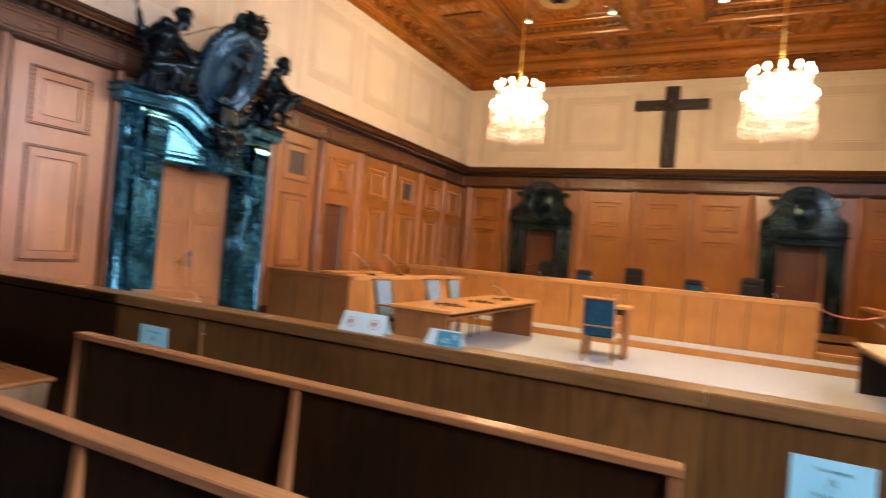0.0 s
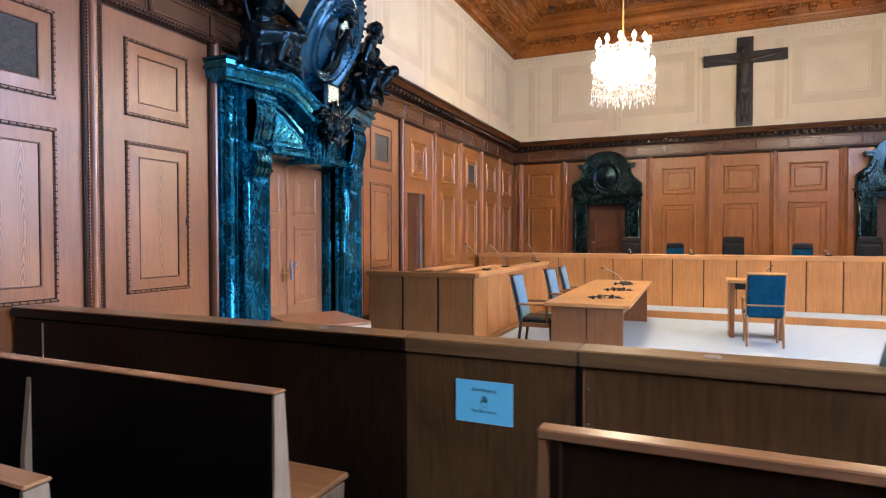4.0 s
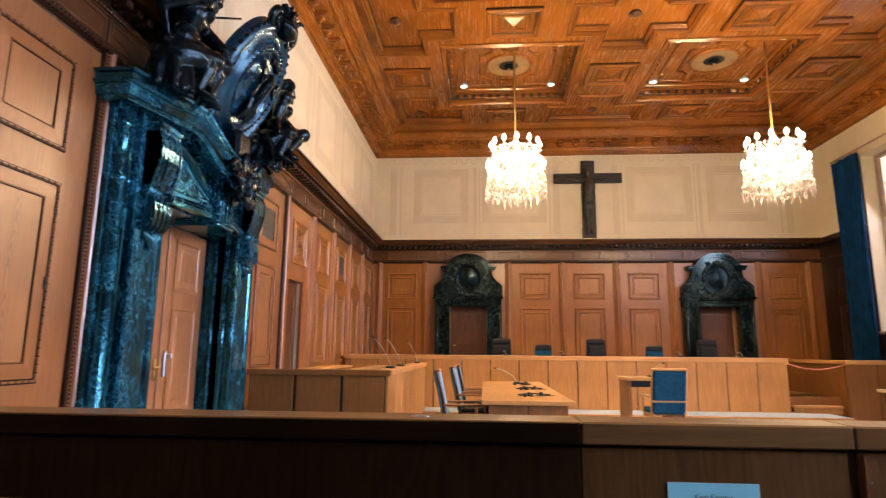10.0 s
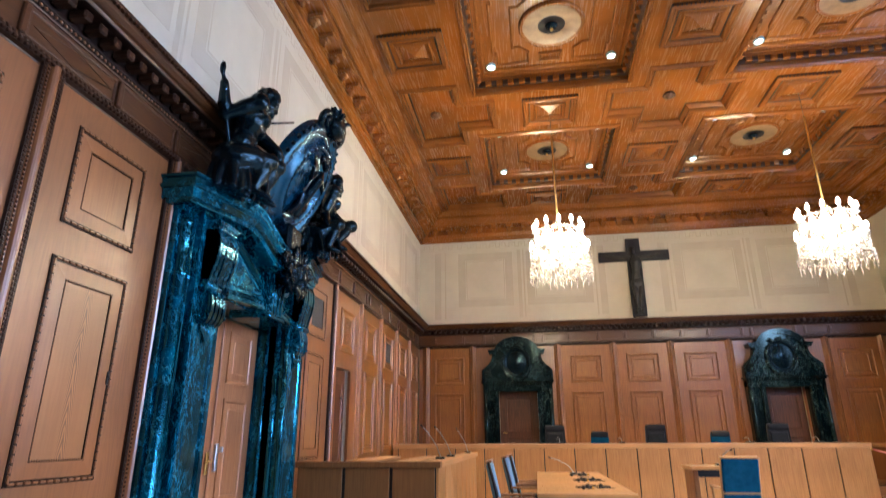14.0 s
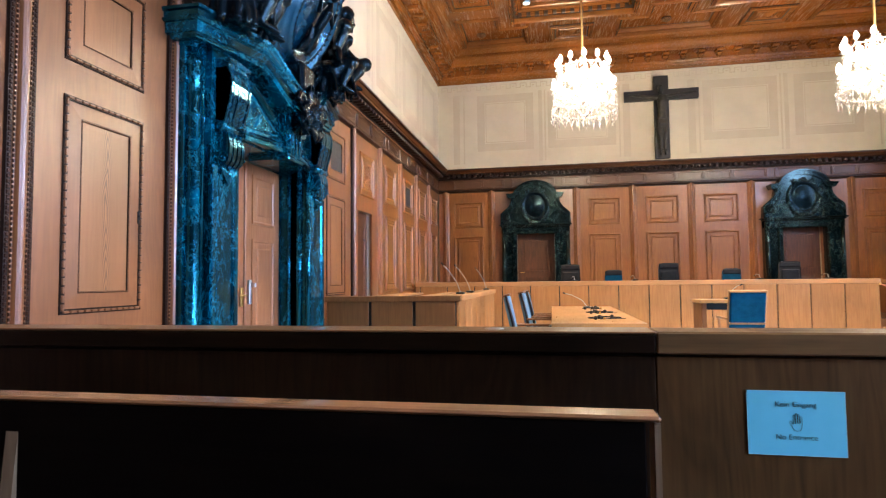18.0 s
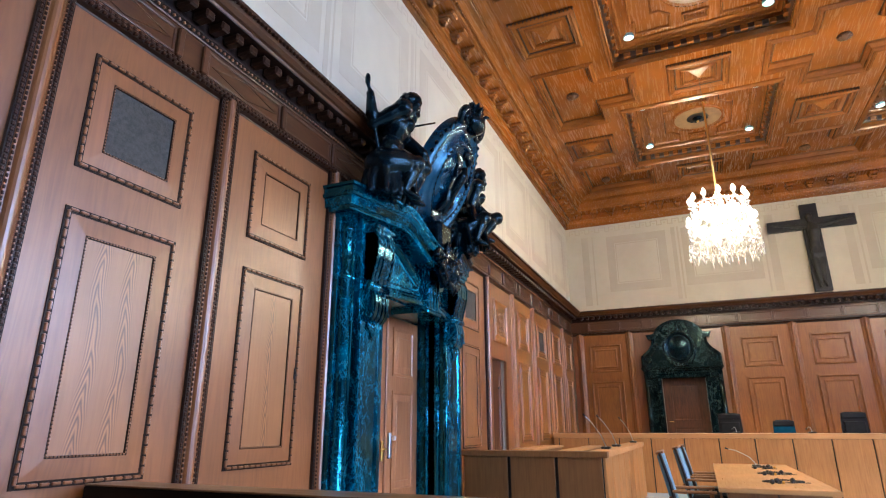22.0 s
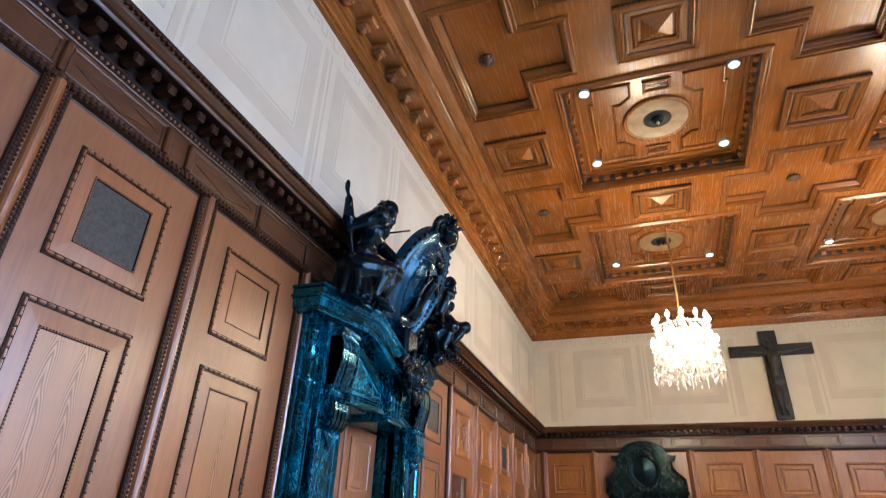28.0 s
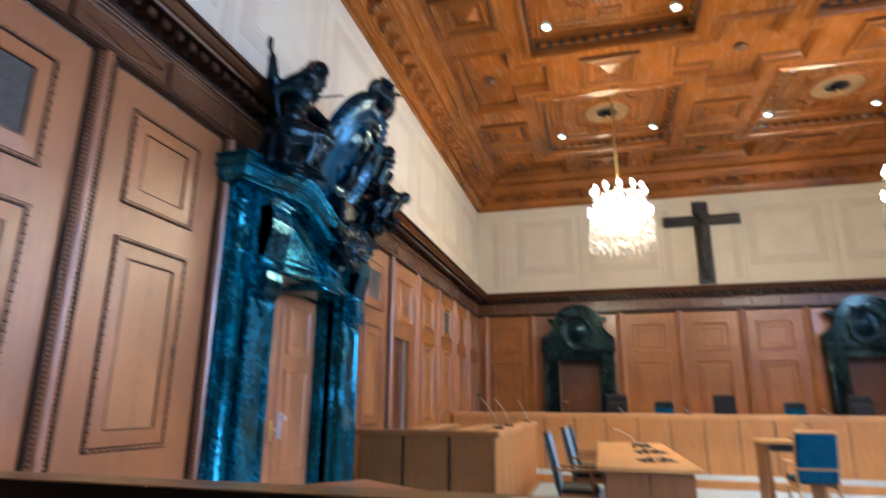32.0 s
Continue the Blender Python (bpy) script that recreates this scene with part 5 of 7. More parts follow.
dd = thing("door_double", (-7.6, PY, 0), "closed double door in red-brown oak with framed panels", "door", kind="structure")
for s in (-1, 1):
    y0, y1 = sorted((PY + s * 0.006, PY + s * 0.765))
    leaf = part("door_leaf", Mesh().box(-7.64, -7.59, y0, y1, 0.0, 2.53, 0.004), DOORWOOD, dd)
    for z0, z1 in ((0.12, 0.55), (0.68, 1.72), (1.88, 2.42)):
        part("door_panel", Mesh().rim("x", (-7.59, 1), y0 + 0.13, y1 - 0.13, z0, z1, ((0, 0), (0.0, 0.014), (0.025, 0.014), (0.04, 0.002), (0.10, 0.004), (0.11, 0.010), (0.12, 0.010), (min(0.248, (z1 - z0) / 2 - 0.002), 0.010))), DOORWOOD, leaf)
part("rebate_bead", Mesh().box(-7.59, -7.57, PY - 0.025, PY + 0.025, 0.0, 2.53, 0.006), DOORWOOD, dd)
part("lever_handle", Mesh().box(-7.58, -7.565, PY - 0.10, PY - 0.06, 1.00, 1.20, 0.004).tube([(-7.57, PY - 0.08, 1.12), (-7.52, PY - 0.08, 1.12), (-7.515, PY - 0.20, 1.12)], 0.011, 8), BRASS, dd, "brass lever handle")
part("lock_plate", Mesh().box(-7.59, -7.555, PY + 0.05, PY + 0.10, 1.02, 1.28, 0.008).box(-7.555, -7.50, PY + 0.06, PY + 0.09, 1.20, 1.25, 0.008), CHROME, dd, "steel lock plate")

# bronze cartouche leaning forward, with mask, scrolls and crown of leaves
car = thing("bronze_cartouche", (-6.95, 6.22, 3.1), "large black bronze oval cartouche with relief and leaf crown", "ornament")
C0 = Vector((-6.88, 6.24, 4.03))
tilt = pose(C0.x, C0.y, C0.z, 0, 26, 0)      # oval in the local y-z plane, leaning out at the top
m = Mesh()
prof = ((1.22, -0.10), (1.20, 0.02), (1.10, 0.06), (1.04, 0.02), (0.98, 0.0), (0.82, 0.06), (0.78, 0.10), (0.72, 0.08), (0.68, 0.02), (0.5, 0.05), (0.25, 0.075), (0.0, 0.085))
seg = 48
v = [tilt @ Vector((h, 0.46 * k * math.cos(2 * math.pi * i / seg), 0.62 * k * math.sin(2 * math.pi * i / seg))) for k, h in prof for i in range(seg)]
f = [(a * seg + i, a * seg + (i + 1) % seg, (a + 1) * seg + (i + 1) % seg, (a + 1) * seg + i) for a in range(len(prof) - 1) for i in range(seg)]
m.add(v, f, True)
part("shield", m, SHIELD, car, "polished dark bronze oval")
m = Mesh()
for i in range(44):
    a = 2 * math.pi * i / 44
    m.blob(tilt @ Vector((0.106, 0.36 * math.cos(a), 0.485 * math.sin(a))), 0.012, 6, 4)
part("bead_ring", m, BRONZE, car)["kind"] = "stuff"
m = Mesh()
rr = random.Random(3)
m.tube([tilt @ Vector((0.10, 0.02, -0.34)), tilt @ Vector((0.16, 0.0, -0.08)), tilt @ Vector((0.17, 0.02, 0.12)), tilt @ Vector((0.15, 0.03, 0.22))], [0.075, 0.05, 0.06, 0.035], 10)
m.blob(tilt @ Vector((0.17, 0.03, 0.29)), (0.045, 0.04, 0.05))
for s in (-1, 1):
    m.tube([tilt @ Vector((0.16, 0.08 * s, 0.16)), tilt @ Vector((0.19, 0.17 * s, 0.05)), tilt @ Vector((0.17, 0.20 * s, 0.19))], [0.035, 0.03, 0.022], 7)
for k in range(12):
    a = k * 0.8
    m.tube([tilt @ Vector((0.12, 0.06 * math.cos(a), -0.05 - 0.010 * k)), tilt @ Vector((0.15, 0.09 * math.cos(a) + 0.02, -0.20 - 0.006 * k)), tilt @ Vector((0.10, 0.10 * math.cos(a * 1.1), -0.38))], [0.018, 0.020, 0.010], 5)
for k in range(16):
    a = rr.uniform(0.3, 2.8)
    q = rr.uniform(0.10, 0.20)
    m.blob(tilt @ Vector((0.12 + 0.04 * rr.random(), 0.05 + q * math.cos(a), 0.28 + 0.5 * q * math.sin(a))), rr.uniform(0.02, 0.04), 6, 4)
sculpted(part("relief", m, BRONZE, car, "raised allegorical relief"), 0.010)
for s in (-1, 1):
    for cy, cz, r, st, fl in ((0.54, -0.45, 0.15, -1.5, 1), (0.20, 0.72, 0.12, 2.6, -1), (0.30, -0.72, 0.14, -2.0, 1)):
        pts = []
        for i in range(24):
            t = i / 23
            a = st + fl * 1.7 * 2 * math.pi * t
            q = r * (1 - 0.8 * t)
            pts.append(tilt @ Vector((0.06 * t, s * (cy + q * math.cos(a)), cz + q * math.sin(a))))
        part("scroll", Mesh().tube(pts, [0.05 - 0.03 * (i / 23) for i in range(24)], 8), BRONZE, car, "curling bronze scroll")
    m = Mesh()
    for k in range(22):
        a = -1.2 + k * 0.14
        m.blob(tilt @ Vector((0.02, s * 0.560 * math.cos(a), 0.75 * math.sin(a))), (0.026, 0.024, 0.026), 6, 4)
    part("edge_beads", m, BRONZE, car)["kind"] = "stuff"
    m = Mesh()
    for k in range(10):
        t = k / 9
        m.tube([tilt @ Vector((0.0, s * (0.2 + 0.3 * t), -0.70 + 0.12 * t)), tilt @ Vector((0.08, s * (0.3 + 0.35 * t), -0.80 + 0.1 * t)), tilt @ Vector((0.02, s * (0.42 + 0.36 * t), -0.74 + 0.2 * t))], [0.05, 0.04, 0.015], 6)
    sculpted(part("leaf_spray", m, BRONZE, car, "spray of bronze leaves under the oval"), 0.012)
m = Mesh()
top = tilt @ Vector((0.05, 0, 0.74))
m.blob(top, (0.13, 0.17, 0.12))
for k in range(34):
    a = k * 2.399
    up = (k % 9) / 9
    d = Vector((0.55 * math.cos(a), math.sin(a), 0.25 + 1.3 * (1 - up))).normalized()
    L = 0.13 + 0.10 * rr.random()
    p0 = top + d * 0.08
    m.tube([p0, p0 + d * L * 0.6 + Vector((0, 0, 0.02)), p0 + d * L + Vector((0, 0, -0.03))], [0.035, 0.026, 0.004], 5)
sculpted(part("leaf_crown", m, BRONZE, car, "spiky crown of bronze leaves"), 0.011)
m = Mesh()
mk = Vector((-6.87, 6.29, 2.92))
head_of(m, mk, (1, 0.05, -0.25), 1.25)
for k in range(30):                             # wild hair round the face
    a = -0.9 + k * 0.165
    q = 0.15 + 0.04 * (k % 3)
    c = mk + Vector((-0.02 + 0.03 * (k % 2), q * math.cos(a) * 1.05, 0.06 + q * math.sin(a) * 1.2))
    tip_ = c + Vector((0.05, 0.07 * math.cos(a + 0.9), 0.07 * math.sin(a + 0.9)))
    m.tube([mk + Vector((0, 0.07 * math.cos(a), 0.05 + 0.08 * math.sin(a))), c, tip_], [0.045, 0.036, 0.012], 7)
for s in (-1, 1):
    for k in range(5):                          # beard locks and side volutes
        m.tube([mk + Vector((0.06, (0.02 + 0.02 * k) * s, -0.10)), mk + Vector((0.07, (0.03 + 0.028 * k) * s, -0.17 + 0.012 * k)), mk + Vector((0.04, (0.02 + 0.035 * k) * s, -0.24 + 0.03 * k))], [0.026, 0.020, 0.006], 6)
    m.tube([mk + Vector((0.0, (0.24 + 0.10 * (1 - t) * math.cos(t * 9)) * s, 0.14 + 0.10 * (1 - t) * math.sin(t * 9))) for t in [i / 20 for i in range(21)]], [0.042 - 0.022 * i / 20 for i in range(21)], 7)
m.box(WX, mk.x - 0.02, mk.y - 0.16, mk.y + 0.16, mk.z - 0.02, mk.z + 0.62, 0.04)
sculpted(part("mask", m, BRONZE, car, "bronze mask with curling hair"), 0.009)

seated_figure("bronze_statue", "black bronze seated figure leaning on a long staff", (-6.87, 5.32, 4.47), (0.5, 0.8, -0.35), (-6.97, 5.17, 4.16), (-7.06, 5.08, 3.76), (0.75, 0.6, 0),
              (((-7.04, 4.86, 4.10), (-7.02, 4.77, 4.36)), ((-6.78, 5.42, 3.98), (-6.80, 5.56, 3.88))),
              (((-6.78, 5.30, 3.82), (-6.86, 5.20, 3.52)), ((-6.80, 5.50, 3.86), (-6.92, 5.44, 3.54))),
              (((-6.90, 5.36, 3.84), (-6.90, 5.42, 3.56)), ((-7.0, 5.20, 3.80), (-6.98, 5.22, 3.50))),
              [(-7.03, 4.73, 4.50), (-7.02, 4.85, 4.10), (-7.0, 5.08, 3.50)])
seated_figure("bronze_statue", "black bronze seated figure with a raised knee", (-6.86, 7.30, 4.46), (0.75, 0.65, -0.15), (-6.95, 7.20, 4.14), (-7.04, 7.12, 3.74), (0.8, 0.6, 0),
              (((-6.86, 6.98, 3.98), (-6.80, 6.90, 3.82)), ((-6.82, 7.46, 4.02), (-6.70, 7.46, 3.94))),
              (((-6.74, 7.18, 3.88), (-6.82, 7.06, 3.58)), ((-6.68, 7.50, 3.97), (-6.80, 7.28, 3.68))),
              (((-6.86, 7.30, 3.84), (-6.80, 7.34, 3.52)), ((-6.98, 7.06, 3.78), (-6.94, 7.06, 3.48))))

tagged(build("bronze_rod", Mesh().tube([(-6.86, 5.33, 4.26), (-6.86, 5.90, 4.60)], 0.011, 8), BRONZE, (-6.85, 5.4, 4.3)), "thin black bronze rod between figure and cartouche", "ornament")

# pair of smaller portals in the north wall
def small_portal(px):
    Y0, F = WY - 0.005, WY - 0.30
    p = thing("marble_portal", (px, WY, 0), "dark green marble door surround with arched crest", "portal", "portals behind the bench", "structure")
    for s in (-1, 1):
        def xb(a, b):
            return sorted((px + s * a, px + s * b))
        part("jamb", Mesh().box(*xb(0.50, 0.88), F + 0.06, Y0, 0.4, 2.62, 0.02), GREENMARBLE, p)
        part("jamb_roll", Mesh().tube([(px + s * 0.82, F + 0.06, 0.4), (px + s * 0.82, F + 0.06, 2.62)], 0.05, 10), GREENMARBLE, p)
        part("inner_moulding", Mesh().box(*xb(0.49, 0.60), F, F + 0.10, 0.4, 2.50, 0.02), GREENMARBLE, p)
    part("lintel", Mesh().box(px - 0.88, px + 0.88, F + 0.03, Y0, 2.44, 2.62, 0.02).box(px - 0.90, px + 0.90, F - 0.01, Y0, 2.62, 2.66, 0.012).box(px - 0.93, px + 0.93, F - 0.04, Y0, 2.66, 2.70, 0.012), GREENMARBLE, p)
    part("inner_lintel", Mesh().box(px - 0.60, px + 0.60, F, F + 0.10, 2.44, 2.55, 0.02), GREENMARBLE, p)
    side_line = [(-0.88, 2.70), (-0.87, 2.98), (-0.80, 3.04), (-0.70, 3.12), (-0.62, 3.24), (-0.59, 3.40)]
    arc = [(-0.50 * math.cos(a), 3.40 + 0.36 * math.sin(a)) for a in [i * math.pi / 16 for i in range(17)]]
    half = side_line + arc + [(-x, z) for x, z in reversed(side_line)]
    part("crest", Mesh().prism([(px + x, z) for x, z in half], "y", F + 0.06, Y0), GREENMARBLE, p, "arched marble crest")
    # hood: short level ears and a round arch between, in three steps
    for o, t0, t1, deep in ((0.0, 0.0, 0.045, 0.0), (0.0, 0.045, 0.075, 0.03), (0.0, 0.075, 0.11, 0.06)):
        lo, hi = [], []
        for q, zt in ((t0, lo), (t1, hi)):
            zt += [(-0.70 - q * 0.4, 3.395 + q), (-0.53 - q, 3.395 + q)]
            zt += [(-(0.47 + q) * math.cos(a), 3.40 + (0.33 + q) * math.sin(a)) for a in [0.28 + i * (math.pi - 0.56) / 18 for i in range(19)]]
            zt += [(0.53 + q, 3.395 + q), (0.70 + q * 0.4, 3.395 + q)]
        hood = Mesh()
        for k in range(len(lo) - 1):
            hood.prism([(px + lo[k][0], lo[k][1]), (px + lo[k + 1][0], lo[k + 1][1]), (px + hi[k + 1][0], hi[k + 1][1]), (px + hi[k][0], hi[k][1])], "y", F - deep, Y0)
        part("hood", hood, GREENMARBLE, p)
    for s in (-1, 1):
        sc = [Vector((px + s * (0.73 + q * math.cos(a)), F + 0.03, 2.90 + q * math.sin(a))) for q, a in [(0.10 * (1 - 0.8 * i / 21), 2.2 - i * 0.45) for i in range(22)]]
        part("shoulder_scroll", Mesh().tube(sc, [0.034 - 0.018 * i / 21 for i in range(22)], 6), GREENMARBLE, p)
        part("shoulder_edge", Mesh().tube([(px + s * -x, F + 0.04, z) for x, z in side_line], 0.034, 8), GREENMARBLE, p)
        part("panel_line", Mesh().tube([(px + s * x, F + 0.052, z) for x, z in ((0.50, 3.30), (0.54, 3.16), (0.62, 3.04), (0.72, 2.97))], 0.018, 6), GREENMARBLE, p)
    m = Mesh()
    seg = 30
    prof = ((1.0, 0.0), (1.0, -0.05), (0.93, -0.062), (0.86, -0.040), (0.80, -0.022), (0.72, -0.028), (0.4, -0.05), (0.0, -0.058))
    m.add([(px + 0.33 * k * math.cos(2 * math.pi * i / seg), F + 0.06 + h, 3.17 + 0.385 * k * math.sin(2 * math.pi * i / seg)) for k, h in prof for i in range(seg)],
          [(a * seg + i, a * seg + (i + 1) % seg, (a + 1) * seg + (i + 1) % seg, (a + 1) * seg + i) for a in range(len(prof) - 1) for i in range(seg)], True)
    part("shield", m, BRONZE, p, "dark oval shield")
    part("shield_rim", Mesh().tube([(px + 0.345 * math.cos(2 * math.pi * i / 40), F + 0.008, 3.17 + 0.40 * math.sin(2 * math.pi * i / 40)) for i in range(41)], 0.026, 8), GREENMARBLE, p, "raised oval marble rim")
    m = Mesh()
    for s in (-1, 1):                           # pale scrolls that hold the shield
        m.tube([(px + s * 0.36 * math.cos(a), F + 0.01, 3.17 + 0.43 * math.sin(a)) for a in [-1.35 + i * 0.075 for i in range(17)]], [0.016 + 0.014 * math.sin(math.pi * i / 16) for i in range(17)], 7)
        m.tube([(px + s * (0.20 + 0.06 * (1 - t) * math.cos(t * 10)), F + 0.0, 3.56 + 0.05 * (1 - t) * math.sin(t * 10)) for t in [i / 14 for i in range(15)]], 0.016, 6)
        m.blob((px + 0.10 * s, F + 0.0, 2.745), (0.07, 0.035, 0.035), 8, 5)
        m.blob((px + 0.22 * s, F + 0.01, 2.80), (0.05, 0.03, 0.03), 8, 5)
    m.blob((px, F - 0.01, 2.745), (0.06, 0.045, 0.055))
    m.blob((px, F - 0.01, 3.60), (0.07, 0.04, 0.05))
    part("carving", m, GREENMARBLE, p, "carved scrolls and shell")
    d = thing("door_north", (px, WY + 0.1, 0.45), "closed dark red-brown oak door", "door", "doors behind the bench", "structure")
    part("door_leaf", Mesh().box(px - 0.49, px + 0.49, WY + 0.08, WY + 0.13, 0.45, 2.46, 0.004), DARKDOOR, d)
    for z0, z1 in ((0.6, 1.32), (1.46, 2.32)):
        part("door_panel", Mesh().rim("y", (WY + 0.08, -1), px - 0.33, px + 0.33, z0, z1, ((0, 0), (0.0, 0.014), (0.025, 0.014), (0.04, 0.002), (0.08, 0.006), (0.328, 0.006))), DARKDOOR, d)
    part("door_handle", Mesh().tube([(px - 0.41, WY + 0.07, 1.44), (px - 0.41, WY + 0.03, 1.44), (px - 0.32, WY + 0.025, 1.44)], 0.012, 8), BRASS, d, "brass lever handle")
    part("reveal", Mesh().box(px - 0.52, px - 0.495, WY - 0.2, WY + 0.14, 0.4, 2.46).box(px + 0.495, px + 0.52, WY - 0.2, WY + 0.14, 0.4, 2.46).box(px - 0.52, px + 0.52, WY - 0.2, WY + 0.14, 2.46, 2.5), GREENMARBLE, p)


small_portal(CX - 3.2)
small_portal(CX + 3.2)

# ---- judges' bench, platform, side boxes ----
setting("platform_front", Mesh().box(-7.40, 2.36, 12.10, 13.0, 0.0, 0.135, 0.004), BENCHWOOD, "low orange-brown wooden step before the bench")
setting("platform_carpet", Mesh().box(-7.40, 2.34, 12.125, 12.99, 0.135, 0.142), CARPET, "pale carpet on the low step")
setting("platform_rear", Mesh().box(-7.40, 4.33, 13.0, YB - 0.35, 0.0, 0.45), BOXWOOD, "raised wooden floor behind the bench")
jb = thing("judges_bench", (-2.85, 12.97, 0.14), "long orange-brown veneered judges' bench with plain panels", "bench")
JX0, JX1 = -7.36, 1.66
part("carcass", Mesh().box(JX0, JX1, 12.975, 13.03, 0.142, 1.115), BLACK, jb, "dark joints behind the panels")
n = 15
wd = 0.594
x1 = JX1
while x1 > JX0 + 0.1:
    x0 = max(x1 - wd, JX0)
    part("panel", Mesh().box(x0 + 0.010, x1 - 0.010, 12.945, 12.975, 0.142, 1.112, 0.003), BENCHWOOD, jb)
    x1 -= wd
part("top", Mesh().box(JX0, JX1 + 0.02, 12.93, 13.62, 1.115, 1.205, 0.005), BENCHTOP, jb, "thick veneered bench top")
part("end_panel", Mesh().box(JX1 - 0.03, JX1 + 0.01, 12.98, 13.6, 0.142, 1.115, 0.003), BENCHWOOD, jb)
st = thing("steps", (2.15, 13.2, 0.14), "short wooden steps up to the bench", "steps")
for i, (z, y) in enumerate(((0.29, 12.86), (0.45, 13.16))):
    part("tread", Mesh().box(1.70, 2.62, y, y + 0.6, z - 0.045, z, 0.006), BENCHTOP, st)
    part("riser", Mesh().box(1.70, 2.62, y + 0.03, y + 0.06, z - 0.155, z - 0.045), BENCHWOOD, st)
cb2 = thing("clerk_box", (3.5, 12.8, 0), "brown veneered side box beside the bench", "box")
part("front_panel", Mesh().box(2.66, 3.22, 12.72, 12.76, 0.0, 1.10, 0.003), BOXWOOD, cb2)
part("front_panel", Mesh().box(3.236, 3.80, 12.72, 12.76, 0.0, 1.10, 0.003), BOXWOOD, cb2)
part("front_panel", Mesh().box(3.816, 4.31, 12.72, 12.76, 0.0, 1.10, 0.003), BOXWOOD, cb2)
part("carcass", Mesh().box(2.69, 4.31, 12.765, 12.79, 0.0, 1.10), BLACK, cb2)
part("side_panel", Mesh().box(2.66, 2.70, 12.80, 15.0, 0.0, 1.10, 0.003), BOXWOOD, cb2)
part("top", Mesh().box(2.64, 4.32, 12.70, 13.3, 1.10, 1.175, 0.005).box(2.64, 2.80, 13.3, 15.0, 1.10, 1.175, 0.005), BENCHTOP, cb2)
m = Mesh()
pts = [(1.68 + 0.98 * t, 12.98 - 0.2 * t, 1.10 - 0.32 * t * (1 - t) * 1.4) for t in [i / 16 for i in range(17)]]
m.tube(pts, 0.014, 8)
rp = thing("barrier_rope", (2.15, 12.9, 1.0), "thin red cord hung across the steps", "rope")
part("cord", m, ROPE, rp)
part("hook", Mesh().blob(pts[0], 0.025, 8, 5), BRASS, rp)
part("hook", Mesh().blob(pts[-1], 0.025, 8, 5), BRASS, rp)

dock = thing("dock", (-6.45, 10.2, 0), "brown veneered box with a thick top rail", "box")
for a, b in ((-7.36, -6.77), (-6.754, -6.18), (-6.164, -5.625)):
    part("near_panel", Mesh().box(a + 0.013, b - 0.013, 7.905, 7.935, 0.06, 0.985, 0.003), BOXWOOD, dock)
part("carcass", Mesh().box(-7.36, -5.66, 7.935, 7.96, 0.0, 0.985), BLACK, dock)
y = 7.93
while y < 12.3:
    # East side paler than the near face: window light put into the veneer.
    part("side_panel", Mesh().box(-5.625, -5.595, y + 0.008, y + 0.562, 0.06, 0.985, 0.003), BENCHWOOD, dock)
    y += 0.57
part("side_carcass", Mesh().box(-5.66, -5.626, 7.94, 12.48, 0.0, 0.985), BLACK, dock)
part("base_board", Mesh().box(-7.36, -5.57, 7.88, 7.93, 0.0, 0.06, 0.004).box(-5.62, -5.50, 7.93, 12.1, 0.0, 0.05, 0.004), BOXWOOD, dock)
part("top_rail", Mesh().box(-7.38, -5.565, 7.88, 8.03, 0.985, 1.055, 0.005), BOXWOOD, dock, "dark veneered top rail")
part("side_rail", Mesh().box(-5.80, -5.565, 8.035, 12.5, 0.985, 1.057, 0.005), BENCHTOP, dock, "pale veneered top rail")
for ax0, ax1, ay0, ay1 in ((-7.06, -6.72, 8.95, 10.9), (-6.32, -6.10, 8.65, 11.0)):
    b = thing("dock_desk", ((ax0 + ax1) / 2, ay0, 0), "long narrow desk with a pale veneered top inside the dock", "desk", "desks in the dock")
    part("desktop", Mesh().box(ax0, ax1, ay0, ay1, 1.005, 1.035, 0.006), BENCHTOP, b)
    part("modesty_panel", Mesh().box(ax1 - 0.05, ax1 - 0.02, ay0 + 0.03, ay1 - 0.03, 0.10, 1.004, 0.004), BOXWOOD, b)
    for ya in (ay0 + 0.03, ay1 - 0.06):
        part("end_panel", Mesh().box(ax0 + 0.02, ax1 - 0.051, ya, ya + 0.03, 0.0, 1.004, 0.004), BOXWOOD, b)


# ---- tables and chairs ----
def long_table(name, label, x0, x1, y0, y1, h, under=0.10, side=None, top=None):
    side = side or TABLESIDE
    t = thing(name, ((x0 + x1) / 2, (y0 + y1) / 2, 0), label, "table")
    part("tabletop", Mesh().box(x0, x1, y0, y1, h - 0.045, h, 0.005), (top or TABLETOP), t)
    for k, y in enumerate((y0 + 0.05, y1 - 0.11)):
        w2 = (x1 - x0 - 0.16) / 2
        for j in (0, 1):
            part("end_panel", Mesh().box(x0 + 0.08 + j * (w2 + 0.006), x0 + 0.08 + j * (w2 + 0.006) + w2 - 0.006, y, y + 0.06, 0.0, h - 0.045, 0.004), side, t)
    for y in (y0 + 0.07, y1 - 0.09):
        part("dark_joint", Mesh().box((x0 + x1) / 2 - 0.03, (x0 + x1) / 2 + 0.03, y, y + 0.02, 0.0, h - 0.05), BLACK, t)
    part("shelf", Mesh().box(x0 + 0.10, x1 - 0.10, y0 + 0.11, y1 - 0.11, h - under - 0.045, h - under - 0.02, 0.003), side, t)
    part("rail", Mesh().box(x0 + 0.08, x0 + 0.11, y0 + 0.11, y1 - 0.11, h - 0.14, h - 0.045, 0.003), side, t)
    return t


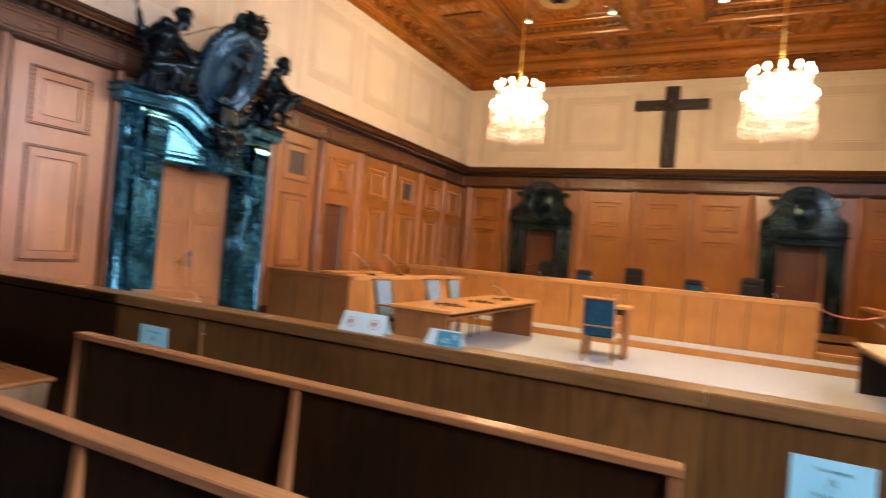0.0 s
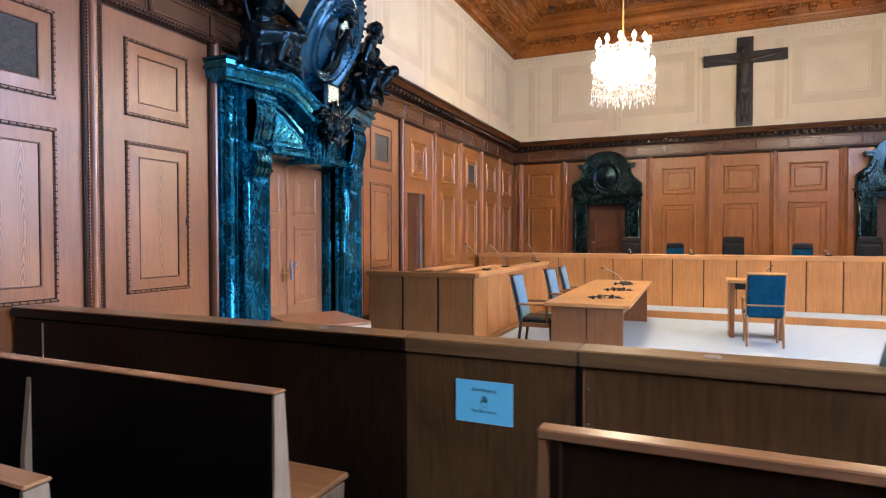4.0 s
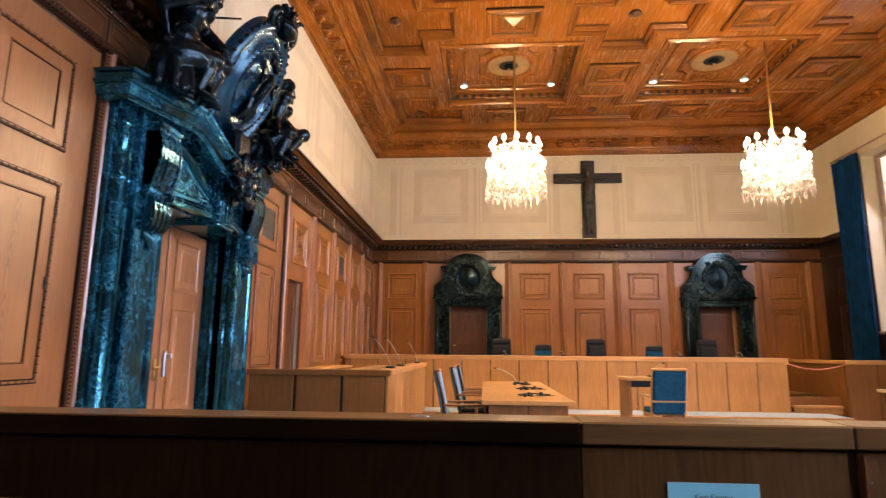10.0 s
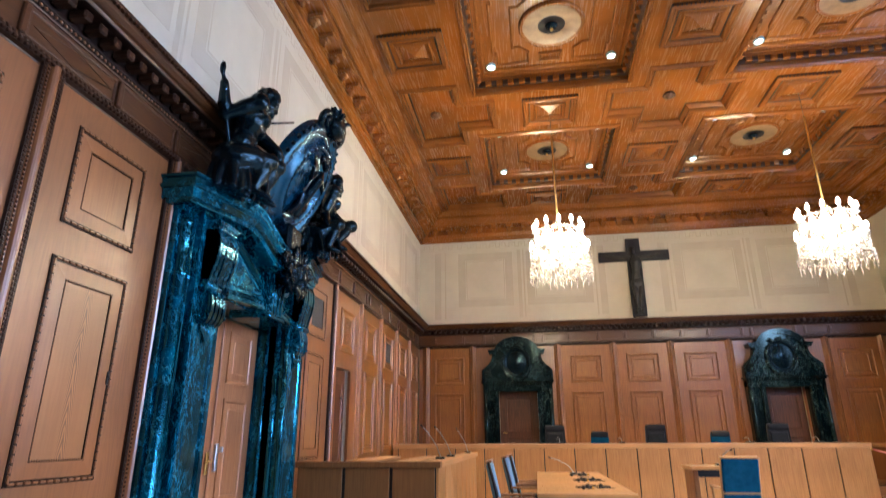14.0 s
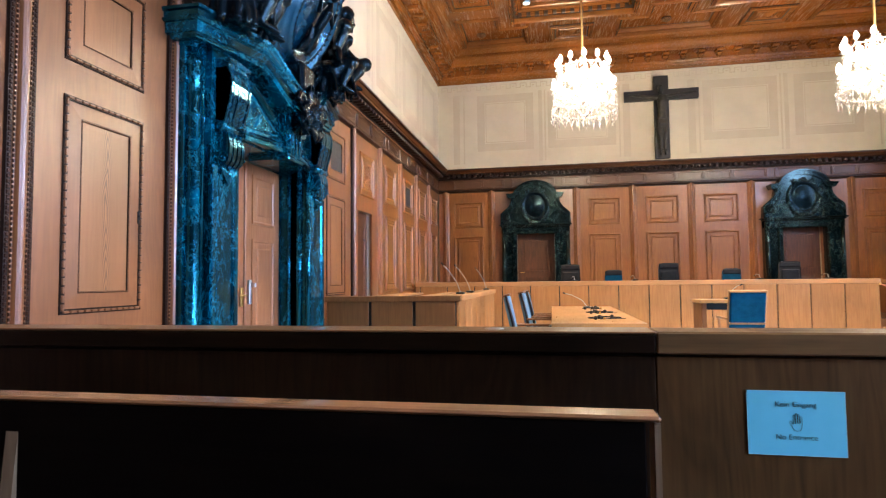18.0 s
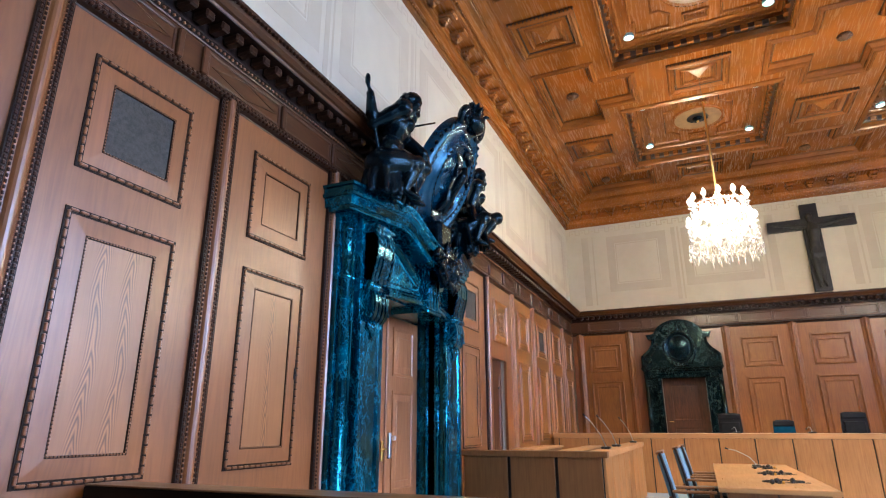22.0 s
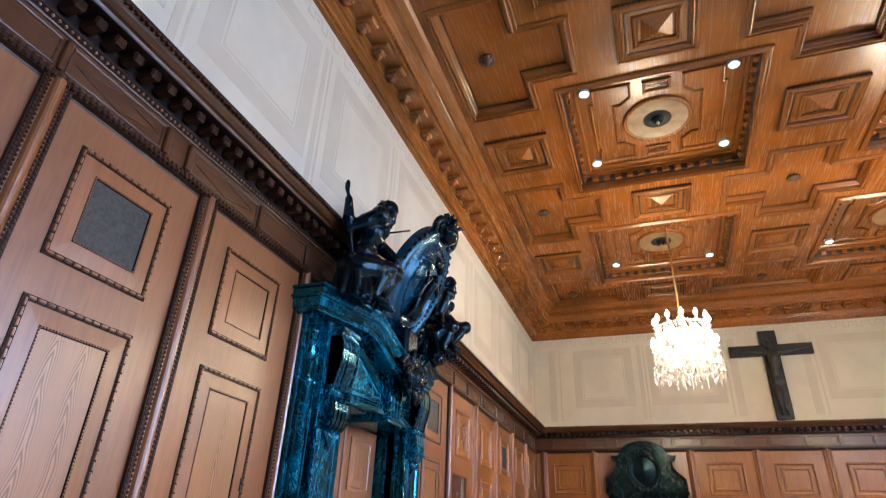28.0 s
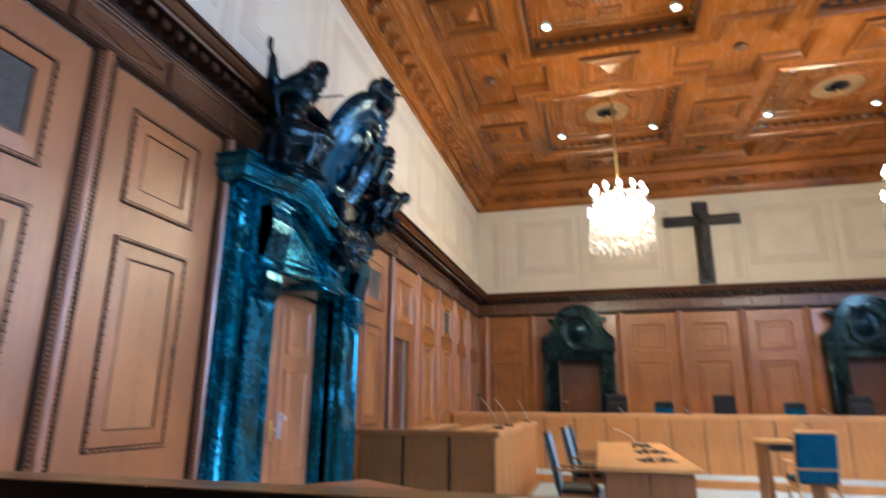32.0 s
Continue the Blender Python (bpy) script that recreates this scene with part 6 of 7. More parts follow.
long_table("counsel_table", "long table with orange-brown veneered top and panel ends", -4.44, -3.40, 7.35, 11.55, 0.755)


def armchair(name, label, cloth, wood_, wide=0.50, high=1.06, arms=True, group="chairs", seat_cloth=None, legs=None):
    """A chair facing +y with its origin on the floor."""
    c = thing(name, (0, 0, 0), label, "chair", group)
    w2 = wide / 2
    for s in (-1, 1):
        part("front_leg", Mesh().tube([(s * (w2 - 0.03), 0.21, 0), (s * (w2 - 0.03), 0.20, 0.42)], [0.014, 0.022], 6), legs or wood_, c)
        part("back_leg", Mesh().tube([(s * (w2 - 0.02), -0.25, 0), (s * (w2 - 0.02), -0.20, 0.42), (s * (w2 - 0.01), -0.25, 0.75), (s * (w2 - 0.01), -0.33, high)], [0.016, 0.023, 0.020, 0.016], 6), legs or wood_, c)
        if arms:
            part("armrest", Mesh().box(s * w2 - 0.025, s * w2 + 0.025, -0.24, 0.20, 0.655, 0.685, 0.01), wood_, c)
            part("arm_post", Mesh().tube([(s * (w2 - 0.01), 0.16, 0.42), (s * w2, 0.15, 0.66)], 0.016, 6), wood_, c)
        part("seat_rail", Mesh().box(s * (w2 - 0.03) - 0.011, s * (w2 - 0.03) + 0.011, -0.20, 0.20, 0.36, 0.42, 0.004), wood_, c)
    part("front_rail", Mesh().box(-w2 + 0.03, w2 - 0.03, 0.19, 0.212, 0.36, 0.42, 0.004), wood_, c)
    part("seat", Mesh().box(-w2 + 0.02, w2 - 0.02, -0.20, 0.23, 0.42, 0.495, 0.025), seat_cloth or cloth, c)
    sl = Matrix.Translation((0, -0.205, 0.50)) @ Matrix.Rotation(radians(12), 4, "X")
    hb = high - 0.50
    part("backrest", Mesh().box(-w2 + 0.015, w2 - 0.015, -0.045, 0.03, -0.06, hb + 0.0, 0.02, sl), cloth, c)
    part("top_rail", Mesh().box(-w2, w2, -0.05, 0.035, hb, hb + 0.025, 0.008, sl), wood_, c)
    part("lower_rail", Mesh().box(-w2 + 0.01, w2 - 0.01, -0.05, -0.02, 0.10, 0.13, 0.006, sl), wood_, c)
    return c


ch = armchair("armchair", "dark wooden armchair with a pale blue back and black seat", PALECLOTH, TABLESIDE, group="chairs at the counsel table", seat_cloth=BLACKLEATHER, legs=DARKSIDE)
ch.matrix_world = pose(-4.66, 7.98, 0, 0, 0, -88)
copy_thing(ch, pose(-4.55, 9.52, 0, 0, 0, -92))
copy_thing(ch, pose(-4.52, 10.40, 0, 0, 0, -86))
wc = armchair("witness_chair", "beech armchair upholstered in dark blue, back turned", BLUECLOTH, CHAIRWOOD, 0.50, 1.06, group="")
wc.matrix_world = pose(-1.76, 9.72, 0, 0, 0, 2)
wt = thing("witness_table", (-1.8, 10.5, 0), "small orange-brown wooden witness table", "table")
part("tabletop", Mesh().box(-2.20, -1.40, 10.15, 10.75, 0.86, 0.91, 0.005), TABLETOP, wt)
for x in (-2.17, -1.50):
    part("side", Mesh().box(x, x + 0.07, 10.18, 10.72, 0.0, 0.86, 0.004), TABLESIDE, wt)
part("drawer_box", Mesh().box(-2.10, -1.50, 10.2, 10.7, 0.76, 0.86, 0.004), BLACK, wt)

long_table("side_table", "long table along the windows, window reflection put into its pale top", 1.84, 2.64, 7.66, 10.62, 0.755, side=DARKSIDE, top=PALETOP)
long_table("side_table", "long table along the windows, shade put into its end panels", 1.84, 2.64, 4.60, 7.62, 0.755, side=DARKSIDE, top=PALETOP)
bch = armchair("side_chair", "wooden chair with beige upholstered back by the windows", BEIGECLOTH, CHAIRWOOD, 0.48, 1.02, group="chairs along the windows", seat_cloth=BLACKLEATHER, legs=DARKSIDE)
bch.matrix_world = pose(2.86, 9.95, 0, 0, 0, 90)
for y in (8.47, 7.30, 6.0):
    copy_thing(bch, pose(2.86, y, 0, 0, 0, 90))


def office_chair(name, label, x, top, cloth, wide):
    c = thing(name, (x, 14.1, 0.45), label, "chair", "chairs behind the bench")
    w = wide / 2
    line = [(x - w * 0.86, top - 0.62), (x + w * 0.86, top - 0.62), (x + w, top - 0.36), (x + w * 0.96, top - 0.08), (x + w * 0.86, top - 0.02), (x + w * 0.6, top), (x - w * 0.6, top), (x - w * 0.86, top - 0.02), (x - w * 0.96, top - 0.08), (x - w, top - 0.36)]
    part("backrest", Mesh().prism(line, "y", 14.06, 14.13), cloth, c)
    if top > 1.5:
        part("back_cushion", Mesh().box(x - w * 0.8, x + w * 0.8, 14.03, 14.062, top - 0.40, top - 0.17, 0.02), BLACKLEATHER, c)
        for s in (-1, 1):
            part("armrest", Mesh().box(x + s * (w + 0.03) - 0.03, x + s * (w + 0.03) + 0.03, 13.78, 14.08, 1.17, 1.20, 0.012), BLACK, c)
    part("head_rest", Mesh().box(x - wide / 2 + 0.01, x + wide / 2 - 0.01, 14.03, 14.07, top - 0.12, top - 0.01, 0.02), BLACKLEATHER, c)
    part("seat", Mesh().box(x - wide / 2, x + wide / 2, 13.75, 14.2, 0.88, 0.96, 0.03), cloth, c)
    part("pedestal", Mesh().tube([(x, 13.98, 0.5), (x, 13.98, 0.9)], 0.03, 8), CHROME, c)
    part("foot", Mesh().lathe(((0.0, 0.52), (0.24, 0.47), (0.26, 0.45), (0.0, 0.45)), (x, 13.98, 0), 10), BLACK, c)


for x in (-4.01, -1.90, 0.54):
    office_chair("office_chair", "black high-backed office chair behind the bench", x, 1.585, BLACKLEATHER, 0.43)
for x in (-3.07, -0.61):
    office_chair("blue_chair", "blue low-backed chair behind the bench", x, 1.445, BLUECLOTH, 0.38)

# small desk by the great portal, turned to the room
ds = thing("usher_desk", (-6.03, 4.73, 0), "small brown desk with a pale front, standing askew", "desk")
A = Matrix.Translation((-6.01, 4.73, 0)) @ Matrix.Rotation(radians(-35), 4, "Z")
part("desktop", Mesh().box(-0.44, 0.44, -0.35, 0.35, 0.775, 0.805, 0.005, A), DOORWOOD, ds)
part("edge_band", Mesh().box(-0.442, 0.442, -0.352, 0.352, 0.742, 0.774, 0.003, A), PALETOP, ds, "pale edge band")
# Desk faces turned from the windows: shade put into near-black wood.
part("front", Mesh().box(-0.42, 0.42, -0.335, -0.315, 0.10, 0.755, 0.004, A), DARKSIDE, ds, "front, its shade put into a near-black colour")
for x in (-0.42, 0.40):
    part("side", Mesh().box(x, x + 0.02, -0.315, 0.33, 0.0, 0.755, 0.003, A), WHITEP if x > 0 else DARKSIDE, ds, "pale grey side" if x > 0 else "")
part("back", Mesh().box(-0.40, 0.40, 0.31, 0.33, 0.0, 0.76, 0.003, A), TABLESIDE, ds)

# ---- gallery barrier and pews ----
bar = thing("gallery_barrier", (-1.6, 2.9, 0), "dark brown oak barrier with a thick top rail", "barrier")
for x0, x1 in ((-7.38, -4.081), (-4.078, -3.206), (-3.178, 0.004), (0.007, 4.31)):
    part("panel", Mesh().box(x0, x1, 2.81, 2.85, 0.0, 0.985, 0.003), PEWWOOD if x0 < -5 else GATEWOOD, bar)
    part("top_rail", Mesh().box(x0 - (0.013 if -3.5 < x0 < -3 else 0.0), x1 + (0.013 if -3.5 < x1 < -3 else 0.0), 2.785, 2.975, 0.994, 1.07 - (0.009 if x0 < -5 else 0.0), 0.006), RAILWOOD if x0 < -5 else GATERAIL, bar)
    # Overhead light on the rail top is put into this paler strip.
    if x0 < -5:
        part("rail_cap", Mesh().box(x0, x1, 2.784, 2.976, 1.0612, 1.07, 0.003), GATERAIL, bar, "top of the rail, light from above put into its tone")
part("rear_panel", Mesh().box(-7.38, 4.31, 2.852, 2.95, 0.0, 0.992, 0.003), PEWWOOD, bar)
part("gate_post", Mesh().box(-3.205, -3.179, 2.822, 2.85, 0.0, 0.985, 0.003), BLACK, bar)
part("joint_strip", Mesh().box(-3.165, -3.160, 2.794, 2.812, 0.0, 0.975, 0.001), PEWTOP, bar, "golden oak joint strip")
part("joint_strip", Mesh().box(-7.05, -7.04, 2.80, 2.812, 0.0, 0.965, 0.002), PEWEND, bar)
for k in range(5):
    part("screw", Mesh().blob((-3.145, 2.808, 0.25 + 0.16 * k), 0.006, 6, 4), CHROME, bar)
for x in (-4.64, -2.63, -0.55):
    pl = tagged(build("rail_plate", Mesh().lathe(((0.0, 1.07), (0.036, 1.07), (0.036, 1.073), (0.028, 1.0745), (0.0, 1.075)), (x, 2.87, 0), 16), CHROME, (x, 2.87, 1.07)), "small round steel plate on the top rail", "plate", "plates on the barrier")


def pew(x0, x1, y, z=0.975, label="dark oak pew with a lighter top rail"):
    p = thing("pew", ((x0 + x1) / 2, y, 0), label, "pew", "pews in the gallery")
    d = 0.012 if x0 < -5 else 0.034             # the west rows have a thinner rail over the back
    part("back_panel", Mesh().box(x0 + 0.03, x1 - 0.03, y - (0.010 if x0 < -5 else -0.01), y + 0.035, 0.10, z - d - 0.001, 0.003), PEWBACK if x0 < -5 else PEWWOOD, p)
    part("top_rail", Mesh().box(x0, x1, y - 0.015, y + 0.06, z - d, z, 0.005), PEWTOP, p, "lighter oak top rail")
    if x0 > -5:
        part("back_stile", Mesh().box(x0 + 0.04, x0 + 0.075, y - 0.012, y + 0.012, 0.10, z - d - 0.001, 0.003), PEWWOOD, p)
    part("seat", Mesh().box(x0 + 0.01, x1 - 0.01, y + 0.09, y + 0.53, 0.425, 0.455, 0.006), PEWTOP, p)
    n = max(1, round((x1 - x0) / 1.35))
    for i in range(n + 1):
        x = x0 + 0.004 + (x1 - x0 - 0.043) * i / n
        prof = [(y - 0.045, 0.0), (y - 0.045, 0.50), (y - 0.005, z - 0.032), (y + 0.045, z - 0.032), (y + 0.09, 0.46), (y + 0.09, 0.424), (y + 0.48, 0.424), (y + 0.44, 0.0)]
        if i == n and x0 < -5:                  # aisle end: a thin board flush with the back
            prof = [(y - 0.012, 0.0), (y - 0.012, z - 0.014), (y + 0.05, z - 0.014), (y + 0.09, 0.46), (y + 0.09, 0.424), (y + 0.48, 0.424), (y + 0.44, 0.0)]
            part("end_board", Mesh().prism(prof, "x", x1 - 0.014, x1 - 0.002), PEWEND, p, "oak end board, window light put into its pale tone")
            continue
        # West boards are paler: window light is put into their colour.
        part("end_board" if i in (0, n) else "divider", Mesh().prism(prof, "x", x, x + 0.035), PEWEND if x0 < -5 else TABLESIDE, p, "oak end board, window light put into its pale tone" if x0 < -5 else "oak end board in a golden, less lit tone")
    return p


pew(-7.30, -4.215, 1.955)
pew(-3.165, -0.03, 1.955)
pew(0.75, 4.25, 1.955)
pew(-7.30, -4.215, 1.03)
pew(-3.20, -0.03, 1.03)

# ---- notices ----
def words(body, parent, place, size, material, rot, name="lettering"):
    cu = bpy.data.curves.new(name, "FONT")
    cu.body, cu.size, cu.extrude, cu.align_x = body, size, 0.0003, "CENTER"
    cu.offset = -0.012 * size
    cu.materials.append(material)
    ob = new(name, cu)
    ob.parent = parent
    ob.matrix_basis = Matrix.Translation(-base_of(parent)) @ Matrix.Translation(place) @ rot
    return ob


UP = Euler((radians(90), 0, 0)).to_matrix().to_4x4()


def no_entrance(x0, z0, y=2.808):
    n = thing("paper_notice", (x0 + 0.148, y, z0), "blue paper notice with a hand sign taped to the barrier", "sign", "notices on the barrier")
    part("sheet", Mesh().box(x0, x0 + 0.297, y - 0.0018, y, z0, z0 + 0.21), SIGNBLUE, n)
    e = 0.0016
    part("pale_edge", Mesh().rim("y", (y - 0.0018, -1), x0, x0 + 0.297, z0, z0 + 0.21, ((0, 0.0), (0, 0.0004), (e, 0.0004), (e, 0.0))), WHITEP, n)
    words("Kein Eingang", n, (x0 + 0.148, y - 0.003, z0 + 0.158), 0.0245, INK, UP)
    words("No Entrance", n, (x0 + 0.148, y - 0.003, z0 + 0.052), 0.0245, INK, UP)
    m = Mesh()
    cx, cz = x0 + 0.150, z0 + 0.096
    out = [(-0.012, -0.008), (-0.021, 0.012), (-0.020, 0.016), (-0.016, 0.014), (-0.010, 0.004)]
    for dx, top in ((-0.008, 0.034), (-0.001, 0.039), (0.006, 0.036), (0.013, 0.029)):   # four fingers, then the ball of the hand
        out += [(dx - 0.0028, 0.008), (dx - 0.0028, top), (dx, top + 0.003), (dx + 0.0028, top), (dx + 0.0028, 0.008)]
    out += [(0.015, -0.004), (0.010, -0.014), (0.0, -0.017), (-0.008, -0.014), (-0.012, -0.008)]
    m.tube([(cx + u, y - 0.0026, cz + w) for u, w in out], 0.0006, 4)
    part("hand_sign", m, INK, n)


no_entrance(-3.797, 0.668)
no_entrance(0.345, 0.665)


def tent(x0, x1, y, h, material, label):
    t = thing("tent_sign", ((x0 + x1) / 2, y, 1.07), label, "sign", "signs on the barrier rail")
    d = h * 0.42
    for s in (-1, 1):
        v = [(x0, y + s * d, 1.072), (x1, y + s * d, 1.072), (x1 - 0.012, y, 1.072 + h), (x0 + 0.012, y, 1.072 + h)]
        w_ = [(a, b + s * 0.002, c) for a, b, c in v]
        part("card", Mesh().add(v + w_, [(0, 1, 2, 3), (4, 5, 6, 7), (0, 1, 5, 4), (1, 2, 6, 5), (2, 3, 7, 6), (3, 0, 4, 7)]), material, t)
    return t, Matrix.Rotation(math.atan2(d, h), 4, "X")


t, lean = tent(-2.03, -1.71, 2.87, 0.115, WHITEP, "folded white card with two red prohibition rings")
for x in (-1.955, -1.79):
    m = Mesh()
    cen = Vector((x, 2.87 - 0.027, 1.072 + 0.055))
    axu = Vector((0, 0.39, 0.92))
    for r in (0.030,):
        m.tube([cen + Vector((1, 0, 0)) * r * math.cos(a) + axu * r * math.sin(a) for a in [2 * math.pi * i / 20 for i in range(21)]], 0.0032, 5)
    m.tube([cen + (Vector((1, 0, 0)) + axu) * 0.021, cen - (Vector((1, 0, 0)) + axu) * 0.021], 0.003, 5)
    part("red_ring", m, RED, t)
    part("pictogram", Mesh().box(x - 0.010, x + 0.006, cen.y - 0.004, cen.y + 0.003, cen.z - 0.014, cen.z + 0.012), GREYCLOTH, t)
t, lean = tent(-1.44, -1.22, 2.87, 0.085, WHITEP, "small folded card with a teal audio-guide print")
v = [(-1.375, 2.87 - 0.036, 1.074), (-1.222, 2.87 - 0.036, 1.074), (-1.234, 2.87 - 0.004, 1.15), (-1.375, 2.87 - 0.004, 1.15)]
part("teal_print", Mesh().add(v + [(a, b - 0.002, c) for a, b, c in v], [(0, 1, 2, 3), (4, 5, 6, 7), (0, 1, 5, 4), (1, 2, 6, 5), (2, 3, 7, 6), (3, 0, 4, 7)]), TEAL, t)
words("600", t, (-1.318, 2.87 - 0.034, 1.090), 0.042, WHITEP, Matrix.Rotation(radians(67), 4, "X"))
m = Mesh()
for r in (0.010, 0.018, 0.026):
    m.tube([(-1.272 + r * math.cos(a), 2.845 + 0.39 * r * math.sin(a) - 0.006, 1.118 + 0.92 * r * math.sin(a)) for a in [-0.2 + i * 0.25 for i in range(8)]], 0.0022, 5)
part("wave_mark", m, WHITEP, t)

# ---- crucifix ----
cr = thing("wall_crucifix", (-1.57, YB, 4.31), "black wooden crucifix with a bronze corpus on the plaster wall", "crucifix")
part("upright", Mesh().box(-1.75, -1.39, YB - 0.10, YB - 0.005, 4.31, 6.46, 0.008), CROSSWOOD, cr)
part("crossbeam", Mesh().box(-2.49, -0.66, YB - 0.104, YB - 0.01, 5.83, 6.10, 0.008), CROSSWOOD, cr)
m = Mesh()
cxx, cyy = -1.57, YB - 0.15
m.tube([(cxx, cyy, 5.92), (cxx + 0.01, cyy - 0.03, 5.75), (cxx, cyy - 0.01, 5.52), (cxx - 0.01, cyy, 5.32)], [0.10, 0.135, 0.095, 0.115], 14)
m.blob((cxx, cyy, 5.22), (0.15, 0.10, 0.14))
for k in range(9):
    m.tube([(cxx - 0.11 + 0.027 * k, cyy - 0.07, 5.33), (cxx - 0.09 + 0.025 * k, cyy - 0.09, 5.18), (cxx - 0.07 + 0.022 * k, cyy - 0.06, 5.02 + 0.01 * (k % 3))], [0.022, 0.026, 0.012], 6)
m.blob((cxx - 0.04, cyy - 0.05, 6.10), (0.072, 0.08, 0.10))
m.tube([(cxx, cyy, 5.92), (cxx - 0.03, cyy - 0.03, 6.06)], 0.05, 8)
for s in (-1, 1):
    limb(m, [Vector(q) for q in ((cxx + 0.12 * s, cyy, 5.88), (cxx + 0.32 * s, cyy + 0.01, 5.91), (cxx + 0.46 * s, cyy + 0.02, 5.94), (cxx + 0.62 * s, cyy + 0.02, 5.965), (cxx + 0.78 * s, cyy + 0.03, 5.99))], [0.062, 0.050, 0.040, 0.038, 0.026])
    m.blob((cxx + 0.81 * s, cyy + 0.02, 5.995), (0.05, 0.02, 0.03))
    limb(m, [Vector(q) for q in ((cxx + 0.075 * s, cyy, 5.18), (cxx + 0.07 * s, cyy - 0.05, 4.92), (cxx + 0.05 * s, cyy - 0.03, 4.80), (cxx + 0.05 * s, cyy, 4.66), (cxx + 0.045 * s, cyy + 0.02, 4.52))], [0.082, 0.070, 0.055, 0.055, 0.032])
    m.blob((cxx + 0.06 * s, cyy - 0.02, 4.45), (0.032, 0.05, 0.07))
sculpted(part("corpus", m, CORPUS, cr, "dull dark bronze corpus"), 0.014)

# ---- curtains ----
def curtain(y0, y1, label):
    """Heavy velvet hanging in vertical folds."""
    z0, z1, n, rows = 0.05, 5.90, max(24, int((y1 - y0) * 64)), 10
    rnd = random.Random(int(y0 * 100))
    ph = [rnd.uniform(0, 6.28) for _ in range(4)]
    v, f = [], []
    for back in (0, 1):
        for r in range(rows + 1):
            z = z0 + (z1 - z0) * r / rows
            tight = 1.0 - 0.10 * math.sin(math.pi * r / rows)
            for i in range(n + 1):
                t = i / n
                fold = 0.038 * math.sin(t * (y1 - y0) * 42 + ph[0] + 0.3 * math.sin(z * 0.7 + ph[1])) + 0.028 * math.sin(t * (y1 - y0) * 17 + ph[2])
                y = (y0 + y1) / 2 + (t - 0.5) * (y1 - y0) * tight
                v.append((XR - 0.17 + fold + 0.006 * back, y, z))
    k = (rows + 1) * (n + 1)
    for r in range(rows):
        for i in range(n):
            a = r * (n + 1) + i
            f.append((a, a + 1, a + n + 2, a + n + 1))
            f.append((k + a, k + a + n + 1, k + a + n + 2, k + a + 1))
    c = thing("curtain", (XR - 0.15, (y0 + y1) / 2, 0.05), label, "curtain", "curtains at the windows")
    part("cloth", Mesh().add(v, f, True), CURTAIN, c)
    hk = Mesh()
    for i in range(int((y1 - y0) / 0.12) + 1):
        hk.blob((XR - 0.15, y0 + 0.05 + i * 0.12, 5.93), (0.012, 0.012, 0.035), 6, 4)
    part("curtain_rings", hk, BRASS, c)
    return c


for wy in WINDOWS:
    curtain(wy + 0.95, wy + 1.95, "long dark blue velvet curtain drawn beside a window")
    curtain(wy - 1.98, wy - 0.90, "long dark blue velvet curtain drawn beside a window")
    pole = tagged(build("curtain_rail", Mesh().tube([(XR - 0.15, wy - 2.02, 5.97), (XR - 0.15, wy + 2.0, 5.97)], 0.018, 8), WHITEPAINT, (XR - 0.15, wy, 5.97)), "slim pale curtain rail over the window", "rail", "curtain rails")

# ---- chandeliers ----
def drop(m, p, r, l):
    p = Vector(p)
    ring = [p + Vector((r * math.cos(a), r * math.sin(a), -l * 0.45)) for a in (0.3, 1.87, 3.44, 5.01)]
    m.add([p, *ring, p + Vector((0, 0, -l))], [(0, 2, 1), (0, 3, 2), (0, 4, 3), (0, 1, 4), (5, 1, 2), (5, 2, 3), (5, 3, 4), (5, 4, 1)])


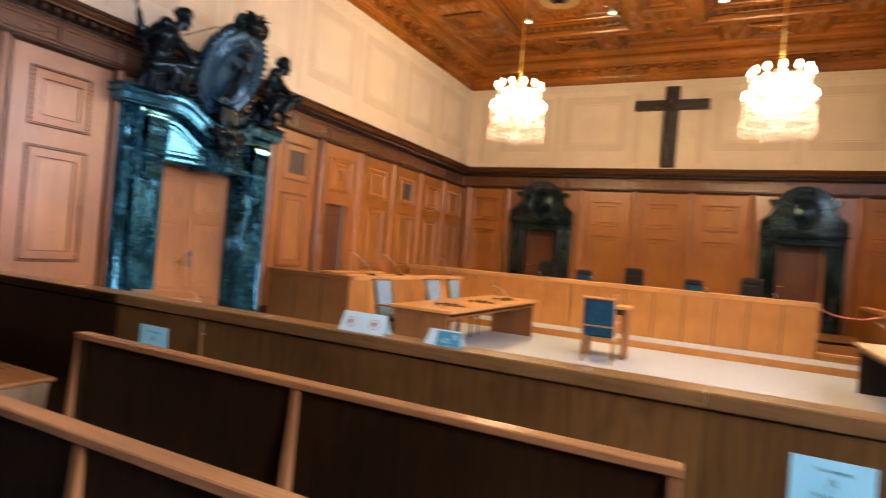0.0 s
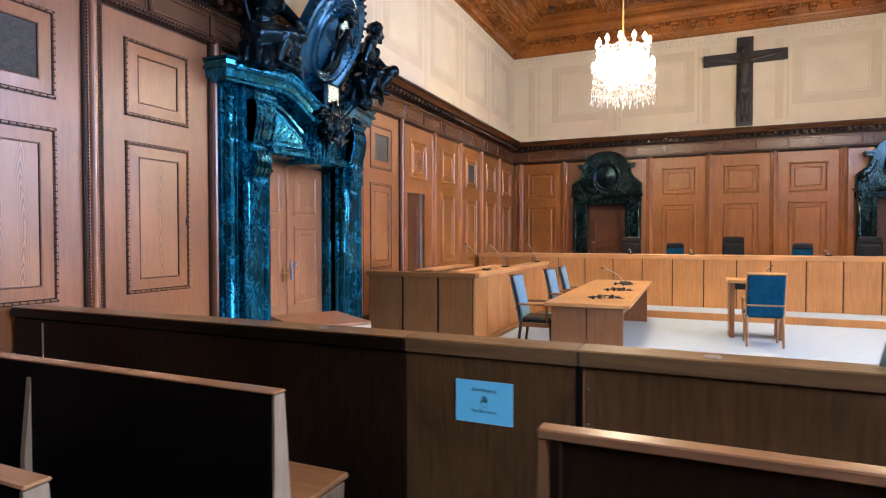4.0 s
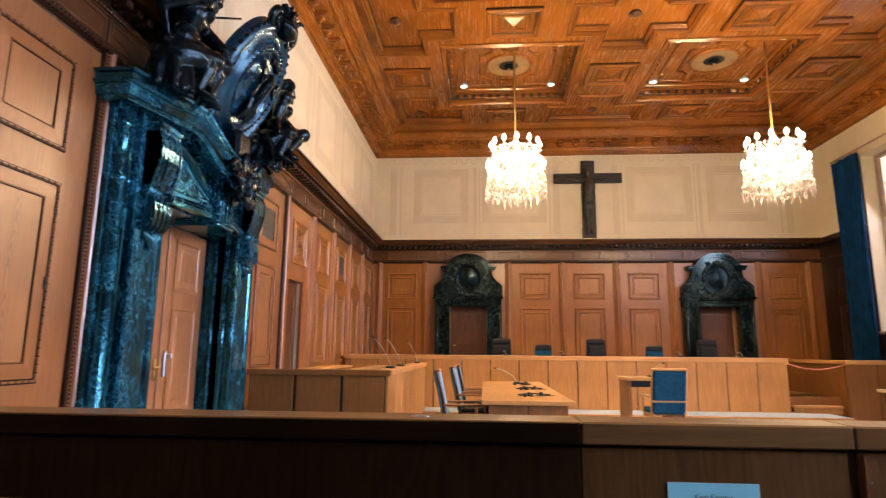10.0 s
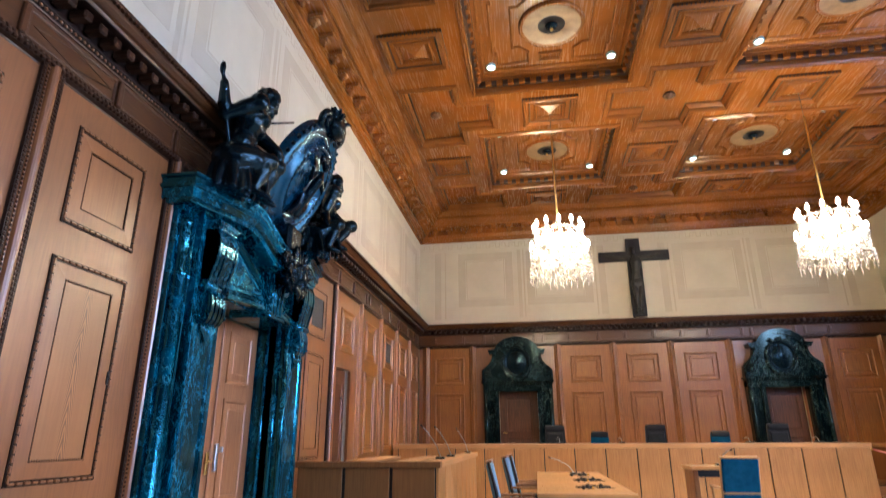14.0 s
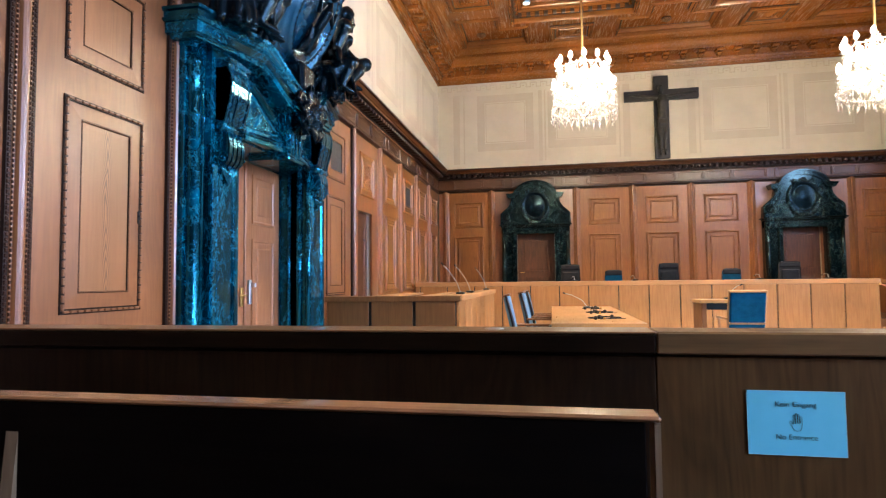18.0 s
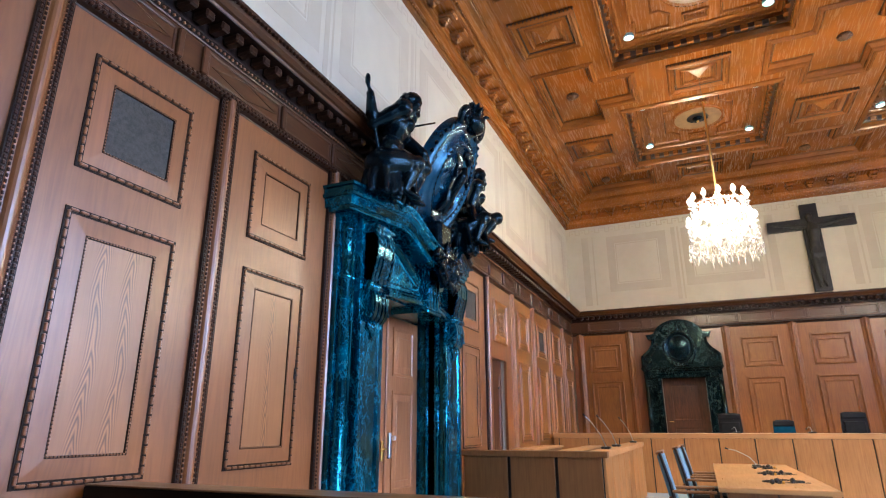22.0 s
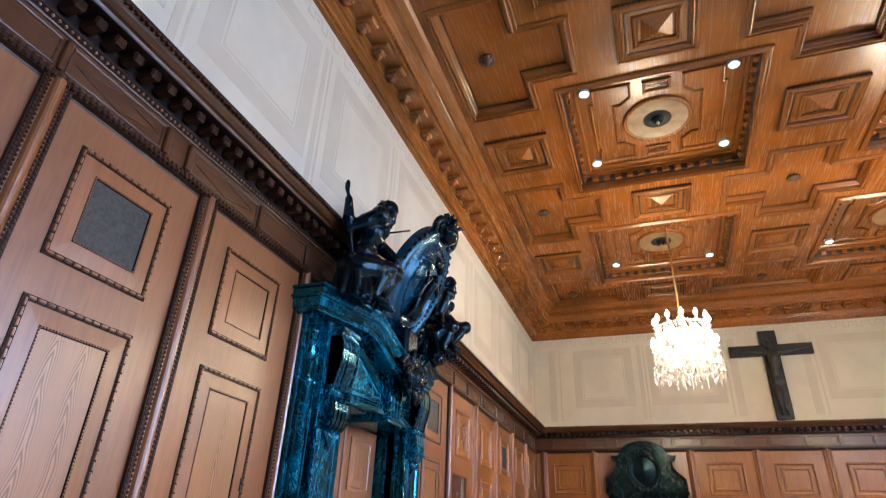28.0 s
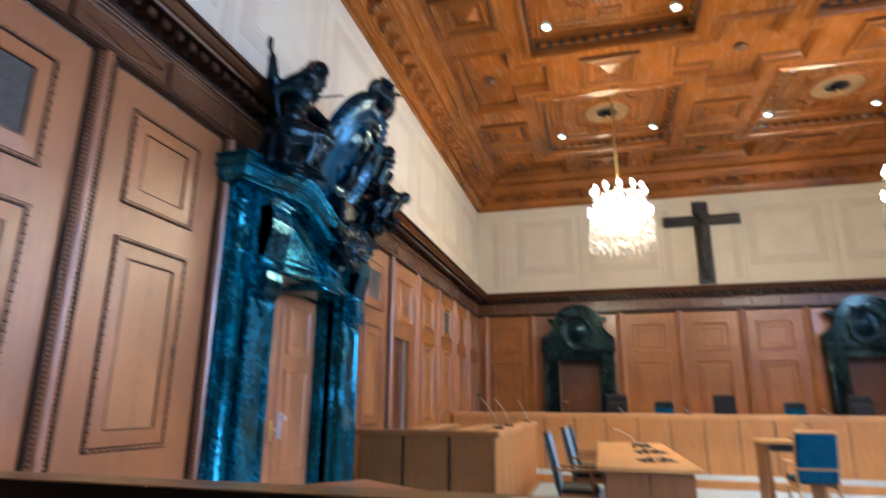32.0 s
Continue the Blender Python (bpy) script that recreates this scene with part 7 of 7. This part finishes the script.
def chandelier(x, y):
    c = thing("chandelier", (x, y, 3.8), "lit crystal chandelier hanging on a brass rod", "chandelier", "chandeliers")
    part("rod", Mesh().tube([(x, y, 4.9), (x, y, 6.74)], 0.016, 8), BRASS, c, "brass hanging rod")
    part("cable", Mesh().tube([(x, y, 6.74), (x, y, BEAM - 0.08)], 0.004, 6), BLACK, c)
    part("stem", Mesh().lathe(((0.02, 3.95), (0.07, 4.0), (0.10, 4.1), (0.05, 4.2), (0.04, 4.4), (0.09, 4.5), (0.05, 4.6), (0.04, 4.85), (0.08, 4.95), (0.03, 5.05)), (x, y, 0), 14), CRYSTAL, c).visible_shadow = False
    for r, z in ((0.40, 4.80), (0.43, 4.56), (0.50, 4.30), (0.52, 4.10)):
        part("hoop", Mesh().tube([(x + r * math.cos(a), y + r * math.sin(a), z) for a in [2 * math.pi * i / 32 for i in range(33)]], 0.010, 6), PALEGILT, c)
    for r, z, n, off in ((0.43, 4.84, 12, 0.0), (0.50, 4.46, 14, 0.26), (0.26, 4.66, 8, 0.1), (0.34, 4.28, 8, 0.4)):
        for i in range(n):
            a = 2 * math.pi * i / n + off
            px, py = x + r * math.cos(a), y + r * math.sin(a)
            arm = part("arm", Mesh().tube([(x + 0.06 * math.cos(a), y + 0.06 * math.sin(a), z - 0.05), (x + 0.6 * r * math.cos(a), y + 0.6 * r * math.sin(a), z - 0.14), (px, py, z - 0.04)], 0.008, 5), PALEGILT, c)
            part("candle", Mesh().lathe(((0.05, z - 0.03), (0.03, z - 0.015), (0.016, z), (0.016, z + 0.05)), (px, py, 0), 8), CRYSTAL, arm).visible_shadow = False
            part("bulb", Mesh().lathe(((0.0, z + 0.02), (0.026, z + 0.05), (0.036, z + 0.08), (0.028, z + 0.115), (0.011, z + 0.15), (0.0, z + 0.165)), (px, py, 0), 10), BULB, arm, "lit candle bulb")
    m = Mesh()
    rnd = random.Random(5)
    for r, z, n, l in ((0.41, 4.80, 40, 0.12), (0.44, 4.56, 40, 0.13), (0.51, 4.32, 46, 0.12), (0.30, 4.30, 26, 0.12), (0.53, 4.12, 40, 0.12), (0.53, 4.01, 26, 0.13), (0.40, 4.05, 24, 0.13), (0.27, 4.02, 16, 0.13), (0.13, 3.99, 8, 0.13)):
        for i in range(n):
            a = 2 * math.pi * i / n + rnd.uniform(-0.03, 0.03)
            q = r + rnd.uniform(-0.015, 0.02)
            drop(m, (x + q * math.cos(a), y + q * math.sin(a), z + rnd.uniform(-0.03, 0.02)), 0.017, l * rnd.uniform(0.75, 1.25))
            if r > 0.2:
                m.blob((x + q * math.cos(a), y + q * math.sin(a), z + 0.012), 0.012, 6, 4)
    for i in range(24):                         # bead strands between the hoops
        a = 2 * math.pi * i / 24
        for z0, z1, r0, r1 in ((4.78, 4.57, 0.40, 0.43), (4.55, 4.31, 0.43, 0.50), (4.29, 4.11, 0.50, 0.52)):
            for k in range(7):
                t = k / 6
                r = r0 + (r1 - r0) * t - 0.02 * math.sin(math.pi * t)
                m.blob((x + r * math.cos(a), y + r * math.sin(a), z0 + (z1 - z0) * t), 0.012, 6, 4)
    o = part("crystal_trimming", m, CRYSTAL, c, "hundreds of cut crystal drops")
    o.visible_shadow = False
    o["kind"] = "stuff"
    return c


c0 = chandelier(-3.84, 10.55)
copy_thing(c0, pose(0.59, 10.55, 3.8))

# ---- ceiling fittings ----
def downlight(x, y):
    d = thing("downlight", (x, y, COFF), "small round lit ceiling spotlight", "light", "downlights in the coffers")
    part("ring", Mesh().lathe(((0.062, 0.02), (0.085, 0.0), (0.085, -0.05), (0.075, -0.055), (0.065, -0.05), (0.062, -0.02)), (x, y, COFF - 0.0), 16), WHITEP, d)
    part("lens", Mesh().lathe(((0.0, -0.046), (0.064, -0.042), (0.064, -0.03)), (x, y, COFF), 14), SPOTGLOW, d, "glowing lamp face")
    return d


def dish(x, y):
    d = thing("ceiling_vent", (x, y, COFF), "round bronze dish with a dark opening in the coffer", "vent", "vents in the coffers")
    part("rim", Mesh().lathe(((0.52, 0.0), (0.52, -0.045), (0.49, -0.05), (0.47, -0.03), (0.45, -0.028)), (x, y, COFF), 36, caps=False), CEILWOOD, d)
    part("dish", Mesh().lathe(((0.46, -0.03), (0.42, -0.022), (0.30, -0.012), (0.21, -0.016)), (x, y, COFF), 36, caps=False), DISH, d, "bronze dish")
    part("opening", Mesh().lathe(((0.0, -0.006), (0.20, -0.006), (0.21, -0.016), (0.215, -0.018)), (x, y, COFF), 24, caps=False), BLACK, d, "black opening")
    part("cup", Mesh().lathe(((0.0, -0.09), (0.05, -0.085), (0.09, -0.06), (0.10, -0.03), (0.08, -0.02)), (x, y, COFF), 16), BRONZE, d)
    part("knob", Mesh().blob((x, y, COFF - 0.10), 0.028, 8, 6), BRASS, d)
    return d


def rosette(x, y):
    m = Mesh()
    m.lathe(((0.0, -0.10), (0.03, -0.095), (0.05, -0.07), (0.09, -0.05), (0.10, 0.0)), (x, y, SINK), 14)
    for k in range(10):
        a = 2 * math.pi * k / 10
        m.blob((x + 0.085 * math.cos(a), y + 0.085 * math.sin(a), SINK - 0.035), (0.035, 0.035, 0.025), 6, 4)
    return tagged(build("ceiling_rosette", m, ROSETTE, (x, y, SINK)), "small bronze-brown carved rosette on the ceiling", "rosette", "ceiling rosettes")


l0 = v0 = None
for cx, cy in COFFERS:
    for s in (-1, 1):
        for q in (-1, 1):
            if l0 is None:
                l0 = downlight(cx + s * 1.03, cy + q * 0.92)
            else:
                copy_thing(l0, pose(cx + s * 1.03, cy + q * 0.92, COFF))
    if v0 is None:
        v0 = dish(cx, cy)
    else:
        copy_thing(v0, pose(cx, cy, COFF))
r0 = rosette(CROSS_X[0], CROSS_Y[0])
for kx in CROSS_X:
    for ky in CROSS_Y:
        if (kx, ky) != (CROSS_X[0], CROSS_Y[0]):
            copy_thing(r0, pose(kx, ky, SINK))

# ---- microphones and headsets ----
def microphone(x, y, z, tip, label="black gooseneck microphone on a small base"):
    t = thing("microphone", (x, y, z), label, "microphone", "gooseneck microphones")
    part("base", Mesh().box(x - 0.06, x + 0.06, y - 0.075, y + 0.075, z, z + 0.03, 0.012), BLACK, t)
    part("button", Mesh().box(x - 0.012, x + 0.012, y - 0.02, y + 0.02, z + 0.03, z + 0.036, 0.002), CHROME, t)
    tip = Vector(tip)
    p = Vector((x, y, z + 0.03))
    mid = p.lerp(tip, 0.45) + Vector((0, 0, 0.05))
    part("gooseneck", Mesh().tube([p, p.lerp(mid, 0.5) + Vector((0, 0, 0.03)), mid, mid.lerp(tip, 0.5) + Vector((0, 0, 0.015)), tip], 0.006, 6), CHROME, t, "slim steel gooseneck")
    part("capsule", Mesh().tube([tip, tip + (tip - mid).normalized() * 0.05], [0.010, 0.012], 8), BLACK, t)


for y, ty in ((8.75, 8.30), (9.75, 9.35), (12.0, 11.75)):
    microphone(-5.70, y, 1.057, (-5.86, ty, 1.46))
for y, tx, ty, tz in ((10.25, 1.98, 9.75, 1.10), (8.95, 2.0, 8.40, 1.05), (7.95, 2.0, 7.45, 1.12), (5.75, 2.0, 5.2, 1.10), (4.9, 2.0, 4.5, 1.1)):
    microphone(2.32, y, 0.755, (tx, ty, tz))
microphone(-1.70, 10.45, 0.91, (-1.62, 10.15, 1.13))
microphone(-3.85, 10.9, 0.755, (-4.2, 10.95, 1.0))
microphone(4.0, 12.95, 1.175, (3.9, 12.85, 1.42))
for x in (-2.72, -0.3, -3.95, 0.95):
    microphone(x, 13.3, 1.205, (x - 0.05, 13.42, 1.29))


def headset(x, y, z, turn, label):
    h = thing("headset", (x, y, z), label, "headset", "headsets on the counsel table")
    R = Matrix.Translation((x, y, z)) @ Matrix.Rotation(radians(turn), 4, "Z")
    part("band", Mesh().tube([R @ Vector((0.075 * math.cos(a), 0.10 * math.sin(a), 0.022)) for a in [i * math.pi / 10 for i in range(11)]], 0.008, 6), BLACK, h)
    for s in (-1, 1):
        part("ear_pad", Mesh().blob(R @ Vector((0.078 * s, -0.01, 0.026)), (0.026, 0.036, 0.026), 8, 6), BLACK, h)
    part("cable", Mesh().tube([R @ Vector((0.08 * math.cos(k * 0.7) + 0.02 * k, -0.06 - 0.03 * math.sin(k), 0.006)) for k in range(9)], 0.004, 5), BLACK, h)
    part("receiver", Mesh().box(0.12, 0.19, -0.05, 0.06, 0.0, 0.024, 0.008, R), BLACK, h)
    part("foam", Mesh().blob(R @ Vector((0.03, -0.09, 0.016)), 0.016, 8, 5), BRASS if turn > 50 else BLACK, h)


for x, y, a in ((-3.90, 8.00, 70), (-3.78, 8.15, 20), (-3.86, 9.20, 60), (-3.76, 9.38, 10), (-3.86, 10.35, 40), (-3.74, 10.55, 80)):
    headset(x, y, 0.755, a, "black headset with a coiled cable on the table")
